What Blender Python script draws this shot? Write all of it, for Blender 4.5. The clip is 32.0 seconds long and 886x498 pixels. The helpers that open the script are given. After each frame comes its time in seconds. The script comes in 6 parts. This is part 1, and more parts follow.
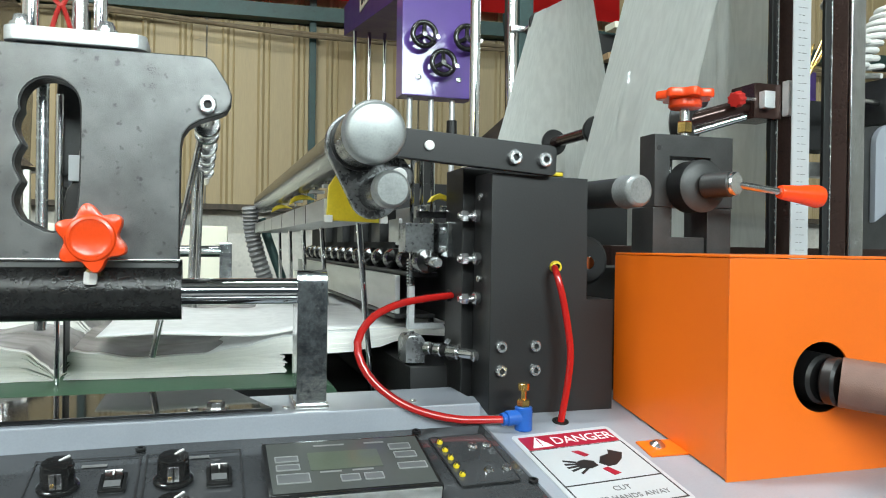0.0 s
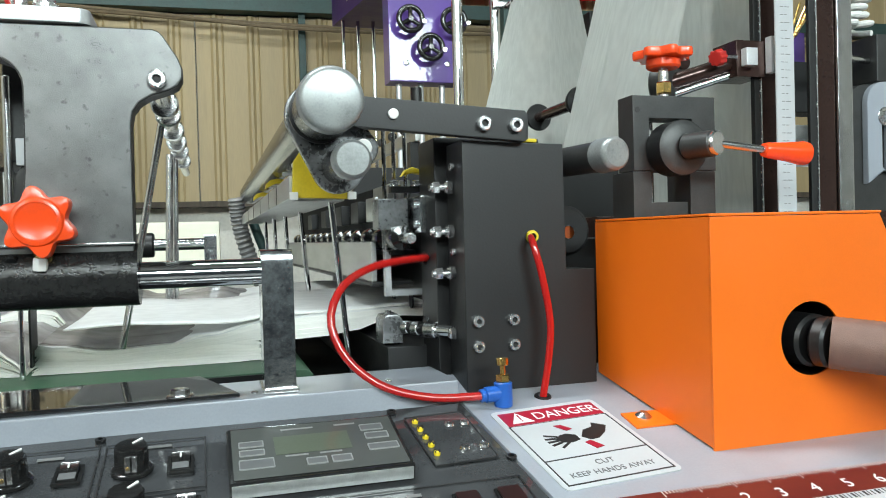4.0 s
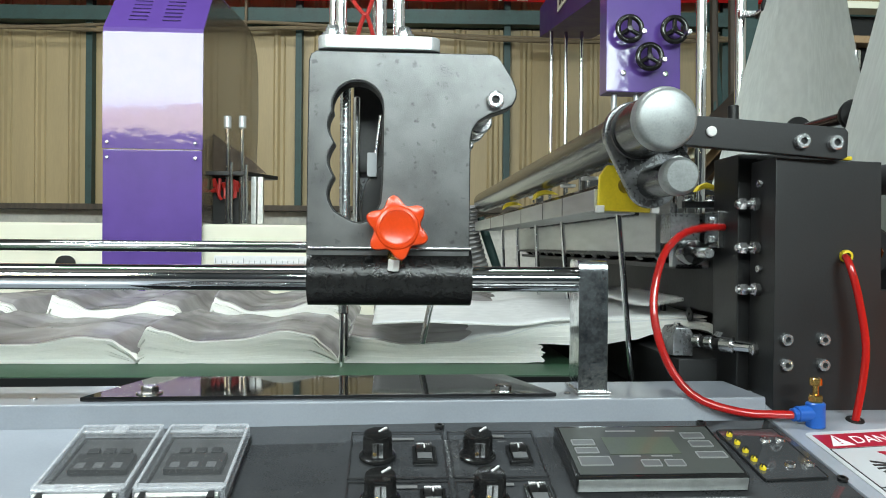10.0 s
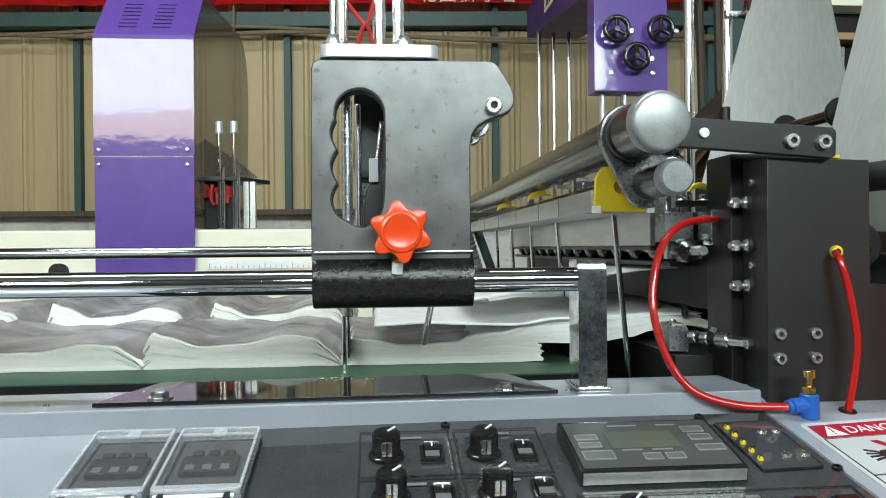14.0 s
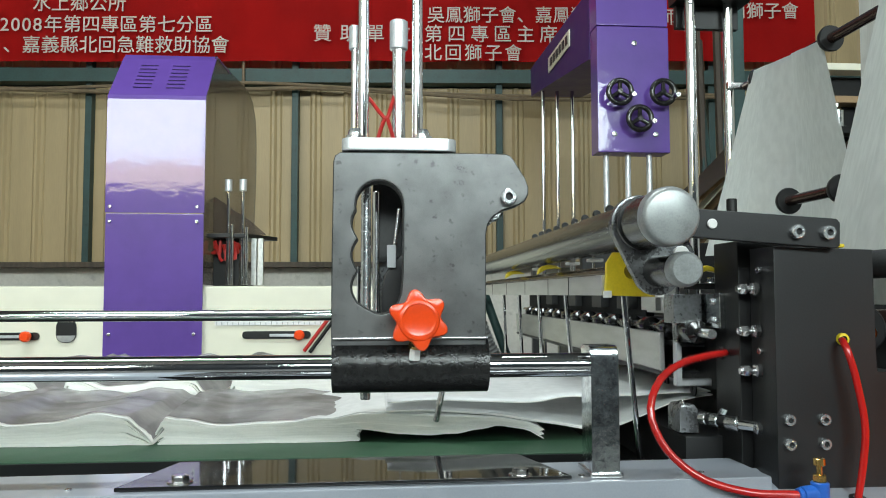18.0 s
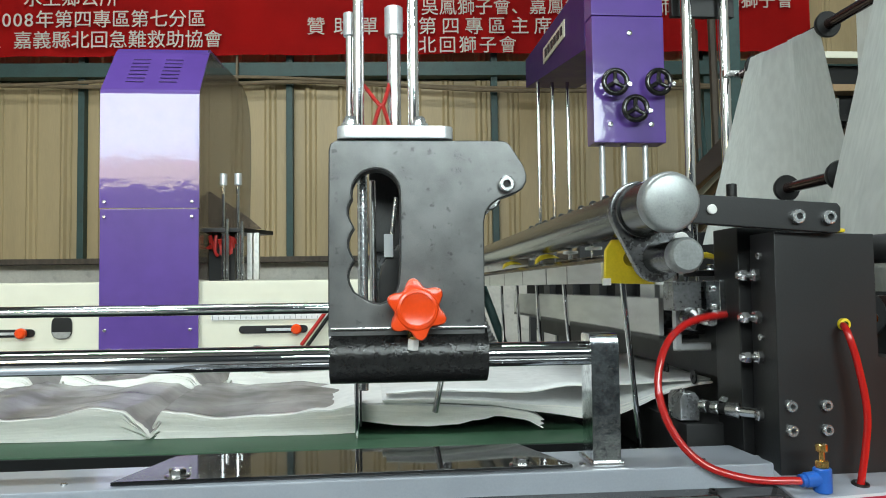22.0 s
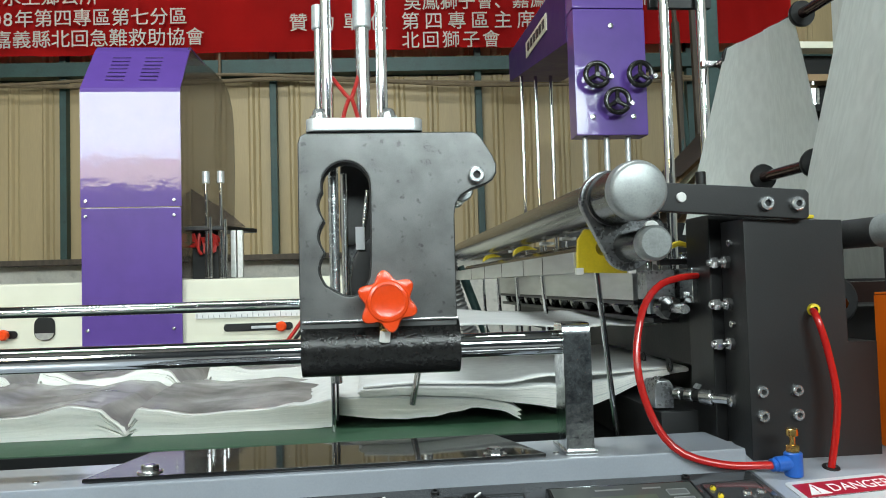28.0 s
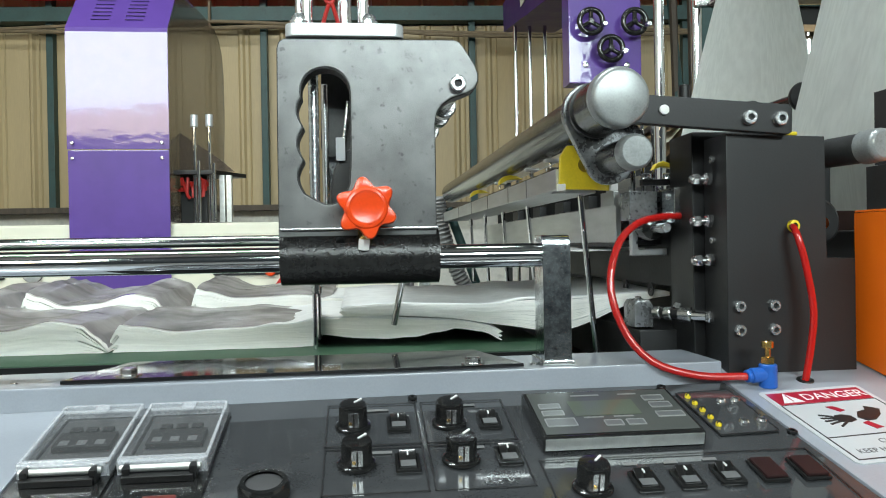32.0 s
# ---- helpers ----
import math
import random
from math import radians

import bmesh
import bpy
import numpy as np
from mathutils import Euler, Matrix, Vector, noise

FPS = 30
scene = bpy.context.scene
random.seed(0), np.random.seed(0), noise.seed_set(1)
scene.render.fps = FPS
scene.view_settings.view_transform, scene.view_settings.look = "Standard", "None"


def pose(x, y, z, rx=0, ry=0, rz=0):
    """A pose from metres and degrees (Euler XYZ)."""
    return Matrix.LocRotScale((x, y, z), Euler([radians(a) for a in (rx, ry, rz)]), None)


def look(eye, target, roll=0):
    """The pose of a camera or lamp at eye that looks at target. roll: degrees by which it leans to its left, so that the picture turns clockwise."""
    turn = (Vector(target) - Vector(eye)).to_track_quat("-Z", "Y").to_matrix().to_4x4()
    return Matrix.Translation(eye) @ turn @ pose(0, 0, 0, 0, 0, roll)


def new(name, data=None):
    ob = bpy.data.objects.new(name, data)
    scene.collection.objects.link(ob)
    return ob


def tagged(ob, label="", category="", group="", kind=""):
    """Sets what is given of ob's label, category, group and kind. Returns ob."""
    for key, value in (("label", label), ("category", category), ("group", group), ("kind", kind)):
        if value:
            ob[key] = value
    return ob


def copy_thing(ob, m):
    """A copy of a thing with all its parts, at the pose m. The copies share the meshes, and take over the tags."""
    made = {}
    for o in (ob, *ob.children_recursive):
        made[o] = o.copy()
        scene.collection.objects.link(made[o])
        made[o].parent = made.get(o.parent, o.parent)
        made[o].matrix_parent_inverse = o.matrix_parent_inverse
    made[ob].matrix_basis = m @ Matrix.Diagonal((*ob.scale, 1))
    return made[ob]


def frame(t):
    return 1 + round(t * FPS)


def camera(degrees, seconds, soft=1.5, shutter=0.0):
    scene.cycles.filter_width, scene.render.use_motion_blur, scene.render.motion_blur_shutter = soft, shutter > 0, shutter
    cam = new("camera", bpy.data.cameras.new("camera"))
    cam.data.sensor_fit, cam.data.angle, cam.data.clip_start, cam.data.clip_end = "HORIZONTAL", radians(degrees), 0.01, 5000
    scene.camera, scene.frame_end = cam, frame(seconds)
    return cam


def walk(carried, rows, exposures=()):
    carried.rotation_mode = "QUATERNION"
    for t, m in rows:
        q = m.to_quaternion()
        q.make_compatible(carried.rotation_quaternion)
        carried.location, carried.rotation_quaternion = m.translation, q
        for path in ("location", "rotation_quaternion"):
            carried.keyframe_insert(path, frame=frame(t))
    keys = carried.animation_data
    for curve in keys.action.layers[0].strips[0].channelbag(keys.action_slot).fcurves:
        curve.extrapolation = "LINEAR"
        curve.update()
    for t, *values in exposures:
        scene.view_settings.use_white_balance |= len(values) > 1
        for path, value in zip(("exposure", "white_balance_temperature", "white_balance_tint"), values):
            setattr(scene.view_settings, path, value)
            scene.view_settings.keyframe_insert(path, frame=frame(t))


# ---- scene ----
cam = camera(59.5, 32.0, 1.0, 0.3)
METRES, EYE, TILT, LEAN, TURN = 0.55, 1.2, 0.0, 0.0, -19.0
PATH = [
    (0, (0.017, -0.034, 1.186), (0.607, 1.877, 1.177), 0.8),
    (0.5, (0.034, -0.038, 1.183), (0.632, 1.871, 1.193), -0.2),
    (1, (0.049, -0.026, 1.174), (0.654, 1.88, 1.17), -0.8),
    (1.5, (0.05, -0.017, 1.175), (0.644, 1.893, 1.156), -1.0),
    (2, (0.049, -0.011, 1.174), (0.632, 1.902, 1.153), -0.7),
    (2.5, (0.047, -0.013, 1.173), (0.631, 1.9, 1.148), -0.7),
    (3, (0.057, -0.022, 1.172), (0.64, 1.89, 1.14), -1.5),
    (3.5, (0.059, -0.018, 1.169), (0.639, 1.896, 1.138), -1.6),
    (5.5, (0.059, -0.007, 1.164), (0.631, 1.909, 1.126), -1.4),
    (6, (0.053, -0.006, 1.167), (0.622, 1.911, 1.122), -1.5),
    (6.5, (0.037, -0.009, 1.174), (0.559, 1.922, 1.152), -1.3),
    (7, (0.009, -0.009, 1.182), (0.433, 1.945, 1.16), -1.1),
    (7.5, (-0.007, -0.007, 1.18), (0.363, 1.958, 1.163), -1.4),
    (8, (-0.021, -0.014, 1.182), (0.278, 1.963, 1.16), -1.3),
    (8.5, (-0.041, -0.013, 1.179), (0.179, 1.975, 1.159), -1.4),
    (9, (-0.065, -0.015, 1.169), (0.089, 1.979, 1.16), -0.5),
    (9.5, (-0.08, -0.019, 1.17), (0.05, 1.977, 1.163), 0.3),
    (10, (-0.085, -0.028, 1.171), (0.055, 1.967, 1.164), 0.5),
    (10.5, (-0.097, -0.039, 1.173), (0.045, 1.956, 1.178), 0.8),
    (11, (-0.102, -0.051, 1.177), (0.019, 1.945, 1.2), 0.7),
    (11.5, (-0.107, -0.06, 1.18), (-0.001, 1.936, 1.227), 0.4),
    (12, (-0.114, -0.052, 1.179), (-0.004, 1.944, 1.233), 0.8),
    (12.5, (-0.109, -0.04, 1.173), (0.034, 1.955, 1.196), 1.1),
    (13, (-0.108, -0.034, 1.17), (0.036, 1.961, 1.184), 0.9),
    (13.5, (-0.104, -0.038, 1.17), (0.052, 1.956, 1.174), 0.6),
    (14, (-0.099, -0.045, 1.173), (0.068, 1.948, 1.168), -0.5),
    (14.5, (-0.1, -0.049, 1.177), (0.071, 1.944, 1.188), -0.7),
    (15, (-0.104, -0.052, 1.189), (0.071, 1.94, 1.222), -0.4),
    (15.5, (-0.106, -0.069, 1.21), (0.065, 1.921, 1.298), 0.3),
    (17.5, (-0.121, -0.067, 1.214), (0.045, 1.923, 1.33), 0.6),
    (18, (-0.116, -0.068, 1.214), (0.047, 1.922, 1.33), -0.1),
    (18.5, (-0.111, -0.068, 1.216), (0.049, 1.922, 1.329), -0.2),
    (19, (-0.114, -0.07, 1.217), (0.046, 1.92, 1.331), -0.3),
    (19.5, (-0.117, -0.071, 1.216), (0.042, 1.92, 1.331), -0.6),
    (20, (-0.111, -0.067, 1.212), (0.045, 1.924, 1.329), -1.1),
    (20.5, (-0.114, -0.063, 1.211), (0.045, 1.927, 1.328), -0.8),
    (21, (-0.113, -0.061, 1.211), (0.052, 1.929, 1.321), -0.6),
    (21.5, (-0.117, -0.059, 1.21), (0.055, 1.931, 1.315), -0.8),
    (22, (-0.117, -0.059, 1.209), (0.056, 1.931, 1.309), -0.7),
    (22.5, (-0.114, -0.061, 1.207), (0.067, 1.929, 1.304), -0.9),
    (23, (-0.107, -0.063, 1.21), (0.08, 1.926, 1.305), -0.9),
    (23.5, (-0.105, -0.06, 1.21), (0.091, 1.928, 1.306), -1.1),
    (24, (-0.105, -0.055, 1.208), (0.096, 1.933, 1.302), -1.4),
    (24.5, (-0.106, -0.05, 1.207), (0.102, 1.937, 1.292), -1.6),
    (25, (-0.107, -0.06, 1.215), (0.109, 1.927, 1.295), -1.5),
    (25.5, (-0.103, -0.068, 1.221), (0.112, 1.918, 1.323), -1.4),
    (27.5, (-0.102, -0.071, 1.21), (0.108, 1.915, 1.318), -1.7),
    (28, (-0.098, -0.061, 1.204), (0.102, 1.927, 1.293), -1.6),
    (28.5, (-0.1, -0.051, 1.199), (0.101, 1.938, 1.269), -1.5),
    (29, (-0.103, -0.045, 1.194), (0.103, 1.944, 1.241), -1.2),
    (29.5, (-0.102, -0.045, 1.192), (0.106, 1.944, 1.222), -1.3),
    (30, (-0.102, -0.041, 1.189), (0.104, 1.948, 1.209), -1.2),
    (30.5, (-0.103, -0.037, 1.185), (0.107, 1.952, 1.194), -1.1),
    (31, (-0.104, -0.041, 1.175), (0.11, 1.947, 1.18), -0.7),
    (31.5, (-0.095, -0.056, 1.167), (0.12, 1.933, 1.155), -0.6),
    (32, (-0.085, -0.058, 1.151), (0.13, 1.93, 1.139), -1.0),
]
walk(cam, [(t, look(eye, target, roll)) for t, eye, target, roll in PATH], [(0.0, -0.02), (6.0, -0.02), (8.0, -0.13), (11.0, -0.24), (16.0, -0.27), (19.0, -0.34), (29.0, -0.32), (32.0, -0.24)])

# ---------------------------------------------------------------- light
world = bpy.data.worlds.new("world")
scene.world = world
world.use_nodes = True
wn = world.node_tree
sky = wn.nodes.new("ShaderNodeTexSky")
sky.sky_type, sky.sun_disc, sky.sun_elevation, sky.sun_rotation = "NISHITA", False, radians(38), radians(160)
wn.links.new(sky.outputs[0], wn.nodes["Background"].inputs[0])
wn.nodes["Background"].inputs[1].default_value = 0.12


def area_lamp(name, m, sx, sy, watts, colour):
    data = bpy.data.lights.new(name, "AREA")
    data.shape, data.size, data.size_y, data.energy, data.color = "RECTANGLE", sx, sy, watts, colour
    ob = new(name, data)
    ob.matrix_world = m
    return ob


# daylight of the two high openings behind the camera, and unseen fill lamps added overhead
area_lamp("opening_daylight", look((1.2, -5.15, 3.75), (1.0, 2.0, 2.2)), 4.1, 1.15, 450, (0.86, 1.0, 0.99))
area_lamp("window_daylight", look((-3.45, -5.15, 3.86), (-3.3, 2.0, 3.6)), 2.0, 1.6, 260, (0.9, 1.0, 0.98))
for lx, ly, watts in ((-1.9, 0.9, 96), (-0.8, 0.9, 96), (0.3, 0.9, 44)):
    area_lamp("overhead_fill", look((lx, ly, 5.2), (lx, ly - 0.6, 0)), 1.2, 0.2, watts, (0.9, 1.0, 1.0))

# ---------------------------------------------------------------- materials
MATS = {}


def mat(name, colour, rough=0.5, metal=0.0, vary=0.12, scale=30.0, fine=400.0, bump=0.05, dark=None, spots=0.0, spec=0.5, alpha=1.0, trans=0.0, coat=0.0, stretch=(1, 1, 1), random=0.0, deep=0.001, haze=0.03):
    """Two scales of noise on colour, roughness and relief, in metres of the object."""
    m = bpy.data.materials.new(name)
    m.use_nodes = True
    t = m.node_tree
    n, l, p = t.nodes, t.links, t.nodes["Principled BSDF"]
    tc = n.new("ShaderNodeTexCoord")
    mp = n.new("ShaderNodeMapping")
    mp.inputs["Scale"].default_value = stretch
    l.new(tc.outputs["Object"], mp.inputs[0])
    a, b = n.new("ShaderNodeTexNoise"), n.new("ShaderNodeTexNoise")
    a.inputs["Scale"].default_value, a.inputs["Detail"].default_value = scale, 5
    b.inputs["Scale"].default_value, b.inputs["Detail"].default_value = fine, 3
    l.new(mp.outputs[0], a.inputs["Vector"])
    l.new(mp.outputs[0], b.inputs["Vector"])
    mix = n.new("ShaderNodeMath")
    mix.operation = "MULTIPLY_ADD"
    l.new(a.outputs[0], mix.inputs[0])
    mix.inputs[1].default_value = 0.65
    half = n.new("ShaderNodeMath")
    half.operation = "MULTIPLY"
    l.new(b.outputs[0], half.inputs[0])
    half.inputs[1].default_value = 0.35
    l.new(half.outputs[0], mix.inputs[2])
    ramp = n.new("ShaderNodeValToRGB")
    lo = dark or tuple(c * (1 - vary) for c in colour)
    hi = tuple(min(1, c * (1 + vary)) for c in colour)
    ramp.color_ramp.elements[0].position, ramp.color_ramp.elements[1].position = 0.36, 0.62
    ramp.color_ramp.elements[0].color, ramp.color_ramp.elements[1].color = (*lo, 1), (*hi, 1)
    l.new(mix.outputs[0], ramp.inputs[0])
    out = ramp.outputs[0]
    if spots:
        s = n.new("ShaderNodeTexNoise")
        s.inputs["Scale"].default_value, s.inputs["Detail"].default_value = scale * 3, 6
        l.new(mp.outputs[0], s.inputs["Vector"])
        r = n.new("ShaderNodeValToRGB")
        r.color_ramp.elements[0].position, r.color_ramp.elements[1].position = 0.62, 0.7
        r.color_ramp.elements[0].color, r.color_ramp.elements[1].color = (0, 0, 0, 1), (spots, spots, spots, 1)
        l.new(s.outputs[0], r.inputs[0])
        x = n.new("ShaderNodeMixRGB")
        x.inputs[2].default_value = (*[c * 0.35 for c in colour], 1)
        l.new(r.outputs[0], x.inputs[0])
        l.new(out, x.inputs[1])
        out = x.outputs[0]
    if random:
        oi = n.new("ShaderNodeObjectInfo")
        hs = n.new("ShaderNodeHueSaturation")
        mr = n.new("ShaderNodeMapRange")
        mr.inputs["To Min"].default_value, mr.inputs["To Max"].default_value = 1 - random, 1 + random
        l.new(oi.outputs["Random"], mr.inputs["Value"])
        l.new(mr.outputs[0], hs.inputs["Value"])
        l.new(out, hs.inputs["Color"])
        out = hs.outputs[0]
    l.new(out, p.inputs["Base Color"])
    rr = n.new("ShaderNodeMapRange")
    rr.inputs["To Min"].default_value, rr.inputs["To Max"].default_value = max(0.02, rough * 0.72), min(1, rough * 1.28)
    l.new(mix.outputs[0], rr.inputs["Value"])
    l.new(rr.outputs[0], p.inputs["Roughness"])
    p.inputs["Metallic"].default_value = metal
    p.inputs["Specular IOR Level"].default_value = spec
    p.inputs["Coat Weight"].default_value, p.inputs["Coat Roughness"].default_value = coat, haze
    p.inputs["Alpha"].default_value = alpha
    p.inputs["Transmission Weight"].default_value = trans
    if bump:
        bn = n.new("ShaderNodeBump")
        bn.inputs["Strength"].default_value, bn.inputs["Distance"].default_value = min(1, bump * 4), deep
        l.new(mix.outputs[0], bn.inputs["Height"])
        l.new(bn.outputs[0], p.inputs["Normal"])
        l.new(bn.outputs[0], p.inputs["Coat Normal"])
    MATS[name] = m
    return m


def glass(name, colour, rough=0.02, clear=0.75):
    """A thin clear sheet: part of the light goes straight through, the rest meets a glossy plastic."""
    m = bpy.data.materials.new(name)
    m.use_nodes = True
    t = m.node_tree
    n, l, p = t.nodes, t.links, t.nodes["Principled BSDF"]
    p.inputs["Base Color"].default_value, p.inputs["Roughness"].default_value = (*colour, 1), rough
    tr, mx = n.new("ShaderNodeBsdfTransparent"), n.new("ShaderNodeMixShader")
    no = n.new("ShaderNodeTexNoise")
    no.inputs["Scale"].default_value = 25
    mr = n.new("ShaderNodeMapRange")
    mr.inputs["To Min"].default_value, mr.inputs["To Max"].default_value = clear - 0.06, clear + 0.06
    l.new(no.outputs[0], mr.inputs["Value"])
    l.new(mr.outputs[0], mx.inputs[0])
    l.new(p.outputs[0], mx.inputs[1])
    l.new(tr.outputs[0], mx.inputs[2])
    l.new(mx.outputs[0], n["Material Output"].inputs[0])
    return m


def film(name, colour, rough, clear, low=0.86, soft_through=0.4):
    """Thin polythene: partly clear, partly scattering light through and back."""
    m = bpy.data.materials.new(name)
    m.use_nodes = True
    t = m.node_tree
    n, l, p = t.nodes, t.links, t.nodes["Principled BSDF"]
    p.inputs["Roughness"].default_value = rough
    no = n.new("ShaderNodeTexNoise")
    no.inputs["Scale"].default_value, no.inputs["Detail"].default_value = 14, 5
    ramp = n.new("ShaderNodeValToRGB")
    ramp.color_ramp.elements[0].position, ramp.color_ramp.elements[1].position = 0.35, 0.65
    ramp.color_ramp.elements[0].color, ramp.color_ramp.elements[1].color = (*[c * low for c in colour], 1), (*colour, 1)
    l.new(no.outputs[0], ramp.inputs[0])
    l.new(ramp.outputs[0], p.inputs["Base Color"])
    back, both = n.new("ShaderNodeBsdfTranslucent"), n.new("ShaderNodeMixShader")
    l.new(ramp.outputs[0], back.inputs[0])
    both.inputs[0].default_value = soft_through
    l.new(p.outputs[0], both.inputs[1])
    l.new(back.outputs[0], both.inputs[2])
    tr, mx = n.new("ShaderNodeBsdfTransparent"), n.new("ShaderNodeMixShader")
    mx.inputs[0].default_value = clear
    l.new(both.outputs[0], mx.inputs[1])
    l.new(tr.outputs[0], mx.inputs[2])
    l.new(mx.outputs[0], n["Material Output"].inputs[0])
    return m


CAST = mat("cast_grey_paint", (0.15, 0.153, 0.152), 0.3, 0.5, 0.2, 34, 1100, 0.09, spots=0.7)
CAST_EDGE = mat("cast_black_edge", (0.008, 0.008, 0.008), 0.5, 0.0, 0.3, 160, 520, 0.6)
CAST_DARK = mat("cast_black_paint", (0.017, 0.017, 0.017), 0.24, 0.25, 0.3, 160, 520, 6.0)
BLACK = mat("black_oxide_steel", (0.009, 0.009, 0.0095), 0.4, 0.2, 0.2, 20, 500, 0.08, spots=0.25)
BLACK_PLATE = mat("dark_grey_plate", (0.011, 0.0112, 0.012), 0.44, 0.1, 0.15, 12, 400, 0.08)
DARKVOID = mat("dark_machine_paint", (0.006, 0.0063, 0.007), 0.55, 0.1, 0.3, 15, 200, 0.1)
CHROME = mat("hard_chrome", (0.74, 0.75, 0.76), 0.07, 1.0, 0.03, 40, 300, 0.0)
STEEL = mat("zinc_steel", (0.6, 0.6, 0.6), 0.25, 1.0, 0.15, 60, 500, 0.06)
STEEL_DULL = mat("brushed_steel", (0.5, 0.51, 0.5), 0.34, 0.85, 0.14, 18, 300, 0.06, stretch=(4, 0.6, 4))
GALV = mat("scuffed_chrome_post", (0.66, 0.69, 0.73), 0.16, 1.0, 0.45, 60, 300, 0.05, spots=0.7)
MAROON = mat("dark_polished_roller", (0.06, 0.035, 0.03), 0.2, 0.6, 0.2, 10, 300, 0.02)
DARKROLL = mat("dark_plated_roller", (0.035, 0.037, 0.037), 0.2, 0.4, 0.3, 14, 300, 0.04, stretch=(6, 0.5, 6), spots=0.4)
CAP = mat("grey_plastic_cap", (0.27, 0.285, 0.285), 0.32, 0.35, 0.18, 50, 500, 0.02, spots=0.3)
YOKE = mat("worn_dark_steel", (0.19, 0.195, 0.2), 0.28, 0.7, 0.4, 30, 300, 0.08)
SILVER = mat("cast_aluminium", (0.62, 0.64, 0.66), 0.35, 0.5, 0.1, 40, 500, 0.1)
SCREW = mat("bright_zinc_screw", (0.56, 0.58, 0.59), 0.26, 0.85, 0.15, 200, 900, 0.1)
ORANGE = mat("orange_enamel", (0.8, 0.15, 0.008), 0.36, 0.0, 0.03, 10, 700, 0.06, coat=0.1)
RED_PLASTIC = mat("red_plastic", (0.85, 0.07, 0.01), 0.24, 0.0, 0.06, 30, 400, 0.02)
RED_HOSE = mat("red_polyurethane", (0.42, 0.012, 0.01), 0.16, 0.0, 0.08, 30, 400, 0.02, coat=0.3)
BLUE = mat("blue_plastic", (0.014, 0.1, 0.42), 0.35, 0.0, 0.08, 40, 400, 0.02)
BRASS = mat("brass", (0.72, 0.48, 0.16), 0.24, 1.0, 0.15, 80, 500, 0.05)
YELLOW = mat("yellow_paint", (0.72, 0.55, 0.02), 0.45, 0.0, 0.1, 40, 400, 0.05)
CABLE_RED = mat("red_cable", (0.45, 0.02, 0.015), 0.4, 0.0, 0.1, 40, 400, 0.02)
DECK = mat("light_grey_enamel", (0.3, 0.325, 0.37), 0.34, 0.0, 0.06, 14, 500, 0.04, coat=0.7, haze=0.06)
PANEL = mat("grey_membrane", (0.045, 0.047, 0.05), 0.06, 0.0, 0.15, 20, 600, 0.0, spec=0.8)
HOUSING = mat("grey_green_polycarbonate", (0.065, 0.07, 0.066), 0.2, 0.0, 0.04, 6, 60, 0.0)
MODULE = mat("dark_module_plastic", (0.05, 0.051, 0.053), 0.45, 0.0, 0.2, 30, 400, 0.02)
DIM_RED = mat("unlit_red_lens", (0.02, 0.006, 0.006), 0.35, 0.0, 0.15, 30, 400, 0.01)
PANEL_LINE = mat("black_print", (0.015, 0.015, 0.016), 0.4, 0.0, 0.1, 40, 400, 0.0)
GREY_INK = mat("grey_ink", (0.11, 0.11, 0.115), 0.45, 0.0, 0.05, 40, 400, 0.0)
PANEL_TEXT = mat("grey_print", (0.16, 0.16, 0.16), 0.5, 0.0, 0.05, 40, 400, 0.0)
BLACK_GLOSS = mat("black_bakelite", (0.012, 0.012, 0.012), 0.14, 0.0, 0.2, 40, 300, 0.02, coat=0.3)
BLACK_MIRROR = mat("polished_black_plate", (0.012, 0.012, 0.013), 0.05, 0.0, 0.1, 12, 300, 0.0, spec=0.4)
SCREEN = mat("lcd_glass", (0.085, 0.1, 0.075), 0.12, 0.0, 0.06, 10, 400, 0.0)
KEYPAD = mat("keypad_grey", (0.1, 0.105, 0.108), 0.3, 0.0, 0.06, 10, 400, 0.02)
WHITE_PRINT = mat("white_print", (0.74, 0.74, 0.74), 0.45, 0.0, 0.04, 40, 400, 0.0)
BANNER_PRINT = mat("faded_white_print", (0.56, 0.46, 0.41), 0.6, 0.0, 0.12, 40, 300, 0.0)
LABEL_WHITE = mat("white_vinyl", (0.47, 0.49, 0.51), 0.32, 0.0, 0.03, 20, 400, 0.01)
LABEL_RED = mat("red_vinyl", (0.34, 0.01, 0.03), 0.32, 0.0, 0.06, 20, 400, 0.01)
RULER_RED = mat("ruler_red_brown", (0.12, 0.016, 0.014), 0.32, 0.0, 0.12, 20, 400, 0.01)
# Near-black colour stands in for shade in the gap beside the belt.
BELT_SIDE = mat("matt_black_and_shade", (0.006, 0.0065, 0.007), 0.7, 0.0, 0.3, 15, 200, 0.1, spec=0.2)
BELT = mat("green_belt", (0.022, 0.066, 0.033), 0.5, 0.0, 0.2, 12, 300, 0.1)
PAPER = mat("white_film_stack", (0.93, 0.92, 0.88), 0.5, 0.0, 0.06, 14, 300, 0.05, stretch=(1, 1, 9), random=0.04)
FILM_WEB = film("grey_film_web", (0.82, 0.84, 0.82), 0.4, 0.1, 0.9)
FILM_TOP = mat("grey_film_top", (0.48, 0.46, 0.46), 0.2, 0.0, 0.25, 7, 24, 0.12, dark=(0.3, 0.285, 0.28), stretch=(1, 1.3, 1), deep=0.004)
FILM_SHEET = film("white_film_sheet", (0.94, 0.945, 0.94), 0.34, 0.08, 0.9, 0.25)
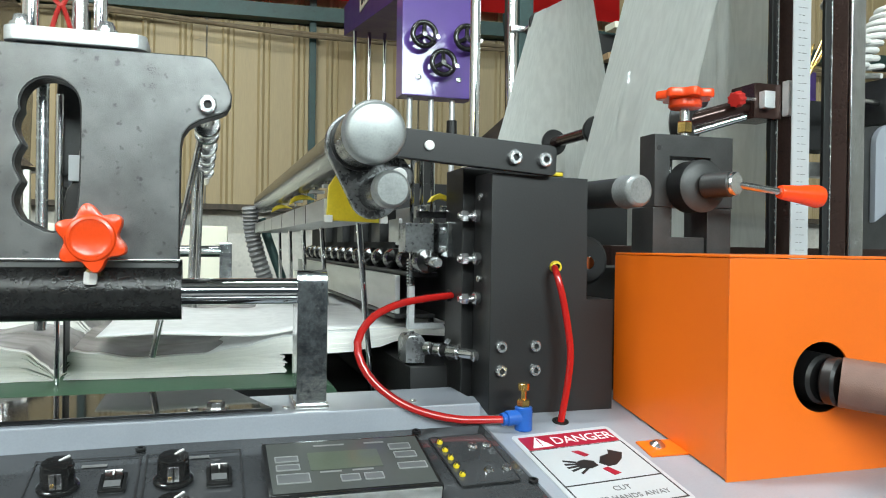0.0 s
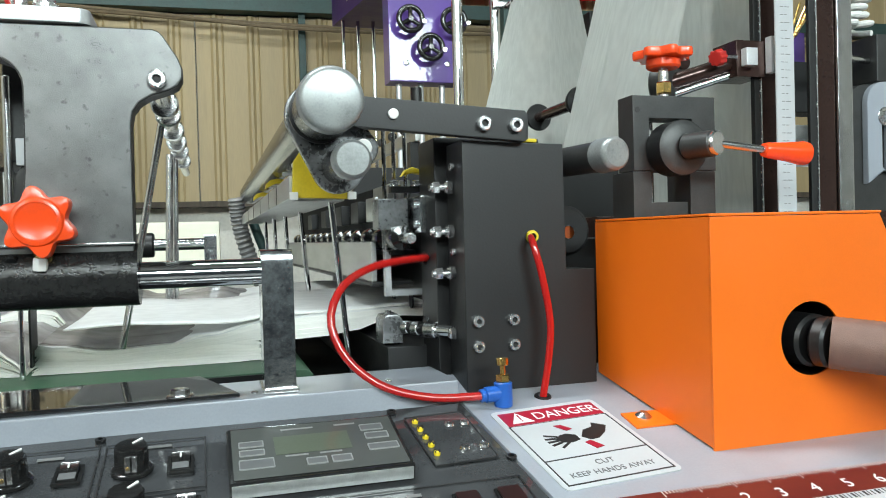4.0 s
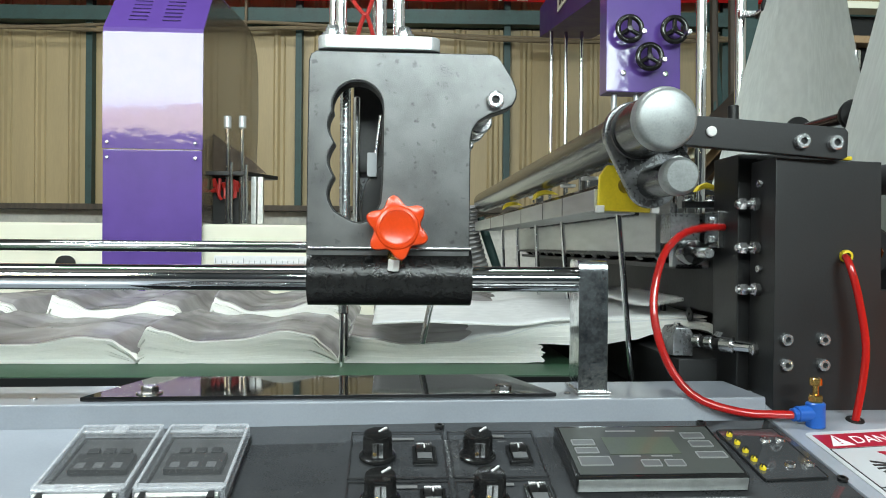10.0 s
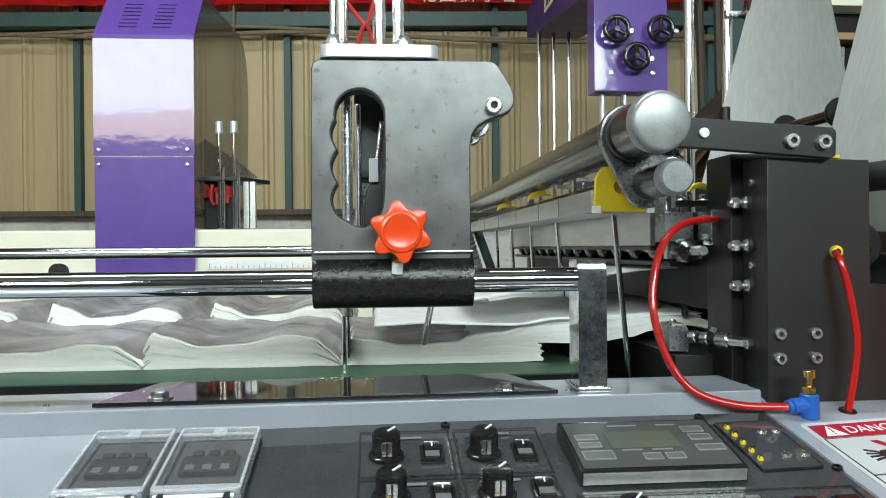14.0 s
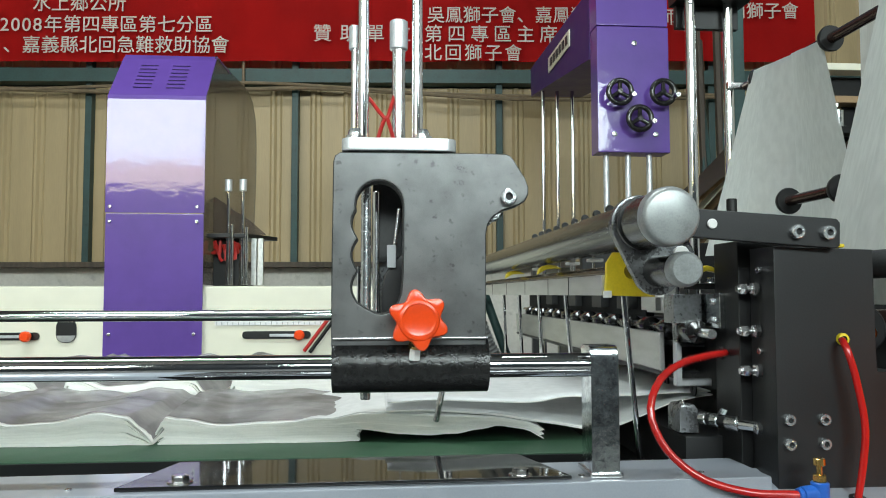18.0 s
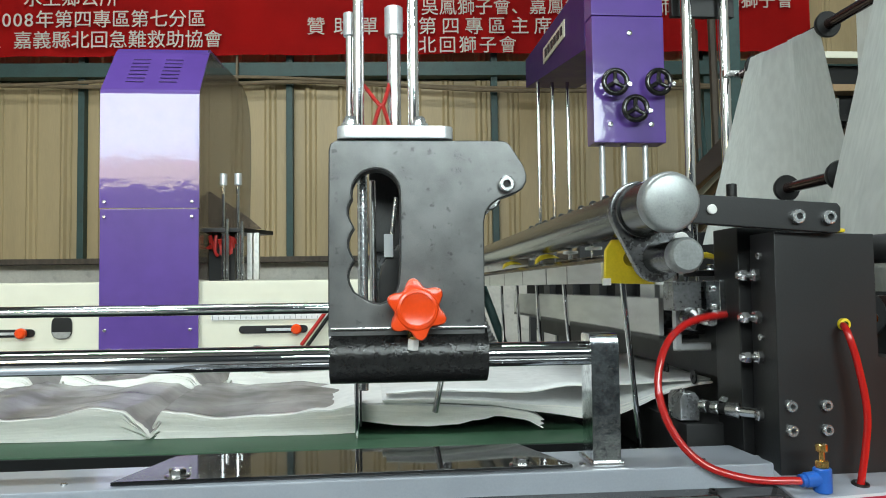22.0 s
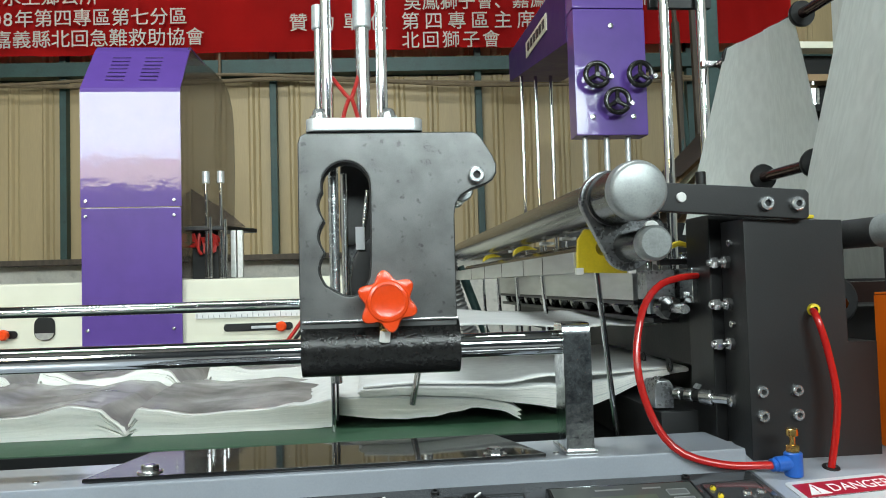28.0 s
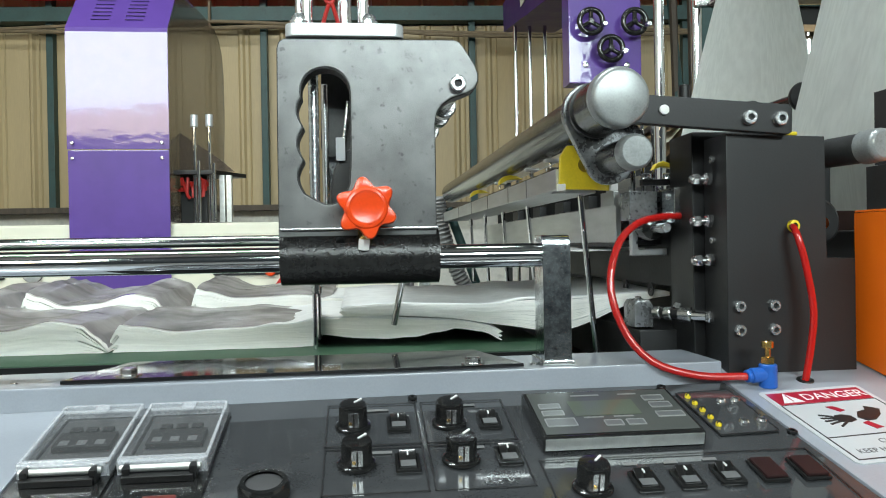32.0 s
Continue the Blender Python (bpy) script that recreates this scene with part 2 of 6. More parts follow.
FILM_SHEET.node_tree.nodes["Principled BSDF"].inputs["Specular IOR Level"].default_value = 0.25
CLEAR = glass("clear_cover", (0.3, 0.31, 0.32), 0.02, 0.92)
# Paler than the cover itself: its white highlight lines are put into the colour.
CLEAR_EDGE = glass("clear_edge_with_highlight", (0.66, 0.68, 0.72), 0.04, 0.66)
KEY_LINE = mat("pale_key_print", (0.22, 0.225, 0.225), 0.4, 0.0, 0.05, 40, 400, 0.0)
ROCKER = mat("grey_rocker", (0.11, 0.113, 0.116), 0.4, 0.0, 0.1, 40, 400, 0.01)
SHUTTER = mat("blue_grey_shutter", (0.05, 0.06, 0.075), 0.5, 0.1, 0.15, 4, 60, 0.1)
PURPLE = mat("purple_enamel", (0.105, 0.05, 0.28), 0.36, 0.0, 0.08, 5, 18, 0.09, coat=0.8, spec=0.3, deep=0.004, haze=0.05)
# The same purple paint, darkened for the arm's shaded side and the vent slots.
PURPLE_SHADED = mat("purple_enamel_shaded", (0.05, 0.022, 0.13), 0.45, 0.0, 0.1, 8, 22, 0.1, spec=0.25)
SMOKED = glass("smoked_acrylic", (0.1, 0.075, 0.06), 0.12, 0.4)
CREAM = mat("cream_enamel", (0.75, 0.73, 0.6), 0.42, 0.0, 0.04, 8, 400, 0.04)
WALL_PANEL = mat("beige_sheet_metal", (0.35, 0.265, 0.14), 0.5, 0.0, 0.1, 2.5, 60, 0.05, stretch=(3, 1, 0.25), random=0.05, spots=0.1)
WALL_WHITE = mat("whitewashed_wall", (0.62, 0.6, 0.55), 0.7, 0.0, 0.12, 4, 60, 0.2, spots=0.25)
GREEN_STEEL = mat("green_painted_steel", (0.016, 0.046, 0.043), 0.5, 0.1, 0.25, 8, 100, 0.1, spots=0.4)
WOOD = mat("weathered_wood", (0.06, 0.045, 0.032), 0.7, 0.0, 0.35, 6, 80, 0.3, stretch=(8, 1, 1))
BANNER = mat("red_banner_cloth", (0.5, 0.011, 0.01), 0.7, 0.0, 0.12, 3, 200, 0.1, spec=0.1)
CONCRETE = mat("concrete_floor", (0.14, 0.137, 0.133), 0.6, 0.0, 0.2, 1.5, 40, 0.3, spots=0.3)
ROOF = mat("roof_sheet", (0.045, 0.045, 0.045), 0.6, 0.1, 0.15, 2, 40, 0.1)
WHITE_PLASTIC = mat("white_plastic", (0.72, 0.72, 0.7), 0.4, 0.0, 0.06, 20, 300, 0.02)
GREY_HOSE = mat("grey_corrugated_hose", (0.2, 0.2, 0.2), 0.5, 0.0, 0.15, 30, 300, 0.05)
TAN_HANDLE = mat("brown_grip", (0.17, 0.095, 0.075), 0.5, 0.0, 0.12, 40, 900, 0.2)
KNURL = mat("dark_machined_steel", (0.052, 0.053, 0.053), 0.42, 0.5, 0.15, 40, 500, 0.08)
CARDBOARD = mat("brown_cardboard", (0.33, 0.22, 0.12), 0.8, 0.0, 0.15, 6, 100, 0.1)

# Emission stands in for sunlight, so that the purple cover reflects a beige band.
OUTSIDE = mat("glowing_beige_backdrop", (0.6, 0.47, 0.36), 0.7, 0.0, 0.12, 2, 30, 0.1)
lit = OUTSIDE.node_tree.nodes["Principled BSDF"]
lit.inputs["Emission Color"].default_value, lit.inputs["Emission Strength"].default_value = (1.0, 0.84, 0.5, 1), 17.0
TAN_CABLE = mat("tan_cable", (0.15, 0.11, 0.065), 0.55, 0.0, 0.2, 20, 200, 0.05)

# ---------------------------------------------------------------- mesh helpers
BASE = {}


def thing(name, at, label, category, group="", kind=""):
    """An Empty at its base that carries the parts."""
    ob = tagged(new(name), label, category, group, kind)
    ob.empty_display_size = 0.02
    ob.location = at
    BASE[ob] = Vector(at)
    return ob


def part(name, bm, material, parent=None, label="", smooth=True):
    """Links a bmesh, drawn in the world's metres, as one mesh object under a thing or a part."""
    at = BASE.get(parent, Vector((0, 0, 0))) if parent else Vector((0, 0, 0))
    if at.length:
        bmesh.ops.translate(bm, vec=-at, verts=bm.verts)
    bmesh.ops.recalc_face_normals(bm, faces=bm.faces)
    me = bpy.data.meshes.new(name)
    bm.to_mesh(me)
    bm.free()
    me.materials.append(material)
    if smooth:
        me.shade_smooth()
        me.set_sharp_from_angle(angle=radians(38))
    ob = new(name, me)
    if smooth and len(me.polygons) < 6000:
        flat = ob.modifiers.new("even_faces", "WEIGHTED_NORMAL")
        flat.keep_sharp, flat.weight = True, 80
    if parent:
        ob.parent = parent
        BASE[ob] = at
    if label:
        ob["label"] = label
    return ob


def solo(name, bm, material, label, category, group="", kind="", smooth=True):
    """A top-level thing of one mesh, with its origin at the foot of its own bulk."""
    c = sum((v.co for v in bm.verts), Vector()) / max(1, len(bm.verts))
    low = min(v.co.z for v in bm.verts)
    at = Vector((c.x, c.y, low))
    bmesh.ops.translate(bm, vec=-at, verts=bm.verts)
    ob = part(name, bm, material, None, "", smooth)
    ob.location = at
    BASE[ob] = at
    return tagged(ob, label, category, group, kind)


def put_in(bm, tmp):
    me = bpy.data.meshes.new("tmp")
    tmp.to_mesh(me)
    tmp.free()
    bm.from_mesh(me)
    bpy.data.meshes.remove(me)
    return bm


def box(x0, x1, y0, y1, z0, z1, bev=0.0015, bm=None, m=None):
    t = bmesh.new()
    bmesh.ops.create_cube(t, size=1)
    for v in t.verts:
        v.co = Vector((x0 + (x1 - x0) * (v.co.x + 0.5), y0 + (y1 - y0) * (v.co.y + 0.5), z0 + (z1 - z0) * (v.co.z + 0.5)))
    if bev:
        bmesh.ops.bevel(t, geom=t.edges[:], offset=min(bev, 0.45 * min(abs(x1 - x0), abs(y1 - y0), abs(z1 - z0))), segments=2, affect="EDGES", profile=0.6)
    if m is not None:
        bmesh.ops.transform(t, matrix=m, verts=t.verts)
    return put_in(bm or bmesh.new(), t)


def along(p0, p1):
    """A frame whose z runs from p0 to p1."""
    p0, p1 = Vector(p0), Vector(p1)
    return Matrix.Translation(p0) @ (p1 - p0).to_track_quat("Z", "Y").to_matrix().to_4x4(), (p1 - p0).length


def lathe(profile, p0, p1, seg=24, bm=None):
    """Turns a profile of (radius, height) about the line from p0 towards p1."""
    m, _ = along(p0, p1)
    t = bmesh.new()
    rings = []
    for r, h in profile:
        if r < 1e-6:
            rings.append([t.verts.new(m @ Vector((0, 0, h)))])
        else:
            rings.append([t.verts.new(m @ Vector((r * math.cos(a), r * math.sin(a), h))) for a in (2 * math.pi * k / seg for k in range(seg))])
    for a, b in zip(rings, rings[1:]):
        for k in range(seg):
            q = (k + 1) % seg
            if len(a) == 1 and len(b) == 1:
                continue
            if len(a) == 1:
                t.faces.new((a[0], b[q], b[k]))
            elif len(b) == 1:
                t.faces.new((a[k], a[q], b[0]))
            else:
                t.faces.new((a[k], a[q], b[q], b[k]))
    return put_in(bm or bmesh.new(), t)


def rod(p0, p1, r, seg=24, bev=None, bm=None):
    h = (Vector(p1) - Vector(p0)).length
    c = min(r * 0.12, h * 0.3) if bev is None else bev
    return lathe([(0, 0), (r - c, 0), (r, c), (r, h - c), (r - c, h), (0, h)], p0, p1, seg, bm)


def pipe(p0, p1, r, inner, seg=28, bm=None):
    h = (Vector(p1) - Vector(p0)).length
    return lathe([(inner, 0), (r, 0), (r, h), (inner, h), (inner, 0)], p0, p1, seg, bm)


def spline(points, steps=8):
    """A smooth line through the points (Catmull-Rom)."""
    p = [Vector(q) for q in points]
    p = [2 * p[0] - p[1], *p, 2 * p[-1] - p[-2]]
    out = []
    for a, b, c, d in zip(p, p[1:], p[2:], p[3:]):
        for k in range(steps):
            s = k / steps
            out.append(0.5 * ((2 * b) + (c - a) * s + (2 * a - 5 * b + 4 * c - d) * s * s + (3 * b - a - 3 * c + d) * s ** 3))
    return out + [p[-2]]


def sweep(points, r, seg=14, bm=None, radii=None):
    t = bmesh.new()
    rings, side = [], None
    for k, p in enumerate(points):
        d = (points[min(k + 1, len(points) - 1)] - points[max(k - 1, 0)]).normalized()
        if side is None:
            side = d.orthogonal().normalized()
        side = (side - d * side.dot(d)).normalized()
        up = d.cross(side)
        q = radii[k] if radii else r
        rings.append([t.verts.new(p + q * (math.cos(a) * side + math.sin(a) * up)) for a in (2 * math.pi * j / seg for j in range(seg))])
    for a, b in zip(rings, rings[1:]):
        for j in range(seg):
            t.faces.new((a[j], a[(j + 1) % seg], b[(j + 1) % seg], b[j]))
    t.faces.new(rings[0][::-1])
    t.faces.new(rings[-1])
    return put_in(bm or bmesh.new(), t)


def prism(outer, m, depth, holes=(), bev=0.0015, bm=None):
    """A plate: the outline in x and y, holes cut through, pushed out along z by depth, and placed by m."""
    t = bmesh.new()
    edges = []
    for loop in (outer, *holes):
        vs = [t.verts.new((x, y, 0)) for x, y in loop]
        edges += [t.edges.new((vs[k], vs[(k + 1) % len(vs)])) for k in range(len(vs))]
    bmesh.ops.triangle_fill(t, use_beauty=True, use_dissolve=False, edges=edges)
    made = bmesh.ops.extrude_face_region(t, geom=t.faces[:])
    bmesh.ops.translate(t, vec=(0, 0, depth), verts=[v for v in made["geom"] if isinstance(v, bmesh.types.BMVert)])
    bmesh.ops.recalc_face_normals(t, faces=t.faces)
    if bev:
        rim = [e for e in t.edges if len(e.link_faces) == 2 and abs(e.link_faces[0].normal.z - e.link_faces[1].normal.z) > 0.7]
        bmesh.ops.bevel(t, geom=rim, offset=bev, segments=2, affect="EDGES", profile=0.6)
    bmesh.ops.transform(t, matrix=m, verts=t.verts)
    return put_in(bm or bmesh.new(), t)


def rounded(x0, x1, y0, y1, r, n=5):
    out = []
    for cx, cy, a in ((x1 - r, y1 - r, 0), (x0 + r, y1 - r, 90), (x0 + r, y0 + r, 180), (x1 - r, y0 + r, 270)):
        out += [(cx + r * math.cos(radians(a + 90 * k / n)), cy + r * math.sin(radians(a + 90 * k / n))) for k in range(n + 1)]
    return out


def circle(cx, cy, r, n=28):
    return [(cx + r * math.cos(2 * math.pi * k / n), cy + r * math.sin(2 * math.pi * k / n)) for k in range(n)]


def front(y):
    """Places a plate drawn in x and z upright, with its face at y and its depth away from the camera."""
    return Matrix(((1, 0, 0, 0), (0, 0, 1, y), (0, 1, 0, 0), (0, 0, 0, 1)))


def sheet(fn, nu, nv, thick=0.0, bm=None):
    """A surface from fn(u, v) over the unit square, given thickness downwards where asked for."""
    t = bmesh.new()
    rows = [[t.verts.new(fn(i / nu, j / nv)) for i in range(nu + 1)] for j in range(nv + 1)]
    for j in range(nv):
        for i in range(nu):
            t.faces.new((rows[j][i], rows[j][i + 1], rows[j + 1][i + 1], rows[j + 1][i]))
    if thick:
        bmesh.ops.solidify(t, geom=t.faces[:], thickness=thick)
    return put_in(bm or bmesh.new(), t)


def cap_screw(p, toward, r=0.0065, h=0.007, bm=None):
    """A socket-head screw that stands out from p."""
    p, d = Vector(p), Vector(toward).normalized()
    return lathe([(0, h * 0.1), (r * 0.46, h * 0.1), (r * 0.48, h), (r * 0.84, h), (r, h * 0.84), (r, 0)], p, p + d, 18, bm)


def socket_screw(name, p, toward, r, h, parent):
    """A bright cap screw with its dark hexagon socket."""
    p, d = Vector(p), Vector(toward).normalized()
    cap = part(name, cap_screw(p, d, r, h), SCREW, parent, "bright socket-head screw")
    part("socket", rod(p + d * h * 0.2, p + d * h * 0.55, r * 0.47, 6, 0), DARKVOID, cap)
    return cap


def hex_bolt(p, toward, r=0.0075, h=0.006, washer=True, bm=None):
    p, d = Vector(p), Vector(toward).normalized()
    bm = bm or bmesh.new()
    w = 0.0016 if washer else 0.0
    if washer:
        lathe([(0, w), (r * 1.35, w), (r * 1.45, w * 0.6), (r * 1.45, 0)], p, p + d, 20, bm)
    return lathe([(0, w + h), (r * 0.8, w + h), (r, w + h * 0.8), (r, w)], p, p + d, 6, bm)


def writing(text, height, m, depth=0.0004, spacing=1.0):
    """Letters of the built-in font as a mesh, from their left foot at m."""
    cu = bpy.data.curves.new("writing", "FONT")
    cu.body, cu.size, cu.extrude, cu.space_character = text, height, depth / height, spacing
    cu.extrude = depth
    ob = new("writing", cu)
    bpy.context.view_layer.update()
    me = bpy.data.meshes.new_from_object(ob.evaluated_get(bpy.context.evaluated_depsgraph_get()))
    bpy.data.objects.remove(ob)
    bm = bmesh.new()
    bm.from_mesh(me)
    bpy.data.meshes.remove(me)
    bmesh.ops.transform(bm, matrix=m, verts=bm.verts)
    return bm


# the console slopes down towards the operator
SLOPE = 0.235


def deck_z(y):
    return 0.9915 + SLOPE * (y - 0.68)


TILT_DECK = Matrix.Rotation(math.atan(SLOPE), 4, "X")


def on_deck(x, y, up=0.0, turn=0.0):
    """A frame on the sloping deck: x to the right, y uphill, z out of it."""
    return Matrix.Translation((x, y, deck_z(y))) @ TILT_DECK @ Matrix.Translation((0, 0, up)) @ Matrix.Rotation(radians(turn), 4, "Z")

# ---------------------------------------------------------------- the hall
tagged(part("floor", box(-6.5, 6.5, -5.2, 5.9, -0.1, 0.0, 0), CONCRETE, smooth=False), "grey concrete hall floor", "floor", kind="structure")
# Unseen roof, added to close the hall.
tagged(part("ceiling", box(-6.5, 6.5, -5.2, 5.9, 6.2, 6.3, 0), ROOF, smooth=False), "unseen grey sheet-metal roof", "ceiling", kind="structure")
# the far wall turns a little out of line with the machine
WALL_M = Matrix.Translation((0, 4.95, 0)) @ Matrix.Rotation(radians(-3.4), 4, "Z")
wall_north = part("wall_north", box(-6.3, 6.3, 0.06, 0.2, 0, 6.2, 0, m=WALL_M), WALL_WHITE, smooth=False)
tagged(wall_north, "factory wall clad in beige ribbed sheet metal", "wall", kind="structure")
# Unseen side walls; the west one is pale to brighten the steel's reflections.
tagged(part("wall_west", box(-6.5, -6.3, -5.2, 5.9, 0, 6.2, 0), WALL_WHITE, smooth=False), "unseen pale wall, added to brighten reflections in the steel", "wall", kind="structure")
tagged(part("wall_east", box(6.3, 6.5, -5.2, 5.9, 0, 6.2, 0), WALL_WHITE, smooth=False), "unseen pale hall wall", "wall", kind="structure")
# unseen dark wall added behind the operator to darken reflections, with two high openings
south = box(-6.5, -4.45, -5.4, -5.2, 0, 6.2, 0)
box(-4.45, -2.45, -5.4, -5.2, 0, 2.68, 0, bm=south)
box(-4.45, -2.45, -5.4, -5.2, 4.7, 6.2, 0, bm=south)
box(-2.45, -0.9, -5.4, -5.2, 0, 6.2, 0, bm=south)
box(-0.9, 3.3, -5.4, -5.2, 4.36, 6.2, 0, bm=south)
tagged(part("wall_south", south, SHUTTER, smooth=False), "unseen dark blue-grey wall with two high openings, added to darken reflections", "wall", kind="structure")
east = box(-0.9, 3.3, -5.4, -5.2, 0, 3.15, 0)
box(3.3, 6.5, -5.4, -5.2, 0, 6.2, 0, bm=east)
tagged(part("wall_south_east", east, SHUTTER, smooth=False), "unseen dark blue-grey steel hall wall", "wall", kind="structure")
tagged(part("backdrop", box(-6.5, -0.9, -6.4, -6.3, 0.0, 3.25, 0), OUTSIDE, smooth=False), "glowing beige backdrop that stands in for a sunlit building outside", "backdrop", kind="structure")


def rib_panel(x0, x1, z0, z1):
    """One sheet of cladding with upright ribs."""
    t = bmesh.new()
    xs, x = [], x0
    while x < x1 - 0.001:
        for dx, dy in ((0, 0), (0.085, 0), (0.1, -0.014), (0.116, -0.014), (0.131, 0), (0.15, 0), (0.157, -0.006), (0.164, 0)):
            if x + dx < x1:
                xs.append((x + dx, dy))
        x += 0.215
    xs.append((x1, 0))
    lo = [t.verts.new((a, b, z0)) for a, b in xs]
    hi = [t.verts.new((a, b, z1)) for a, b in xs]
    for k in range(len(xs) - 1):
        t.faces.new((lo[k], lo[k + 1], hi[k + 1], hi[k]))
    bmesh.ops.transform(t, matrix=WALL_M, verts=t.verts)
    return t


edges = [-6.2, -5.2, -4.3, -3.3, -1.98, -1.35, -0.66, 0.02, 0.66, 1.35, 2.05, 2.75, 3.6, 4.5, 5.4, 6.2]
for a, b in zip(edges, edges[1:]):
    part("panel", rib_panel(a + 0.004, b - 0.004, 1.42, 2.56), WALL_PANEL, wall_north, smooth=False)
    part("panel", rib_panel(a + 0.004, b - 0.004, 2.63, 3.42), WALL_PANEL, wall_north, smooth=False)
    part("panel", rib_panel(a + 0.004, b - 0.004, 3.425, 6.2), SHUTTER, wall_north, "dark upper cladding", smooth=False)
for x in (-4.3, -1.98, -0.66, 0.66, 2.05, 3.6):
    tagged(part("wall_post", box(x - 0.021, x + 0.021, -0.06, 0.0, 1.42, 4.5, 0.004, m=WALL_M), GREEN_STEEL), "green painted steel wall post", "post", "wall posts", "structure")
tagged(part("wall_beam", box(-6.2, 6.2, -0.1, 0.02, 2.57, 2.66, 0.004, m=WALL_M), GREEN_STEEL), "green painted steel wall beam", "beam", kind="structure")
tagged(part("sill", box(-6.2, 6.2, -0.09, 0.05, 1.385, 1.42, 0.004, m=WALL_M), WOOD), "dark wooden rail on the low wall", "trim", kind="structure")
cable = sweep(spline([WALL_M @ Vector((x, -0.11, z)) for x, z in ((-6, 2.5), (-3, 2.52), (-1.6, 2.5), (-0.6, 2.53), (0.1, 2.5), (0.9, 2.48), (1.8, 2.5), (3, 2.46), (6, 2.5))]), 0.014, 8)
sweep(spline([WALL_M @ Vector((x, -0.12, z)) for x, z in ((-6, 2.54), (-3, 2.5), (-1.2, 2.56), (-0.3, 2.53), (0.5, 2.47), (1.4, 2.46), (3, 2.5), (6, 2.5))]), 0.011, 8, cable)
solo("wall_cable", cable, TAN_CABLE, "tan cables sagging along the wall beam", "cable")
pipe_b = rod(WALL_M @ Vector((-0.98, -0.115, 2.25)), WALL_M @ Vector((-0.98, -0.115, 2.7)), 0.009)
solo("wall_pipe", pipe_b, TAN_CABLE, "thin tan pipe running up the ribbed wall", "pipe")

# ---------------------------------------------------------------- banner
BAN_M = WALL_M @ Matrix.Translation((0, -0.14, 0))
banner = thing("banner", BAN_M @ Vector((0, 0, 2.73)), "red cloth banner with white Chinese lettering on the wall", "banner")


def banner_cloth(u, v):
    x, z = -3.4 + 6.1 * u, 2.682 + 0.028 * u + 0.62 * v
    return BAN_M @ Vector((x, 0.012 * math.sin(9 * x) * (1 - v) + 0.004 * math.sin(31 * x + 3 * z), z))


part("cloth", sheet(banner_cloth, 120, 12, 0.003), BANNER, banner)


def banner_text(text, x, z, size, lean=0.25):
    """One row of characters, each a part of its own."""
    weights = [0.58 if ord(c) < 128 else 1.0 for c in text]
    for k, c in enumerate(text):
        at = x + size * 1.0 * sum(weights[:k])
        m = BAN_M @ Matrix.Translation((at, -0.026, z + 0.0044 * (at - x))) @ Matrix.Rotation(radians(90), 4, "X") @ Matrix.Rotation(radians(lean), 4, "Z")
        part("lettering", writing(c, size, m, 0.002, 1.0), BANNER_PRINT, banner, smooth=False)


banner_text("2007-2008年第四專區第七分區", -2.84, 2.872, 0.118)
banner_text("、嘉義縣北回急難救助協會", -2.475, 2.742, 0.118)
banner_text("水上鄉公所", -2.3, 3.01, 0.118)
for k, c in enumerate("贊助單位"):
    banner_text(c, -0.533 + 0.168 * k, 2.826, 0.12)
for k, c in enumerate("第四專區主席"):
    banner_text(c, 0.172 + 0.147 * k, 2.826, 0.12)
for k, c in enumerate("北回獅子會"):
    banner_text(c, 0.172 + 0.128 * k, 2.706, 0.115)
banner_text("吳鳳獅子會、嘉鳳獅子會", 0.19, 2.951, 0.115)
banner_text("師子會", 1.68, 2.945, 0.115)
banner_text("蘭獅子會", 2.13, 2.99, 0.115)
for x, z in ((1.06, 2.83),):
    for dz, w in ((0.0, 0.1), (0.04, 0.12), (0.08, 0.09)):
        part("lettering_bar", box(x, x + w, -0.03, -0.026, z + dz, z + dz + 0.018, 0, m=BAN_M), BANNER_PRINT, banner, "unreadable white strokes", smooth=False)

# ---------------------------------------------------------------- far machine behind
far = thing("cream_bag_machine", (-1.2, 3.3, 0), "cream enamelled machine body with slots and a scale", "machine")
part("body", box(-3.4, 0.1, 2.86, 3.8, 0.25, 1.245, 0.01), CREAM, far)
part("base", box(-3.3, 0.0, 2.95, 3.7, 0.0, 0.25, 0.005), DARKVOID, far)
for sx in (-1.47, -0.5):
    part("slide_rod", box(sx - 0.02, sx + 0.07, 2.848, 2.8525, 1.058, 1.068, 0.001), SILVER, far)
    slot = part("slot", prism(rounded(sx - 0.12, sx + 0.13, 1.05, 1.078, 0.013), front(2.853), 0.004, bev=0), BLACK, far)
    part("clamp_knob", lathe([(0.0, 0.03), (0.014, 0.03), (0.019, 0.024), (0.019, 0.008), (0.009, 0.004), (0.009, 0)], (sx + 0.09, 2.85, 1.064), (sx + 0.09, 2.7, 1.064), 12), RED_PLASTIC, far, "red clamping knob")
part("hole", prism(rounded(-1.283, -1.211, 1.04, 1.126, 0.03), front(2.854), 0.003, bev=0), BLACK, far)
part("hole_lip", prism([(-1.275, 1.052), (-1.262, 1.043), (-1.232, 1.043), (-1.219, 1.052), (-1.214, 1.066), (-1.28, 1.066)], front(2.8515), 0.002, bev=0), STEEL_DULL, far, "bright lower edge of the hole")
part("scale_strip", box(-0.72, -0.25, 2.853, 2.858, 1.1, 1.13, 0), WHITE_PRINT, far)
marks = bmesh.new()
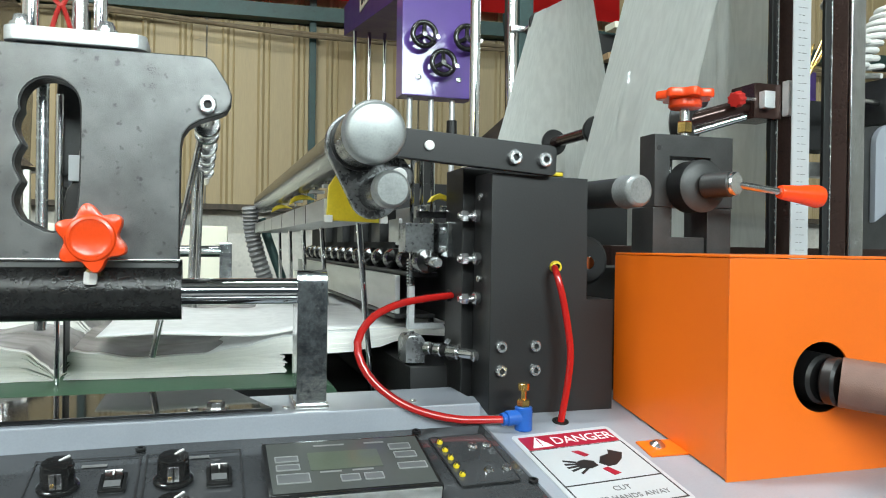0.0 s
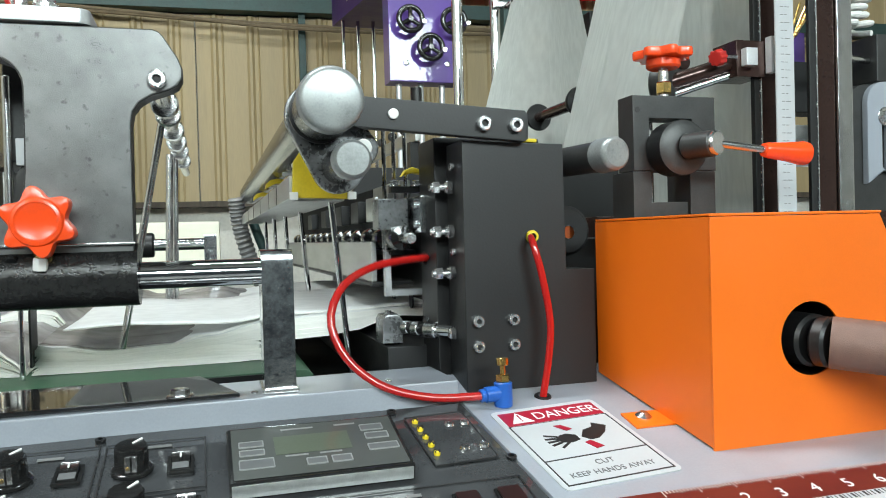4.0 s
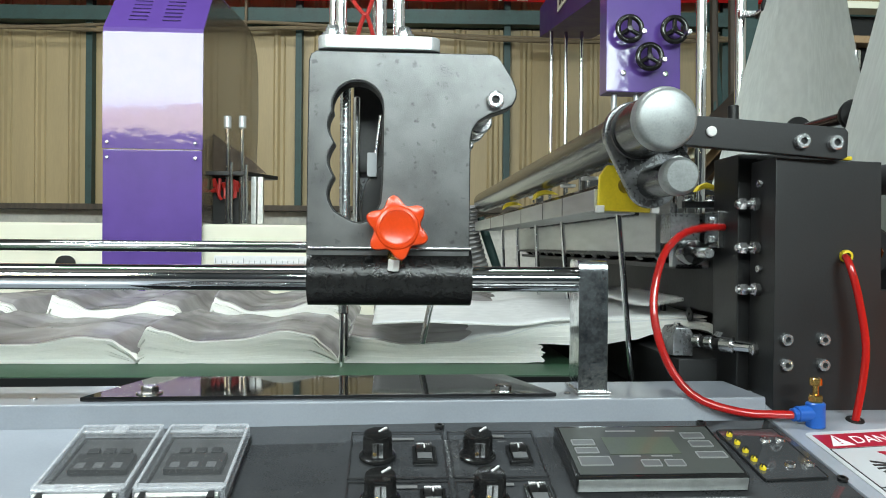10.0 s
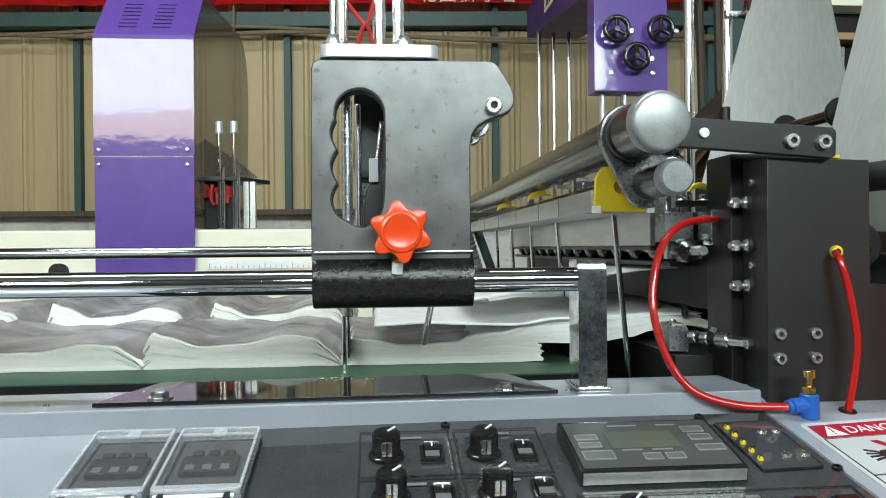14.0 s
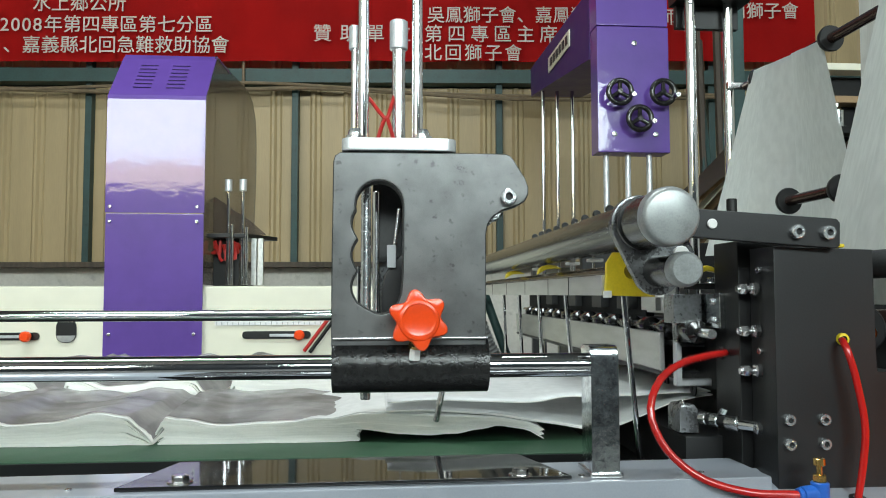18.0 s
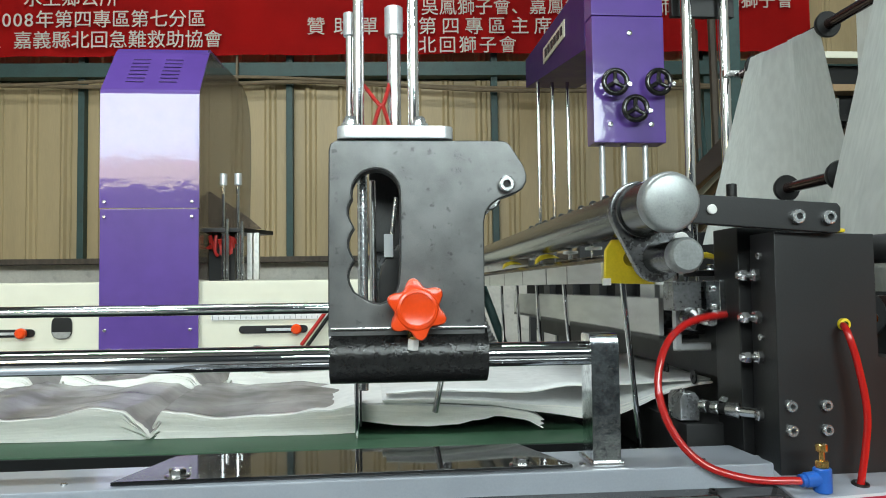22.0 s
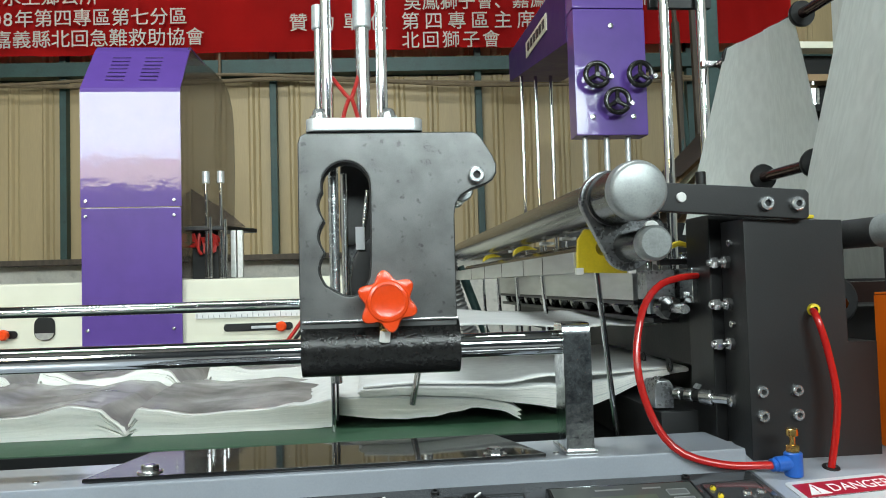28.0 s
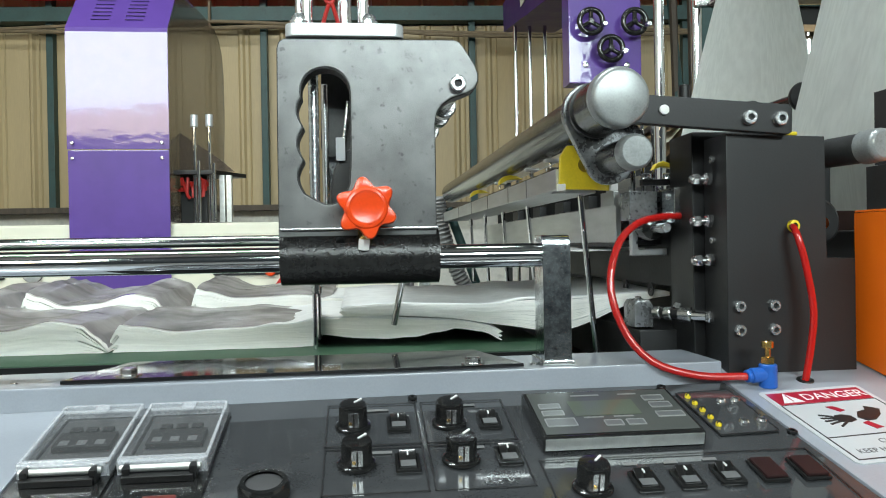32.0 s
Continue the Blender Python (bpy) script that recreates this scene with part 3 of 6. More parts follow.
for k in range(24):
    box(-0.715 + 0.02 * k, -0.713 + 0.02 * k, 2.851, 2.853, 1.103, 1.112 + 0.008 * (k % 5 == 0), 0, marks)
part("scale_marks", marks, KEY_LINE, far, smooth=False)

part("red_stick", rod((-0.392, 2.835, 1.005), (-0.286, 2.83, 1.148), 0.007, 10), CABLE_RED, far, "thin red stick leaning on the machine")
part("black_stick", rod((-0.372, 2.84, 1.0), (-0.28, 2.836, 1.125), 0.007, 10), BLACK, far, "thin black stick leaning on the machine")

cover = thing("purple_cover", (-0.94, 3.0, 1.25), "glossy purple sheet-metal cover over a drive unit", "cover")
cs = prism(rounded(-1.112, -0.762, 0.965, 1.51, 0.003), front(2.836), 0.006, bev=0.001)
part("lower_panel", cs, PURPLE, cover)


skin = [(2.834, 1.513), (2.834, 1.6), (2.834, 1.934), (2.838, 1.95), (3.0, 2.135), (3.03, 2.158), (3.3, 2.17), (3.3, 2.164), (3.032, 2.152), (3.006, 2.132), (2.844, 1.947), (2.84, 1.932), (2.84, 1.6), (2.84, 1.513)]
part("upper_panel", prism(skin, Matrix(((0, 0, 1, -1.114), (1, 0, 0, 0), (0, 1, 0, 0), (0, 0, 0, 1))), 0.354, bev=0), PURPLE, cover, smooth=False)
side = [(2.842, 1.25), (2.842, 1.95), (3.025, 2.16), (3.3, 2.176), (3.58, 2.2), (3.78, 2.21), (3.9, 2.19), (3.99, 2.13), (4.03, 2.03), (4.04, 1.85), (4.0, 1.55), (3.98, 1.25)]
part("side_panel", prism(side, Matrix(((0, 0, 1, -0.768), (1, 0, 0, 0), (0, 1, 0, 0), (0, 0, 0, 1))), 0.006, bev=0), SMOKED, cover, "smoked brown see-through side panel")
for k in range(7):
    for x in (-1.0, -0.88):
        a = 0.2 + 0.1 * k
        part("vent_slot", box(x - 0.035, x + 0.03, 2.8355 + 0.165 * a - 0.004, 2.8385 + 0.165 * a, 1.949 + 0.186 * a, 1.951 + 0.186 * a, 0), PURPLE_SHADED, cover, smooth=False)
for x, z in ((-1.095, 1.535), (-0.785, 1.535), (-1.095, 1.48), (-0.785, 1.48), (-1.09, 1.07), (-0.79, 1.07)):
    part("screw", cap_screw((x, 2.83, z), (0, -1, 0), 0.006, 0.004), STEEL, cover)

unit = thing("heating_unit", (-0.65, 3.05, 1.245), "small press with chrome guide rods and red wiring", "machine")
part("frame", box(-0.76, -0.66, 3.0, 3.2, 1.245, 1.43, 0.004), DARKVOID, unit)
part("shelf", prism([(-0.77, 2.93), (-0.62, 2.93), (-0.53, 3.12), (-0.76, 3.2)], Matrix.Translation((0, 0, 1.43)), 0.016, bev=0.002), BLACK, unit)
part("top_bracket", prism([(-0.766, 1.455), (-0.56, 1.447), (-0.62, 1.5), (-0.766, 1.6)], front(3.02), 0.004, bev=0), SMOKED, unit)
for x, y, z1 in ((-0.695, 2.95, 1.61), (-0.638, 2.94, 1.61), (-0.675, 2.92, 1.48), (-0.62, 2.92, 1.47)):
    part("guide_rod", rod((x, y, 1.25), (x, y, z1), 0.007, 14), CHROME, unit)
    if z1 > 1.5:
        part("rod_cap", rod((x, y, z1), (x, y, z1 + 0.045), 0.014, 14), SILVER, unit)
for x in (-0.6, -0.575):
    part("column", box(x - 0.01, x + 0.01, 2.97, 3.0, 1.25, 1.43, 0.002), STEEL_DULL, unit)
for k in range(9):
    pts = [(-0.765 + 0.011 * k + 0.03 * random.random(), 2.98 - 0.02 * random.random(), 1.34 + 0.08 * random.random()) for _ in range(4)]
    part("wire", sweep(spline(pts, 5), 0.006, 6), CABLE_RED, unit, "tangled red wire")

# ---------------------------------------------------------------- purple control head on its arm
head = thing("control_cabinet", (0.92, 3.6, 0), "purple sheet-metal cabinet with three black handwheels", "machine cabinet")
part("front_box", box(0.762, 1.062, 2.97, 3.07, 1.785, 2.305, 0.006), PURPLE, head)
part("upper_box", box(0.762, 1.062, 2.975, 3.08, 2.309, 3.3, 0.006), PURPLE, head)
arm_side = [(3.085, 2.2), (4.34, 2.365), (4.34, 2.53), (3.085, 2.5)]
part("arm_box", prism(arm_side, Matrix(((0, 0, 1, 0.762), (1, 0, 0, 0), (0, 1, 0, 0), (0, 0, 0, 1))), 0.3, bev=0.004), PURPLE_SHADED, head)
part("name_plate", box(0.756, 0.761, 3.4, 3.85, 2.36, 2.44, 0.001), CREAM, head, "cream label with dark print")
for k in range(6):
    part("label_bar", box(0.752, 0.755, 3.43 + 0.065 * k, 3.47 + 0.065 * k, 2.38, 2.42, 0), PANEL_LINE, head, smooth=False)
for x, z in ((0.917, 2.235), (0.83, 1.86), (1.0, 1.86)):
    part("screw", cap_screw((x, 2.97, z), (0, -1, 0), 0.011, 0.006), STEEL, head)


def handwheel(parent, x, y, z, r):
    w = part("handwheel", rod((x, y, z), (x, y - 0.06, z), r * 0.24, 16), BLACK_GLOSS, parent)
    ring = bmesh.new()
    n, k = 28, 10
    t = bmesh.new()
    rows = [[t.verts.new((x + (r + 0.011 * math.cos(b)) * math.cos(a), y - 0.05 + 0.011 * math.sin(b), z + (r + 0.011 * math.cos(b)) * math.sin(a))) for b in (2 * math.pi * j / k for j in range(k))] for a in (2 * math.pi * i / n for i in range(n))]
    for i in range(n):
        for j in range(k):
            t.faces.new((rows[i][j], rows[(i + 1) % n][j], rows[(i + 1) % n][(j + 1) % k], rows[i][(j + 1) % k]))
    put_in(ring, t)
    part("rim", ring, BLACK_GLOSS, w)
    for a in (90, 210, 330):
        c, s = math.cos(radians(a)), math.sin(radians(a))
        part("spoke", rod((x + 0.1 * r * c, y - 0.045, z + 0.1 * r * s), (x + r * c, y - 0.05, z + r * s), 0.009, 10), BLACK_GLOSS, w)
    part("crank_handle", rod((x + r * 0.9, y - 0.05, z - 0.02), (x + r * 0.9, y - 0.1, z - 0.02), 0.01, 12), STEEL, w)


handwheel(head, 0.84, 2.97, 2.02, 0.047)
handwheel(head, 1.018, 2.97, 2.022, 0.047)
handwheel(head, 0.92, 2.97, 1.914, 0.047)
for x in (0.809, 0.9, 0.99):
    part("drop_rod", rod((x, 3.02, 1.2), (x, 3.02, 1.785), 0.012, 14), SILVER, head)
for x, y in ((0.78, 4.1), (0.86, 4.1), (0.94, 4.08)):
    part("hanger_rod", rod((x, y, 0.0), (x, y, 2.34), 0.011, 14), CHROME, head)

# chrome uprights with their dark bracket
for x, y in ((0.634, 1.725), (0.74, 1.752)):
    solo("chrome_upright", rod((x, y, 0.3), (x, y, 1.93), 0.0125, 24), CHROME, "tall polished chrome guide post", "post", "chrome uprights")
up = thing("upright_bracket", (0.69, 1.74, 1.94), "black bracket block joining two chrome posts", "bracket")
part("block", box(0.605, 0.79, 1.7, 1.79, 1.93, 1.97, 0.003), BLACK, up)
part("web", box(0.616, 0.776, 1.768, 1.785, 1.872, 1.93, 0.002), BLACK, up)
tagged(solo("column", box(0.862, 0.905, 2.0, 2.05, 0, 2.9, 0.004), GREEN_STEEL, "dark green square steel column", "column"), kind="structure")

# stored stuff behind the chrome posts
pile = thing("timber_pile", (1.35, 3.3, 0), "pile of dark timber and brown boards leaning on the wall", "timber pile")
part("rack", box(1.15, 1.75, 3.4, 3.9, 0, 1.35, 0.01), DARKVOID, pile)
for k in range(7):
    x = 1.5 + 0.024 * k
    part("board", rod((x - 0.06, 3.5 + 0.04 * (k % 3), 1.2), (x + 0.03 - 0.03 * (k % 4), 3.75, 2.4 + 0.12 * (k % 3)), 0.012 + 0.008 * (k % 2), 6), WOOD if k % 3 else GREEN_STEEL, pile)
for k in range(7):
    z = 1.3 + 0.035 * k
    part("card_sheet", sheet(lambda u, v, z=z, k=k: Vector((0.93 + 0.3 * u + 0.006 * k, 2.45 + 0.35 * v, z + 0.03 + 0.3 * u - 0.015 * math.sin(3 * u + k))), 10, 4, 0.012), (CREAM, CARDBOARD, WOOD, CARDBOARD)[k % 4], pile, "slanting stored sheet")
goods = thing("storage_rack", (1.95, 3.2, 0), "dark rack of stored goods with boards laid across", "rack")
part("body", box(1.72, 2.3, 3.12, 3.5, 0, 2.16, 0.01), DARKVOID, goods)
for k in range(5):
    part("board", box(1.66 + 0.02 * k, 2.3, 3.02, 3.11, 1.62 + 0.135 * k, 1.65 + 0.135 * k, 0.004, m=Matrix.Translation((0, 0.02 * (k % 2), 0))), (WOOD, CARDBOARD, BLACK, CARDBOARD, CREAM)[k], goods)
for k in range(6):
    part("bottle", lathe([(0, 0), (0.03, 0), (0.03, 0.07), (0.012, 0.09), (0.012, 0.11), (0, 0.11)], (1.76 + 0.07 * k, 3.06, 1.786 + 0.135 * (k % 2)), (1.76 + 0.07 * k, 3.06, 3), 12), (BLACK, GALV, WOOD)[k % 3], goods)
rr = thing("roller_rail", (0.62, 2.9, 1.4), "row of small black rollers on a far rail", "roller rail")
part("rail", box(0.625, 0.64, 2.1, 3.7, 1.44, 1.475, 0.002), STEEL_DULL, rr)
for k in range(10):
    y = 2.2 + 0.15 * k
    part("roller", lathe([(0, 0), (0.013, 0.001), (0.015, 0.008), (0.012, 0.02), (0, 0.022)], (0.62, y, 1.484), (0.62, y + 1, 1.484), 18), BLACK, rr)
part("leg", box(0.615, 0.645, 3.6, 3.64, 0, 1.44, 0.002), BLACK, rr)
part("leg", box(0.615, 0.645, 2.12, 2.16, 0, 1.44, 0.002), BLACK, rr)

# ---------------------------------------------------------------- machine frame and console
frame_b = thing("bag_machine", (0.0, 1.3, 0), "grey bag-making machine with a sloping console", "machine")
part("cabinet", box(-1.2, 1.3, 0.5, 2.05, 0.0, 0.9, 0.008), DECK, frame_b)
part("bed", box(-1.2, 1.3, 0.8, 2.05, 0.9, 0.98, 0.004), BELT_SIDE, frame_b)


def deck_box(x0, x1, y0, y1, low, high, bev=0.001, bm=None):
    """A slab on the slope, y measured level."""
    c = math.cos(math.atan(SLOPE))
    return box(x0, x1, 0, (y1 - y0) / c, low, high, bev, bm, Matrix.Translation((0, y0, deck_z(y0))) @ TILT_DECK)


def deck_plate(corners, low, high, bev=0.001):
    """A slab on the slope from its corners in x and level y."""
    c = math.cos(math.atan(SLOPE))
    return prism([(x, (y - 0.4) / c) for x, y in corners], on_deck(0, 0.4, low), high - low, bev=bev)


part("deck", deck_plate([(0.3255, 0.4), (1.3, 0.4), (1.3, 0.79), (0.2905, 0.79)], -0.02, 0.0, 0.002), DECK, frame_b, "light grey enamelled deck plate")
console = part("console_panel", deck_plate([(-0.62, 0.4), (0.3235, 0.4), (0.2955, 0.722), (-0.62, 0.722)], -0.02, -0.001, 0.002), PANEL, frame_b, "dark grey glossy control panel")
part("panel_margin", deck_plate([(-1.2, 0.4), (-0.361, 0.4), (-0.3635, 0.722), (-1.2, 0.722)], -0.018, 0.0008), DECK, frame_b)


def frame_line(x0, x1, y0, y1, w=0.0014):
    lines = bmesh.new()
    for a, b, c, d in ((x0, x1, y0, y0 + w), (x0, x1, y1 - w, y1), (x0, x0 + w, y0, y1), (x1 - w, x1, y0, y1)):
        deck_box(a, b, c, d, 0.0, 0.0004, 0, lines)
    part("printed_frame", lines, PANEL_LINE, console, smooth=False)


for x0, x1 in ((-0.118, -0.033), (-0.029, 0.052)):
    frame_line(x0, x1, 0.618, 0.7)
    frame_line(x0, x1, 0.542, 0.614)
frame_line(0.062, 0.299, 0.42, 0.58)
for x, y, w in ((-0.08, 0.684, 0.02), (0.0, 0.688, 0.024), (-0.08, 0.603, 0.02), (0.0, 0.605, 0.02), (0.13, 0.565, 0.012), (0.165, 0.565, 0.012), (0.2, 0.567, 0.012)):
    part("label_bar", deck_box(x, x + w, y, y + 0.004, 0.0, 0.0005, 0), PANEL_TEXT, console, smooth=False)


def selector_knob(x, y, r=0.0132):
    m = on_deck(x, y)
    up = (m.to_3x3() @ Vector((0, 0, 1))).normalized()
    p = m.translation
    k = thing("rotary_knob", p, "black fluted rotary knob with a white pointer line", "knob", "rotary knobs")
    part("skirt", lathe([(0, 0.0045), (r * 1.02, 0.0045), (r * 1.22, 0.0028), (r * 1.24, 0.0008), (r * 1.2, 0)], p, p + up, 32), BLACK_GLOSS, k)
    t = bmesh.new()
    n = 36
    prof = ((1.0, 0.0044), (0.97, 0.02), (0.9, 0.0226), (0.0, 0.0232))
    rings = []
    for q, h in prof[:-1]:
        rings.append([t.verts.new(m @ Vector((r * q * (1 - 0.05 * (i % 3 == 0)) * math.cos(2 * math.pi * i / n), r * q * (1 - 0.05 * (i % 3 == 0)) * math.sin(2 * math.pi * i / n), h))) for i in range(n)])
    top = t.verts.new(m @ Vector((0, 0, prof[-1][1])))
    for a, b in zip(rings, rings[1:]):
        for i in range(n):
            t.faces.new((a[i], a[(i + 1) % n], b[(i + 1) % n], b[i]))
    for i in range(n):
        t.faces.new((rings[-1][i], rings[-1][(i + 1) % n], top))
    part("grip", t, BLACK_GLOSS, k)
    part("pointer", box(-0.0008, 0.0008, 0.002, r * 0.92, 0.0224, 0.0238, 0, m=m @ Matrix.Rotation(radians(-40), 4, "Z")), WHITE_PRINT, k, "white pointer line")
    part("insert", box(-0.0042, 0.0048, -r * 1.005, -r * 0.8, 0.0055, 0.019, 0.0004, m=m), STEEL, k, "bright metal insert")
    part("insert_gap", box(-0.0002, 0.0012, -r * 1.02, -r * 0.9, 0.0055, 0.019, 0, m=m), BLACK_GLOSS, k)
    part("set_screw", rod(m @ Vector((-0.0022, -r * 0.9, 0.009)), m @ Vector((-0.0022, -r * 1.04, 0.009)), 0.0016, 10), BRASS, k)


def rocker_switch(x, y, w=0.021, d=0.03):
    m = on_deck(x, y)
    s = thing("rocker_switch", m.translation, "black rocker switch with a grey toggle", "switch", "rocker switches")
    part("bezel", prism(rounded(-w / 2, w / 2, -d / 2, d / 2, 0.002), m, 0.003, [rounded(-w * 0.36, w * 0.36, -d * 0.38, d * 0.38, 0.001)], 0.0005), BLACK_GLOSS, s)
    part("rocker", prism([(-d * 0.37, 0), (d * 0.37, 0), (d * 0.37, 0.0075), (d * 0.05, 0.0035), (-d * 0.37, 0.004)], m @ Matrix(((0, 0, 1, -w * 0.34), (1, 0, 0, 0), (0, 1, 0, 0), (0, 0, 0, 1))), w * 0.68, bev=0.0006), BLACK_GLOSS, s)
    part("toggle_face", box(-w * 0.3, w * 0.3, -d * 0.34, -d * 0.02, 0.0041, 0.0047, 0.0003, m=m), ROCKER, s)
    part("mark", box(-0.0006, 0.0006, d * 0.12, d * 0.3, 0.0066, 0.0078, 0, m=m), WHITE_PRINT, s)


for x, y in ((-0.0932, 0.655), (-0.005, 0.654), (-0.09, 0.587), (-0.003, 0.587), (0.094, 0.534)):
    selector_knob(x, y)
for x, y in ((-0.052, 0.654), (0.032, 0.653), (-0.048, 0.584), (0.0375, 0.588), (0.1385, 0.538), (0.174, 0.539), (0.209, 0.542)):
    rocker_switch(x, y)
for x in (0.245, 0.28):
    m = on_deck(x, 0.545)
    b = thing("push_button", m.translation, "unlit dark red push button in a black bezel", "button", "push buttons")
    part("bezel", box(-0.011, 0.011, -0.017, 0.017, 0, 0.003, 0.001, m=m), BLACK_GLOSS, b)
    part("lens", box(-0.009, 0.009, -0.015, 0.015, 0.003, 0.0055, 0.001, m=m), DIM_RED, b)
m = on_deck(-0.161, 0.549)
dial = thing("round_button", m.translation, "black round push button with a dark cap", "button")
part("collar", lathe([(0.014, 0.012), (0.018, 0.012), (0.02, 0.008), (0.02, 0)], m.translation, m @ Vector((0, 0, 1)), 28), BLACK_GLOSS, dial)
part("cap", lathe([(0, 0.011), (0.0145, 0.01), (0.0145, 0)], m.translation, m @ Vector((0, 0, 1)), 28), MODULE, dial)

# text display
m = on_deck(0.141, 0.636) @ Matrix.Diagonal((0.92, 1.1, 1, 1))
disp = thing("text_display", m.translation, "grey operator text display with keys", "display")
part("housing", box(-0.079, 0.079, -0.041, 0.043, 0, 0.014, 0.002, m=m), BLACK_GLOSS, disp)
part("front_face", box(-0.077, 0.077, -0.0422, -0.0411, 0.002, 0.0125, 0.0004, m=m), STEEL_DULL, disp, "reflective grey front face")
part("front_film", box(-0.075, 0.075, -0.037, 0.039, 0.0142, 0.0148, 0.0003, m=m), HOUSING, disp)
part("screen", box(-0.038, 0.03, -0.008, 0.02, 0.015, 0.0154, 0, m=m), SCREEN, disp, "dim green-grey screen")
for x, y, w, d in ((-0.058, 0.012, 0.022, 0.009), (-0.058, -0.001, 0.022, 0.009), (-0.055, -0.018, 0.03, 0.014), (0.054, 0.022, 0.022, 0.01), (0.056, 0.008, 0.022, 0.01), (0.058, -0.01, 0.028, 0.01), (-0.004, -0.022, 0.018, 0.01), (0.018, -0.022, 0.018, 0.01)):
    part("key", prism(rounded(x - w / 2, x + w / 2, y - d / 2, y + d / 2, 0.001), m @ Matrix.Translation((0, 0, 0.0148)), 0.0008, [rounded(x - w / 2 + 0.001, x + w / 2 - 0.001, y - d / 2 + 0.001, y + d / 2 - 0.001, 0.0006)], 0), KEY_LINE, disp)
    part("key_face", box(x - w / 2 + 0.001, x + w / 2 - 0.001, y - d / 2 + 0.001, y + d / 2 - 0.001, 0.0149, 0.0153, 0, m=m), KEYPAD, disp)
for x, y, w in ((-0.03, 0.03, 0.03), (0.02, 0.03, 0.02), (0.0, -0.012, 0.02), (-0.03, -0.012, 0.02)):
    part("label_bar", box(x, x + w, y, y + 0.0022, 0.0149, 0.0152, 0, m=m), PANEL_TEXT, disp, smooth=False)

# indicator cluster under a clear lid
m = on_deck(0.2615, 0.653, turn=3)
ind = thing("indicator_row", m.translation, "row of yellow indicator lamps under a clear lid", "indicator")
part("plate", box(-0.029, 0.029, -0.046, 0.046, 0.0002, 0.0012, 0.0004, m=m), PANEL, ind)
part("plate_edge", prism(rounded(-0.0292, 0.0292, -0.0462, 0.0462, 0.003), m, 0.0017, [rounded(-0.0282, 0.0282, -0.0452, 0.0452, 0.0025)], 0), PANEL_LINE, ind)
for k in range(5):
    p = m @ Vector((-0.0215, 0.034 - 0.0155 * k, 0.0012))
    part("lamp", lathe([(0, 0.0042), (0.002, 0.0038), (0.0029, 0.002), (0.0029, 0)], p, p + m.to_3x3() @ Vector((0, 0, 1)), 14), YELLOW, ind)
    for turn in (35, 125):
        part("lamp_slot", box(-0.0029, 0.0029, -0.0004, 0.0004, 0.003, 0.0045, 0, m=Matrix.Translation(p) @ m.to_3x3().to_4x4() @ Matrix.Rotation(radians(turn), 4, "Z")), PANEL_LINE, ind, smooth=False)
for x, y in ((0.008, 0.022), (0.006, -0.024), (0.023, 0.022), (0.024, -0.024)):
    p = m @ Vector((x, y, 0.0015))
    part("screw", lathe([(0, 0.003), (0.004, 0.0025), (0.005, 0)], p, p + m.to_3x3() @ Vector((0, 0, 1)), 14), STEEL, ind)

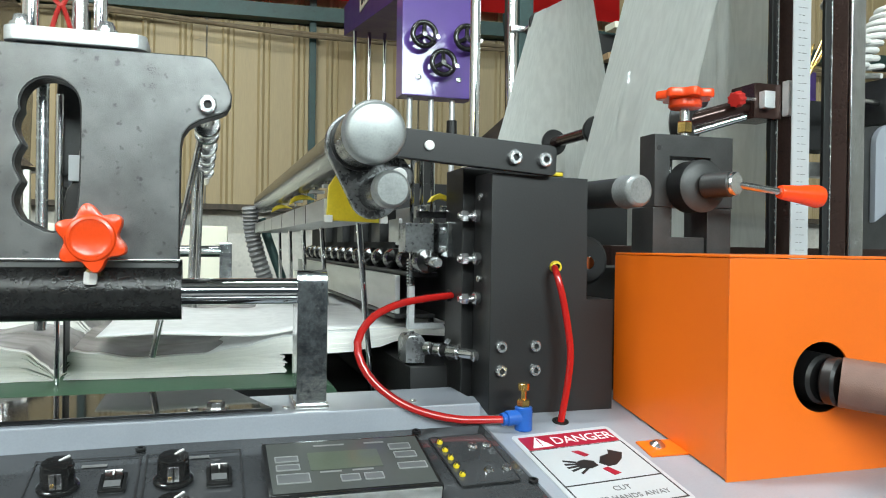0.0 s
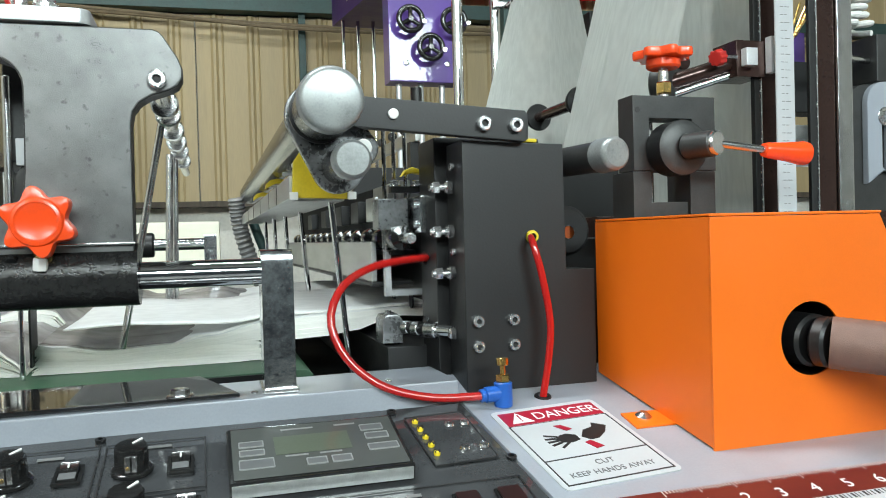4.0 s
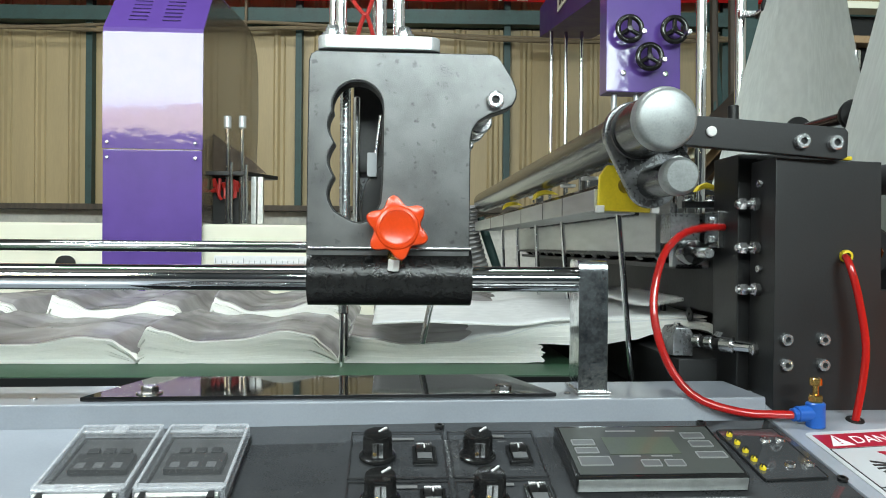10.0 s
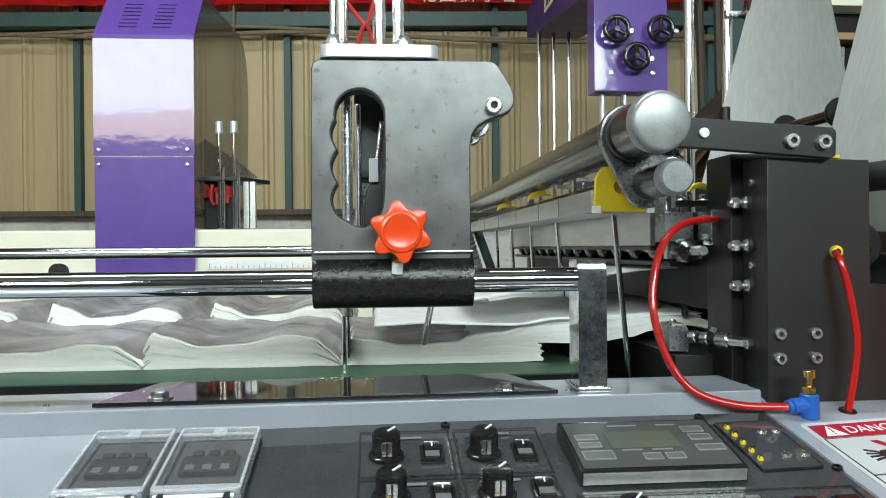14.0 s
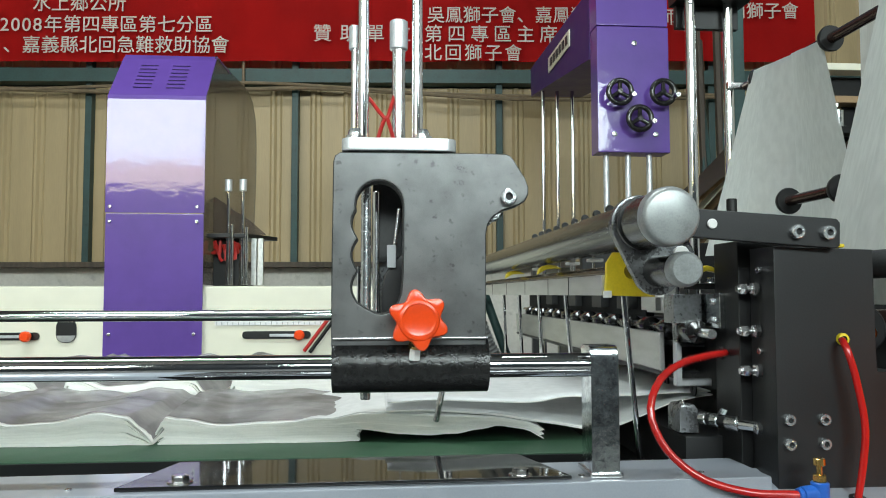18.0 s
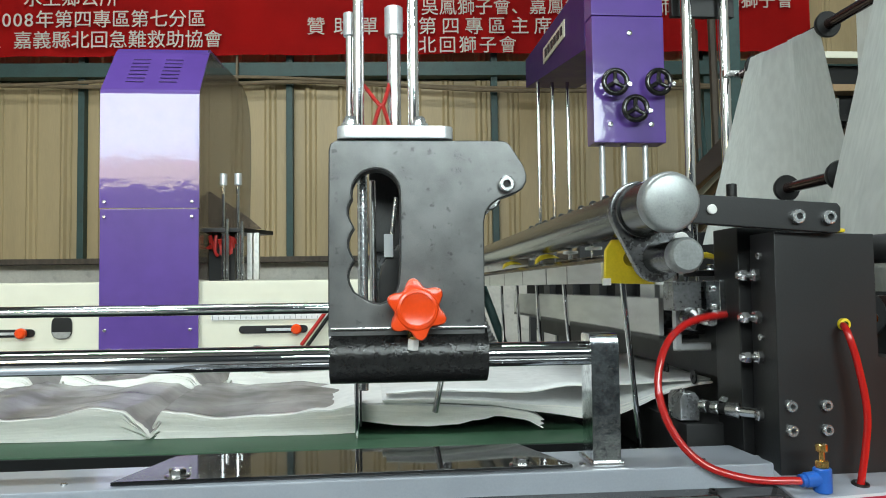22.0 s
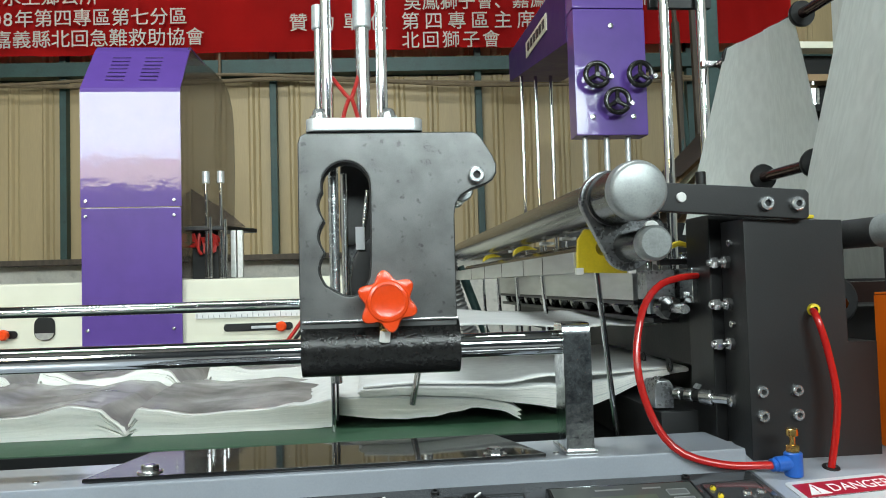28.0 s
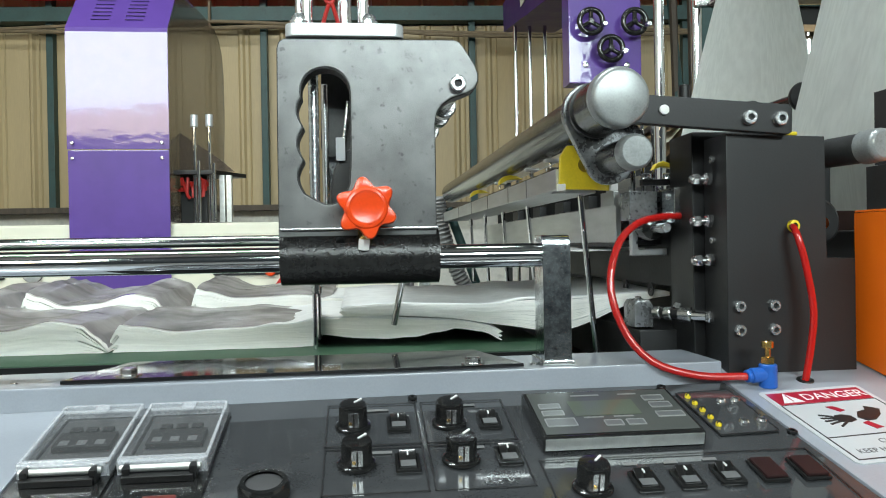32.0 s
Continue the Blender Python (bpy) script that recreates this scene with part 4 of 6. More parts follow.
# relay boxes with clear hinged covers
for x in (-0.3205, -0.2445):
    m = on_deck(x, 0.634) @ Matrix.Diagonal((0.95, 1.05, 1, 1))
    r = thing("relay_box", m.translation, "grey module with dark terminals under a clear hinged cover", "control module", "relay boxes")
    part("base", box(-0.0385, 0.0385, -0.088, 0.057, 0, 0.003, 0.001, m=m), BLACK_GLOSS, r)
    part("rear_bar", rod(m @ Vector((-0.034, 0.0435, 0.0135)), m @ Vector((0.034, 0.0435, 0.0135)), 0.0016, 8), CLEAR_EDGE, r)
    for y in (-0.0445, -0.0505):
        part("front_bar", rod(m @ Vector((-0.035, y, 0.0145)), m @ Vector((0.035, y, 0.0145)), 0.0019, 8), CLEAR_EDGE, r, "clear ridge of the cover with its highlight as pale colour")
    part("tab", box(-0.005, 0.008, 0.036, 0.05, 0.0148, 0.0175, 0.001, m=m), CLEAR_EDGE, r)
    for k in range(3):
        part("contact", box(-0.02 + 0.0155 * k, -0.012 + 0.0155 * k, -0.01, -0.002, 0.0096, 0.0102, 0.0003, m=m), ROCKER, r)
    part("terminal_block", box(-0.025, 0.025, -0.012, 0.014, 0.004, 0.0095, 0.001, m=m), DARKVOID, r)
    for k in range(3):
        part("terminal", box(-0.018 + 0.014 * k, -0.008 + 0.014 * k, 0.012, 0.02, 0.004, 0.0112, 0.001, m=m), DARKVOID, r)
    part("face", box(-0.032, 0.032, -0.044, 0.048, 0.003, 0.0038, 0.0003, m=m), MODULE, r)
    lid = part("cover", box(-0.037, 0.037, -0.05, 0.054, 0.013, 0.0145, 0.0006, m=m), CLEAR, r, "clear plastic lid")
    for a in ((-0.037, -0.0355, -0.05, 0.054), (0.0355, 0.037, -0.05, 0.054), (-0.0355, 0.0355, 0.0525, 0.054), (-0.0355, 0.0355, -0.05, -0.0485)):
        part("cover_edge", box(*a, 0.003, 0.013, 0.0004, m=m), CLEAR_EDGE, lid)
    rim = prism(rounded(-0.0372, 0.0372, -0.0502, 0.0542, 0.003), m @ Matrix.Translation((0, 0, 0.0142)), 0.0012, [rounded(-0.0345, 0.0345, -0.047, 0.0515, 0.002)], 0.0004)
    part("cover_rim", rim, CLEAR_EDGE, lid)
    part("hinge", rod(m @ Vector((-0.033, -0.054, 0.011)), m @ Vector((0.033, -0.054, 0.011)), 0.003, 12), STEEL_DULL, r)
    for sx in (-0.03, 0.024):
        part("latch", box(sx, sx + 0.006, -0.06, -0.05, 0.003, 0.014, 0.001, m=m), BLACK, r)
    part("button", box(-0.006, 0.02, -0.094, -0.086, 0.0, 0.006, 0.001, m=m), RULER_RED, r, "dark red button")
    part("lid_stay", box(-0.03, 0.028, -0.0635, -0.0555, 0.003, 0.0085, 0.001, m=m), BLACK, r)

# small screws on the panel seam
for x, y in ((-0.035, 0.71), (0.222, 0.712), (0.3035, 0.608)):
    m = on_deck(x, y)
    solo("panel_screw", cap_screw(m.translation, m.to_3x3() @ Vector((0, 0, 1)), 0.0045, 0.0025), BLACK, "small black socket screw in the panel edge", "screw", "panel screws")

# ---------------------------------------------------------------- danger label
m = on_deck(0.377, 0.6234, turn=5) @ Matrix.Diagonal((0.958, 1.08, 1, 1))
lab = thing("danger_label", m.translation, "white and red DANGER warning label stuck on the deck", "label")
part("plate", prism(rounded(-0.06, 0.06, -0.068, 0.068, 0.006), m, 0.0012, bev=0.0003), LABEL_WHITE, lab)
part("header", box(-0.054, 0.054, 0.038, 0.062, 0.0012, 0.0016, 0, m=m), LABEL_RED, lab)
part("outline", prism([(-0.055, -0.063), (0.055, -0.063), (0.055, 0.037), (-0.055, 0.037)], m @ Matrix.Translation((0, 0, 0.0012)), 0.0004, [[(-0.0537, -0.0617), (0.0537, -0.0617), (0.0537, 0.0367), (-0.0537, 0.0367)]], 0), PANEL_LINE, lab, smooth=False)
part("divider", box(-0.0537, 0.0537, -0.026, -0.0248, 0.0012, 0.0016, 0, m=m), PANEL_LINE, lab)
part("lettering", writing("DANGER", 0.0185, m @ Matrix.Translation((-0.021, 0.044, 0.0016)), 0.0002, 0.98), WHITE_PRINT, lab, smooth=False)
part("warning_triangle", prism([(-0.048, 0.041), (-0.024, 0.041), (-0.036, 0.06)], m @ Matrix.Translation((0, 0, 0.0016)), 0.0004, bev=0), WHITE_PRINT, lab, smooth=False)
ex = box(-0.0367, -0.0353, 0.0465, 0.0555, 0.002, 0.0023, 0, m=m)
box(-0.0367, -0.0353, 0.0432, 0.0448, 0.002, 0.0023, 0, ex, m)
part("exclamation_mark", ex, LABEL_RED, lab, smooth=False)
lt = writing("CUT", 0.0098, m @ Matrix.Translation((-0.0105, -0.0405, 0.0013)), 0.0002)
put_in(lt, writing("KEEP HANDS AWAY", 0.0094, m @ Matrix.Translation((-0.0445, -0.0535, 0.0013)), 0.0002, 1.03))
part("small_lettering", lt, GREY_INK, lab, smooth=False)
palm = [(-0.022, 0.006), (-0.016, 0.011), (-0.008, 0.012), (0.0, 0.008), (0.0, 0.0), (-0.009, -0.003), (-0.018, -0.001)]
pg = prism(palm, m @ Matrix.Translation((0, 0, 0.0012)), 0.0005, bev=0)
for fx, fy, turn in ((-0.019, 0.009, 158), (-0.02, 0.006, 172), (-0.02, 0.003, 184), (-0.019, 0.0, 196), (-0.013, -0.002, 212)):
    box(0, 0.0135, -0.0012, 0.0012, 0.0012, 0.0017, 0, pg, m @ Matrix.Translation((fx, fy, 0)) @ Matrix.Rotation(radians(turn), 4, "Z"))
prism([(0.004, 0.004), (0.012, 0.014), (0.024, 0.017), (0.028, 0.024), (0.04, 0.016), (0.032, 0.006), (0.02, -0.002), (0.01, -0.003)], m @ Matrix.Translation((0, 0, 0.0012)), 0.0005, bev=0, bm=pg)
part("pictogram", pg, PANEL_LINE, lab, "black warning pictogram", smooth=False)
for shape in ([(-0.012, 0.028), (-0.004, 0.028), (0.003, 0.019), (-0.004, 0.017)], [(0.001, -0.006), (0.008, -0.004), (0.015, -0.016), (0.006, -0.018)]):
    part("blade", prism(shape, m @ Matrix.Translation((0, 0, 0.0013)), 0.0005, bev=0), LABEL_RED, lab, "red cutting blade", smooth=False)

# measuring tape along the deck's lower edge
rul = thing("measuring_tape", on_deck(0.6, 0.5).translation, "red-brown measuring tape with white numbers", "ruler")
part("tape", deck_box(0.345, 1.2, 0.482, 0.53, 0.0, 0.0012, 0.0003), RULER_RED, rul)
part("lower_scale", deck_box(0.345, 1.2, 0.469, 0.494, 0.0008, 0.0016, 0), LABEL_WHITE, rul)
ticks = bmesh.new()
for k in range(240):
    x = 0.4 + 0.0033 * k
    deck_box(x, x + 0.0006, 0.53 - (0.008 if k % 10 == 0 else 0.0055 if k % 5 == 0 else 0.004), 0.5296, 0.0012, 0.0015, 0, ticks)
part("tick_marks", ticks, WHITE_PRINT, rul, smooth=False)
low = bmesh.new()
for k in range(200):
    x = 0.36 + 0.004 * k
    deck_box(x, x + 0.0009 + 0.0012 * (k % 3 == 0), 0.487, 0.493, 0.0016, 0.0019, 0, low)
part("lower_ticks", low, PANEL_LINE, rul, smooth=False)
for k in range(1, 12):
    part("number", writing(str(k), 0.0175, on_deck(0.4655 + 0.033 * (k - 2) - 0.005, 0.502, 0.0013), 0.0002), WHITE_PRINT, rul, smooth=False)

# ---------------------------------------------------------------- rail, plate and posts along the bed
YAW = Matrix.Translation((0, 0.716, 0)) @ Matrix.Rotation(radians(1.6), 4, "Z")
rail = thing("bed_rail", (-0.4, 0.76, 0.98), "light grey painted rail along the machine bed", "rail")
part("bar", box(-1.2, 0.297, 0.005, 0.1, 0.985, 1.022, 0.003, m=YAW), DECK, rail)
for x in (0.098, 0.23, -0.42):
    part("dowel", rod(YAW @ Vector((x, 0.03, 1.0215)), YAW @ Vector((x, 0.03, 1.0235)), 0.0035, 12), STEEL, rail)
plate = thing("black_cover_plate", (-0.14, 0.8, 1.022), "mirror-polished black plate bolted on the rail", "plate")
part("sheet", prism([(-0.372, 0.014), (0.083, 0.014), (0.05, 0.128), (-0.335, 0.128)], YAW @ Matrix.Translation((0, 0, 1.0225)), 0.004, bev=0.0006), BLACK_MIRROR, plate)
for x in (-0.314, 0.03):
    b = part("bolt", hex_bolt((x, 0.738, 1.0265), (0, 0, 1), 0.0085, 0.006), STEEL, plate, "zinc hex bolt with a washer")

# near and far guide rods with their end posts
grod = thing("guide_rod", (-0.5, 0.756, 1.12), "polished chrome guide rod in an end post", "rod", "guide rods")
part("shaft", rod((-1.15, 0.756, 1.138), (0.108, 0.756, 1.138), 0.0128, 32), CHROME, grod)
post = part("end_post", prism([(0.738, 1.026), (0.738, 1.147), (0.7425, 1.157), (0.747, 1.159), (0.774, 1.159), (0.778, 1.155), (0.778, 1.026)], Matrix(((0, 0, 1, 0.106), (1, 0, 0, 0), (0, 1, 0, 0), (0, 0, 0, 1))), 0.03, bev=0.001), GALV, grod, "scuffed chromed flat post")
part("foot", box(0.104, 0.138, 0.733, 0.79, 1.0225, 1.027, 0.001), STEEL, grod)
grod2 = thing("guide_rod", (-0.5, 1.731, 1.15), "polished chrome guide rod across the bed", "rod", "guide rods")
part("shaft", rod((-1.6, 1.731, 1.166), (0.06, 1.731, 1.166), 0.0125, 24), CHROME, grod2)
part("end_post", box(0.05, 0.076, 1.71, 1.75, 1.03, 1.185, 0.002), GALV, grod2)
part("stop_ring", rod((-0.085, 1.731, 1.166), (-0.05, 1.731, 1.166), 0.026, 24), BLACK, grod2)

# ---------------------------------------------------------------- clamp carriage: the casting with its star knob
car = thing("clamp_carriage", (-0.084, 0.756, 1.11), "grey cast-iron clamp carriage with a finger grip on a chrome rod", "machine carriage")
outline = [(-0.1655, 1.16), (-0.1655, 1.25), (-0.1645, 1.352), (-0.1625, 1.3585), (-0.157, 1.362), (0.016, 1.3625), (0.0215, 1.3605), (0.0255, 1.356), (0.0375, 1.337), (0.0412, 1.327), (0.041, 1.319), (0.037, 1.3115), (0.03, 1.3075), (0.013, 1.3015), (0.003, 1.295), (-0.0025, 1.287), (-0.0045, 1.276), (-0.005, 1.16)]
grip = [(-0.1165 + 0.0245 * math.cos(radians(a)), 1.3075 + 0.0245 * math.sin(radians(a))) for a in range(0, 181, 15)]
for k in range(1, 33):
    z = 1.3055 - 0.1 * k / 32
    grip.append((-0.1382 - 0.0066 * abs(math.sin(math.pi * (z - 1.3055) / 0.0336)), z))
grip += [(-0.133, 1.202), (-0.127, 1.1985), (-0.12, 1.195), (-0.113, 1.194), (-0.105, 1.1965), (-0.0985, 1.203), (-0.094, 1.214), (-0.0925, 1.235), (-0.092, 1.27)]


def inset(loop, d):
    """Moves an outline inwards by d (outwards where d is negative)."""
    area = sum(a[0] * b[1] - b[0] * a[1] for a, b in zip(loop, loop[1:] + loop[:1]))
    turn = 1 if area > 0 else -1
    out = []
    for a, b, c in zip(loop[-1:] + loop[:-1], loop, loop[1:] + loop[:1]):
        n = Vector((a[1] - c[1], c[0] - a[0])).normalized() * d * turn
        out.append((b[0] + n.x, b[1] + n.y))
    return out


part("body", prism(outline, front(0.7385), 0.026, [grip], 0.001), CAST_EDGE, car, "black painted edge of the casting")
part("face", prism(inset(outline, 0.0012), front(0.7368), 0.003, [inset(grip, -0.0017)], 0.0006), CAST, car, "worn grey face of the casting")
part("barrel", pipe((-0.1645, 0.756, 1.14), (-0.0025, 0.756, 1.14), 0.029, 0.0135, 40), CAST_DARK, car, "black rough-cast barrel")
part("seam", box(-0.163, -0.004, 0.7325, 0.737, 1.1675, 1.1695, 0.0006), STEEL, car)
socket_screw("pivot_screw", (0.019, 0.737, 1.316), (0, -1, 0), 0.0085, 0.008, car)
part("oil_hole", rod((-0.1035, 0.7305, 1.1545), (-0.1035, 0.735, 1.158), 0.0045, 16), BELT_SIDE, car)
star = []
for k in range(72):
    a = 2 * math.pi * k / 72
    star.append(((0.0268 + 0.0043 * math.cos(6 * a)) * math.sin(a), (0.0268 + 0.0043 * math.cos(6 * a)) * math.cos(a)))
knob = part("star_knob", prism(star, Matrix.Translation((-0.077, 0.7, 1.188)) @ Matrix(((1, 0, 0, 0), (0, 0, 1, 0), (0, 1, 0, 0), (0, 0, 0, 1))) @ Matrix.Rotation(radians(8), 4, "Z"), 0.02, bev=0.005), RED_PLASTIC, car, "glossy red six-lobed star knob")
part("hub", lathe([(0, 0.001), (0.0145, 0.0014), (0.017, 0.0034), (0.0195, 0.0026), (0.021, 0)], (-0.077, 0.7003, 1.188), (-0.077, 0.6, 1.1865), 28), RED_PLASTIC, knob)
part("knob_neck", rod((-0.077, 0.712, 1.178), (-0.079, 0.74, 1.152), 0.008, 18), BRASS, knob)
part("lock_nut", rod((-0.0805, 0.7275, 1.147), (-0.0795, 0.7255, 1.158), 0.0062, 6), WHITE_PLASTIC, knob)
part("top_plate", prism(rounded(-0.156, -0.0355, 0.733, 0.8, 0.012), Matrix.Translation((0, 0, 1.3635)), 0.0135, bev=0.0016), SILVER, car, "silver aluminium flange plate")
for x, y, r, z1 in ((-0.143, 0.775, 0.0048, 1.5), (-0.1335, 0.745, 0.0058, 1.72), (-0.0765, 0.745, 0.0058, 1.72)):
    part("guide_pin", rod((x, y, 1.375), (x, y, z1), r, 20), CHROME, car, "bright steel guide pin")
part("cylinder_tube", rod((-0.096, 0.76, 1.375), (-0.096, 0.76, 1.49), 0.0072, 24), STEEL, car, "steel air cylinder tube")
part("cylinder_cap", rod((-0.096, 0.76, 1.478), (-0.096, 0.76, 1.51), 0.0098, 24), SILVER, car)
part("pin_cap", rod((-0.143, 0.775, 1.482), (-0.143, 0.775, 1.508), 0.0072, 20), SILVER, car)
part("yoke", box(-0.15, -0.06, 0.73, 0.79, 1.72, 1.735, 0.002), SILVER, car)
for x in (-0.1415, -0.0715):
    part("nut", lathe([(0, 0.011), (0.0062, 0.0105), (0.0078, 0.007), (0.008, 0.0035), (0.0105, 0.003), (0.0105, 0)], (x, 0.7435, 1.377), (x, 0.7435, 1.5), 12), SCREW, car)
tie = sweep(spline([(-0.128, 0.76, 1.425), (-0.115, 0.748, 1.405), (-0.109, 0.745, 1.4), (-0.105, 0.748, 1.41), (-0.1, 0.76, 1.43)]), 0.0022, 8)
sweep(spline([(-0.119, 0.75, 1.376), (-0.113, 0.747, 1.395), (-0.109, 0.745, 1.4), (-0.105, 0.747, 1.39), (-0.101, 0.75, 1.376)]), 0.0022, 8, tie)
part("air_hose", tie, CABLE_RED, car, "thin red air hoses")
# what hangs behind the casting
part("inner_rod", rod((-0.131, 0.785, 1.1), (-0.131, 0.785, 1.362), 0.0056, 16), SCREW, car)
part("inner_rod", rod((-0.12, 0.81, 1.15), (-0.12, 0.81, 1.33), 0.004, 14), STEEL, car)
part("rear_web", box(-0.124, -0.07, 0.828, 0.834, 1.17, 1.262, 0.001), YOKE, car)
part("rear_plate", prism([(-0.1255, 1.262), (-0.1225, 1.25), (-0.07, 1.25), (-0.07, 1.345), (-0.124, 1.345)], front(0.815), 0.012, bev=0.002), KNURL, car)
part("rear_lever", prism([(-0.112, 1.16), (-0.07, 1.16), (-0.07, 1.262), (-0.086, 1.262), (-0.1, 1.252), (-0.111, 1.235), (-0.115, 1.21)], front(0.79), 0.012, bev=0.004), BLACK, car)
part("rear_rod", rod((-0.1, 0.8, 1.262), (-0.094, 0.8, 1.31), 0.0026, 10), STEEL, car)
part("rear_tag", box(-0.108, -0.098, 0.783, 0.788, 1.243, 1.268, 0.0008), LABEL_WHITE, car)
part("pivot_bar", rod((0.019, 0.768, 1.316), (0.019, 1.7, 1.316), 0.008, 18), STEEL, car)
for y in (0.86, 0.93, 1.06, 1.18, 1.298, 1.45):
    part("collar", rod((0.019, y, 1.316), (0.019, y + 0.018, 1.316), 0.0145, 20), STEEL, car)
part("finger", rod((0.012, 0.94, 1.31), (-0.041, 0.965, 1.046), 0.0042, 14), STEEL, car)
part("finger", rod((0.004, 1.298, 1.31), (-0.004, 1.3, 1.068), 0.0055, 14), STEEL, car)
part("finger", rod((0.012, 1.31, 1.31), (0.006, 1.315, 1.068), 0.0045, 14), STEEL, car)
STOPS = [part("stack_stop", rod((-0.1425, 0.945, 1.0195), (-0.1425, 0.945, 1.16), 0.003, 14), CHROME, car)]
STOPS.append(part("stop_blade", box(-0.1395, -0.137, 0.965, 1.0, 1.03, 1.1, 0.0008), BLACK_PLATE, car))

# ---------------------------------------------------------------- conveyor with stacks of film
conv = thing("conveyor", (-0.5, 1.3, 0.98), "green conveyor belt carrying stacked film bags", "conveyor")
BELT_Y0, BELT_Y1 = 0.888, 1.66
prof = [(-1.2, 1.018), (0.16, 1.018)] + [(0.16 + 0.012 * math.sin(radians(a)), 1.006 + 0.012 * math.cos(radians(a))) for a in range(15, 181, 15)] + [(-1.2, 0.994)]
part("belt", prism(prof, front(BELT_Y0), BELT_Y1 - BELT_Y0, bev=0.001), BELT, conv)
part("edge_strip", box(-1.2, 0.15, BELT_Y0 - 0.004, BELT_Y0 - 0.0005, 0.99, 1.0165, 0.0008), BELT_SIDE, conv)
part("side_plate", box(-1.2, 0.2, 0.83, BELT_Y0 - 0.005, 0.96, 0.988, 0.001), BELT_SIDE, conv)


def wave(x, y, seed):
    return noise.noise(Vector((x * 7, y * 5, seed))) * 0.5 + noise.noise(Vector((x * 17, y * 11, seed + 4))) * 0.22


PROFILE = ((0, 0.6), (0.022, 0.98), (0.09, 0.86), (0.28, 0.58), (0.48, 0.62), (0.72, 0.86), (0.86, 0.76), (0.95, 0.42), (1.0, 0.08))
PROFILE_END = ((0, 0.5), (0.03, 0.95), (0.1, 0.86), (0.3, 0.66), (0.55, 0.72), (0.8, 0.78), (0.97, 0.66), (1.0, 0.6))


def thickness(u, flip):
    line = PROFILE_END if flip else PROFILE
    for (a, p), (b, q) in zip(line, line[1:]):
        if u <= b:
            s = (u - a) / (b - a)
            return p + (q - p) * s * s * (3 - 2 * s)
    return line[-1][1]


def film_stack(x0, x1, y0, y1, z0, seed, high=0.032, layers=15, flip=False):
    """A stack of thin film bags: white layered edges that swell and sag, and a grey wrinkled top."""
    s = thing("film_stack", ((x0 + x1) / 2, (y0 + y1) / 2, z0), "stack of white film bags with wavy edges", "film stack", "film stacks")

    def lift(u, v, part_of):
        x, y = x0 + (x1 - x0) * u, y0 + (y1 - y0) * v
        swell = high * (thickness(u, flip) * (1 - 0.2 * v) + 0.16 * wave(x * 0.9, y * 0.5, seed))
        under = 0.005 * max(0, wave(x * 1.4, 0.2, seed + 40))
        return z0 + under * (1 - part_of) + max(0.004, swell) * part_of

    for k in range(layers):
        rnd = random.Random(seed * 50 + k)
        a, b, c = rnd.uniform(-0.0012, 0.0012), rnd.uniform(-0.0015, 0.0015), rnd.uniform(-0.0003, 0.0003)
        t = bmesh.new()
        nu, nv = 34, 7
        grid = {}
        for side in (0, 1):
            for j in range(nv + 1):
                for i in range(nu + 1):
                    u, v = i / nu, j / nv
                    x = x0 + a + (x1 - x0 + b) * u + 0.002 * math.sin(30 * v + k)
                    y = y0 + c + (y1 - y0) * v + 0.0012 * wave(x * 2, k * 0.4, seed + 9) * (1 - v)
                    grid[side, i, j] = t.verts.new((x, y, lift(u, v, (k + side) / layers)))
        for j in range(nv):
            for i in range(nu):
                t.faces.new([grid[1, i, j], grid[1, i + 1, j], grid[1, i + 1, j + 1], grid[1, i, j + 1]])
                t.faces.new([grid[0, i, j + 1], grid[0, i + 1, j + 1], grid[0, i + 1, j], grid[0, i, j]])
        for i in range(nu):
            for j in (0, nv):
                t.faces.new([grid[0, i, j], grid[0, i + 1, j], grid[1, i + 1, j], grid[1, i, j]])
        for j in range(nv):
            for i in (0, nu):
                t.faces.new([grid[0, i, j + 1], grid[0, i, j], grid[1, i, j], grid[1, i, j + 1]])
        part("film_layer", t, PAPER, s)

    def crumple(u, v):
        x, y = x0 + (x1 - x0) * u, y0 + 0.012 + (y1 - y0 - 0.012) * v
        return Vector((x, y, lift(u, v, 1.0) + 0.001 + (0.02 * v ** 0.6 if y0 < 1.2 else 0.034 * v ** 0.5) * (0.6 + wave(x * 1.0, y * 0.8, seed + 5)) + 0.008 * v ** 0.5 * (wave(x * 0.8 + y * 1.6, y * 3.4, seed + 15)) + 0.004 * v * noise.noise(Vector((x * 9 + y * 13, y * 24, seed)))))

    part("top_film", sheet(crumple, 56, 24, 0.0006), FILM_TOP, s, "grey wrinkled film on top")
    return s


STACKS = [(-0.142, 0.118, 0.98, 1.27), (-0.4, -0.15, 0.98, 1.27), (-0.67, -0.405, 0.98, 1.27), (-0.93, -0.675, 0.98, 1.27),
          (-0.11, 0.13, 1.3, 1.6), (-0.385, -0.14, 1.3, 1.6), (-0.65, -0.41, 1.3, 1.6), (-0.92, -0.68, 1.3, 1.6)]
STACKED = []
for n, (x0, x1, y0, y1) in enumerate(STACKS):
    STACKED.append(film_stack(x0, x1, y0, y1, 1.0185, n + 3, 0.036 if n == 0 else 0.066 if n > 3 else 0.046 if n != 2 else 0.04, flip=n in (0, 4)))


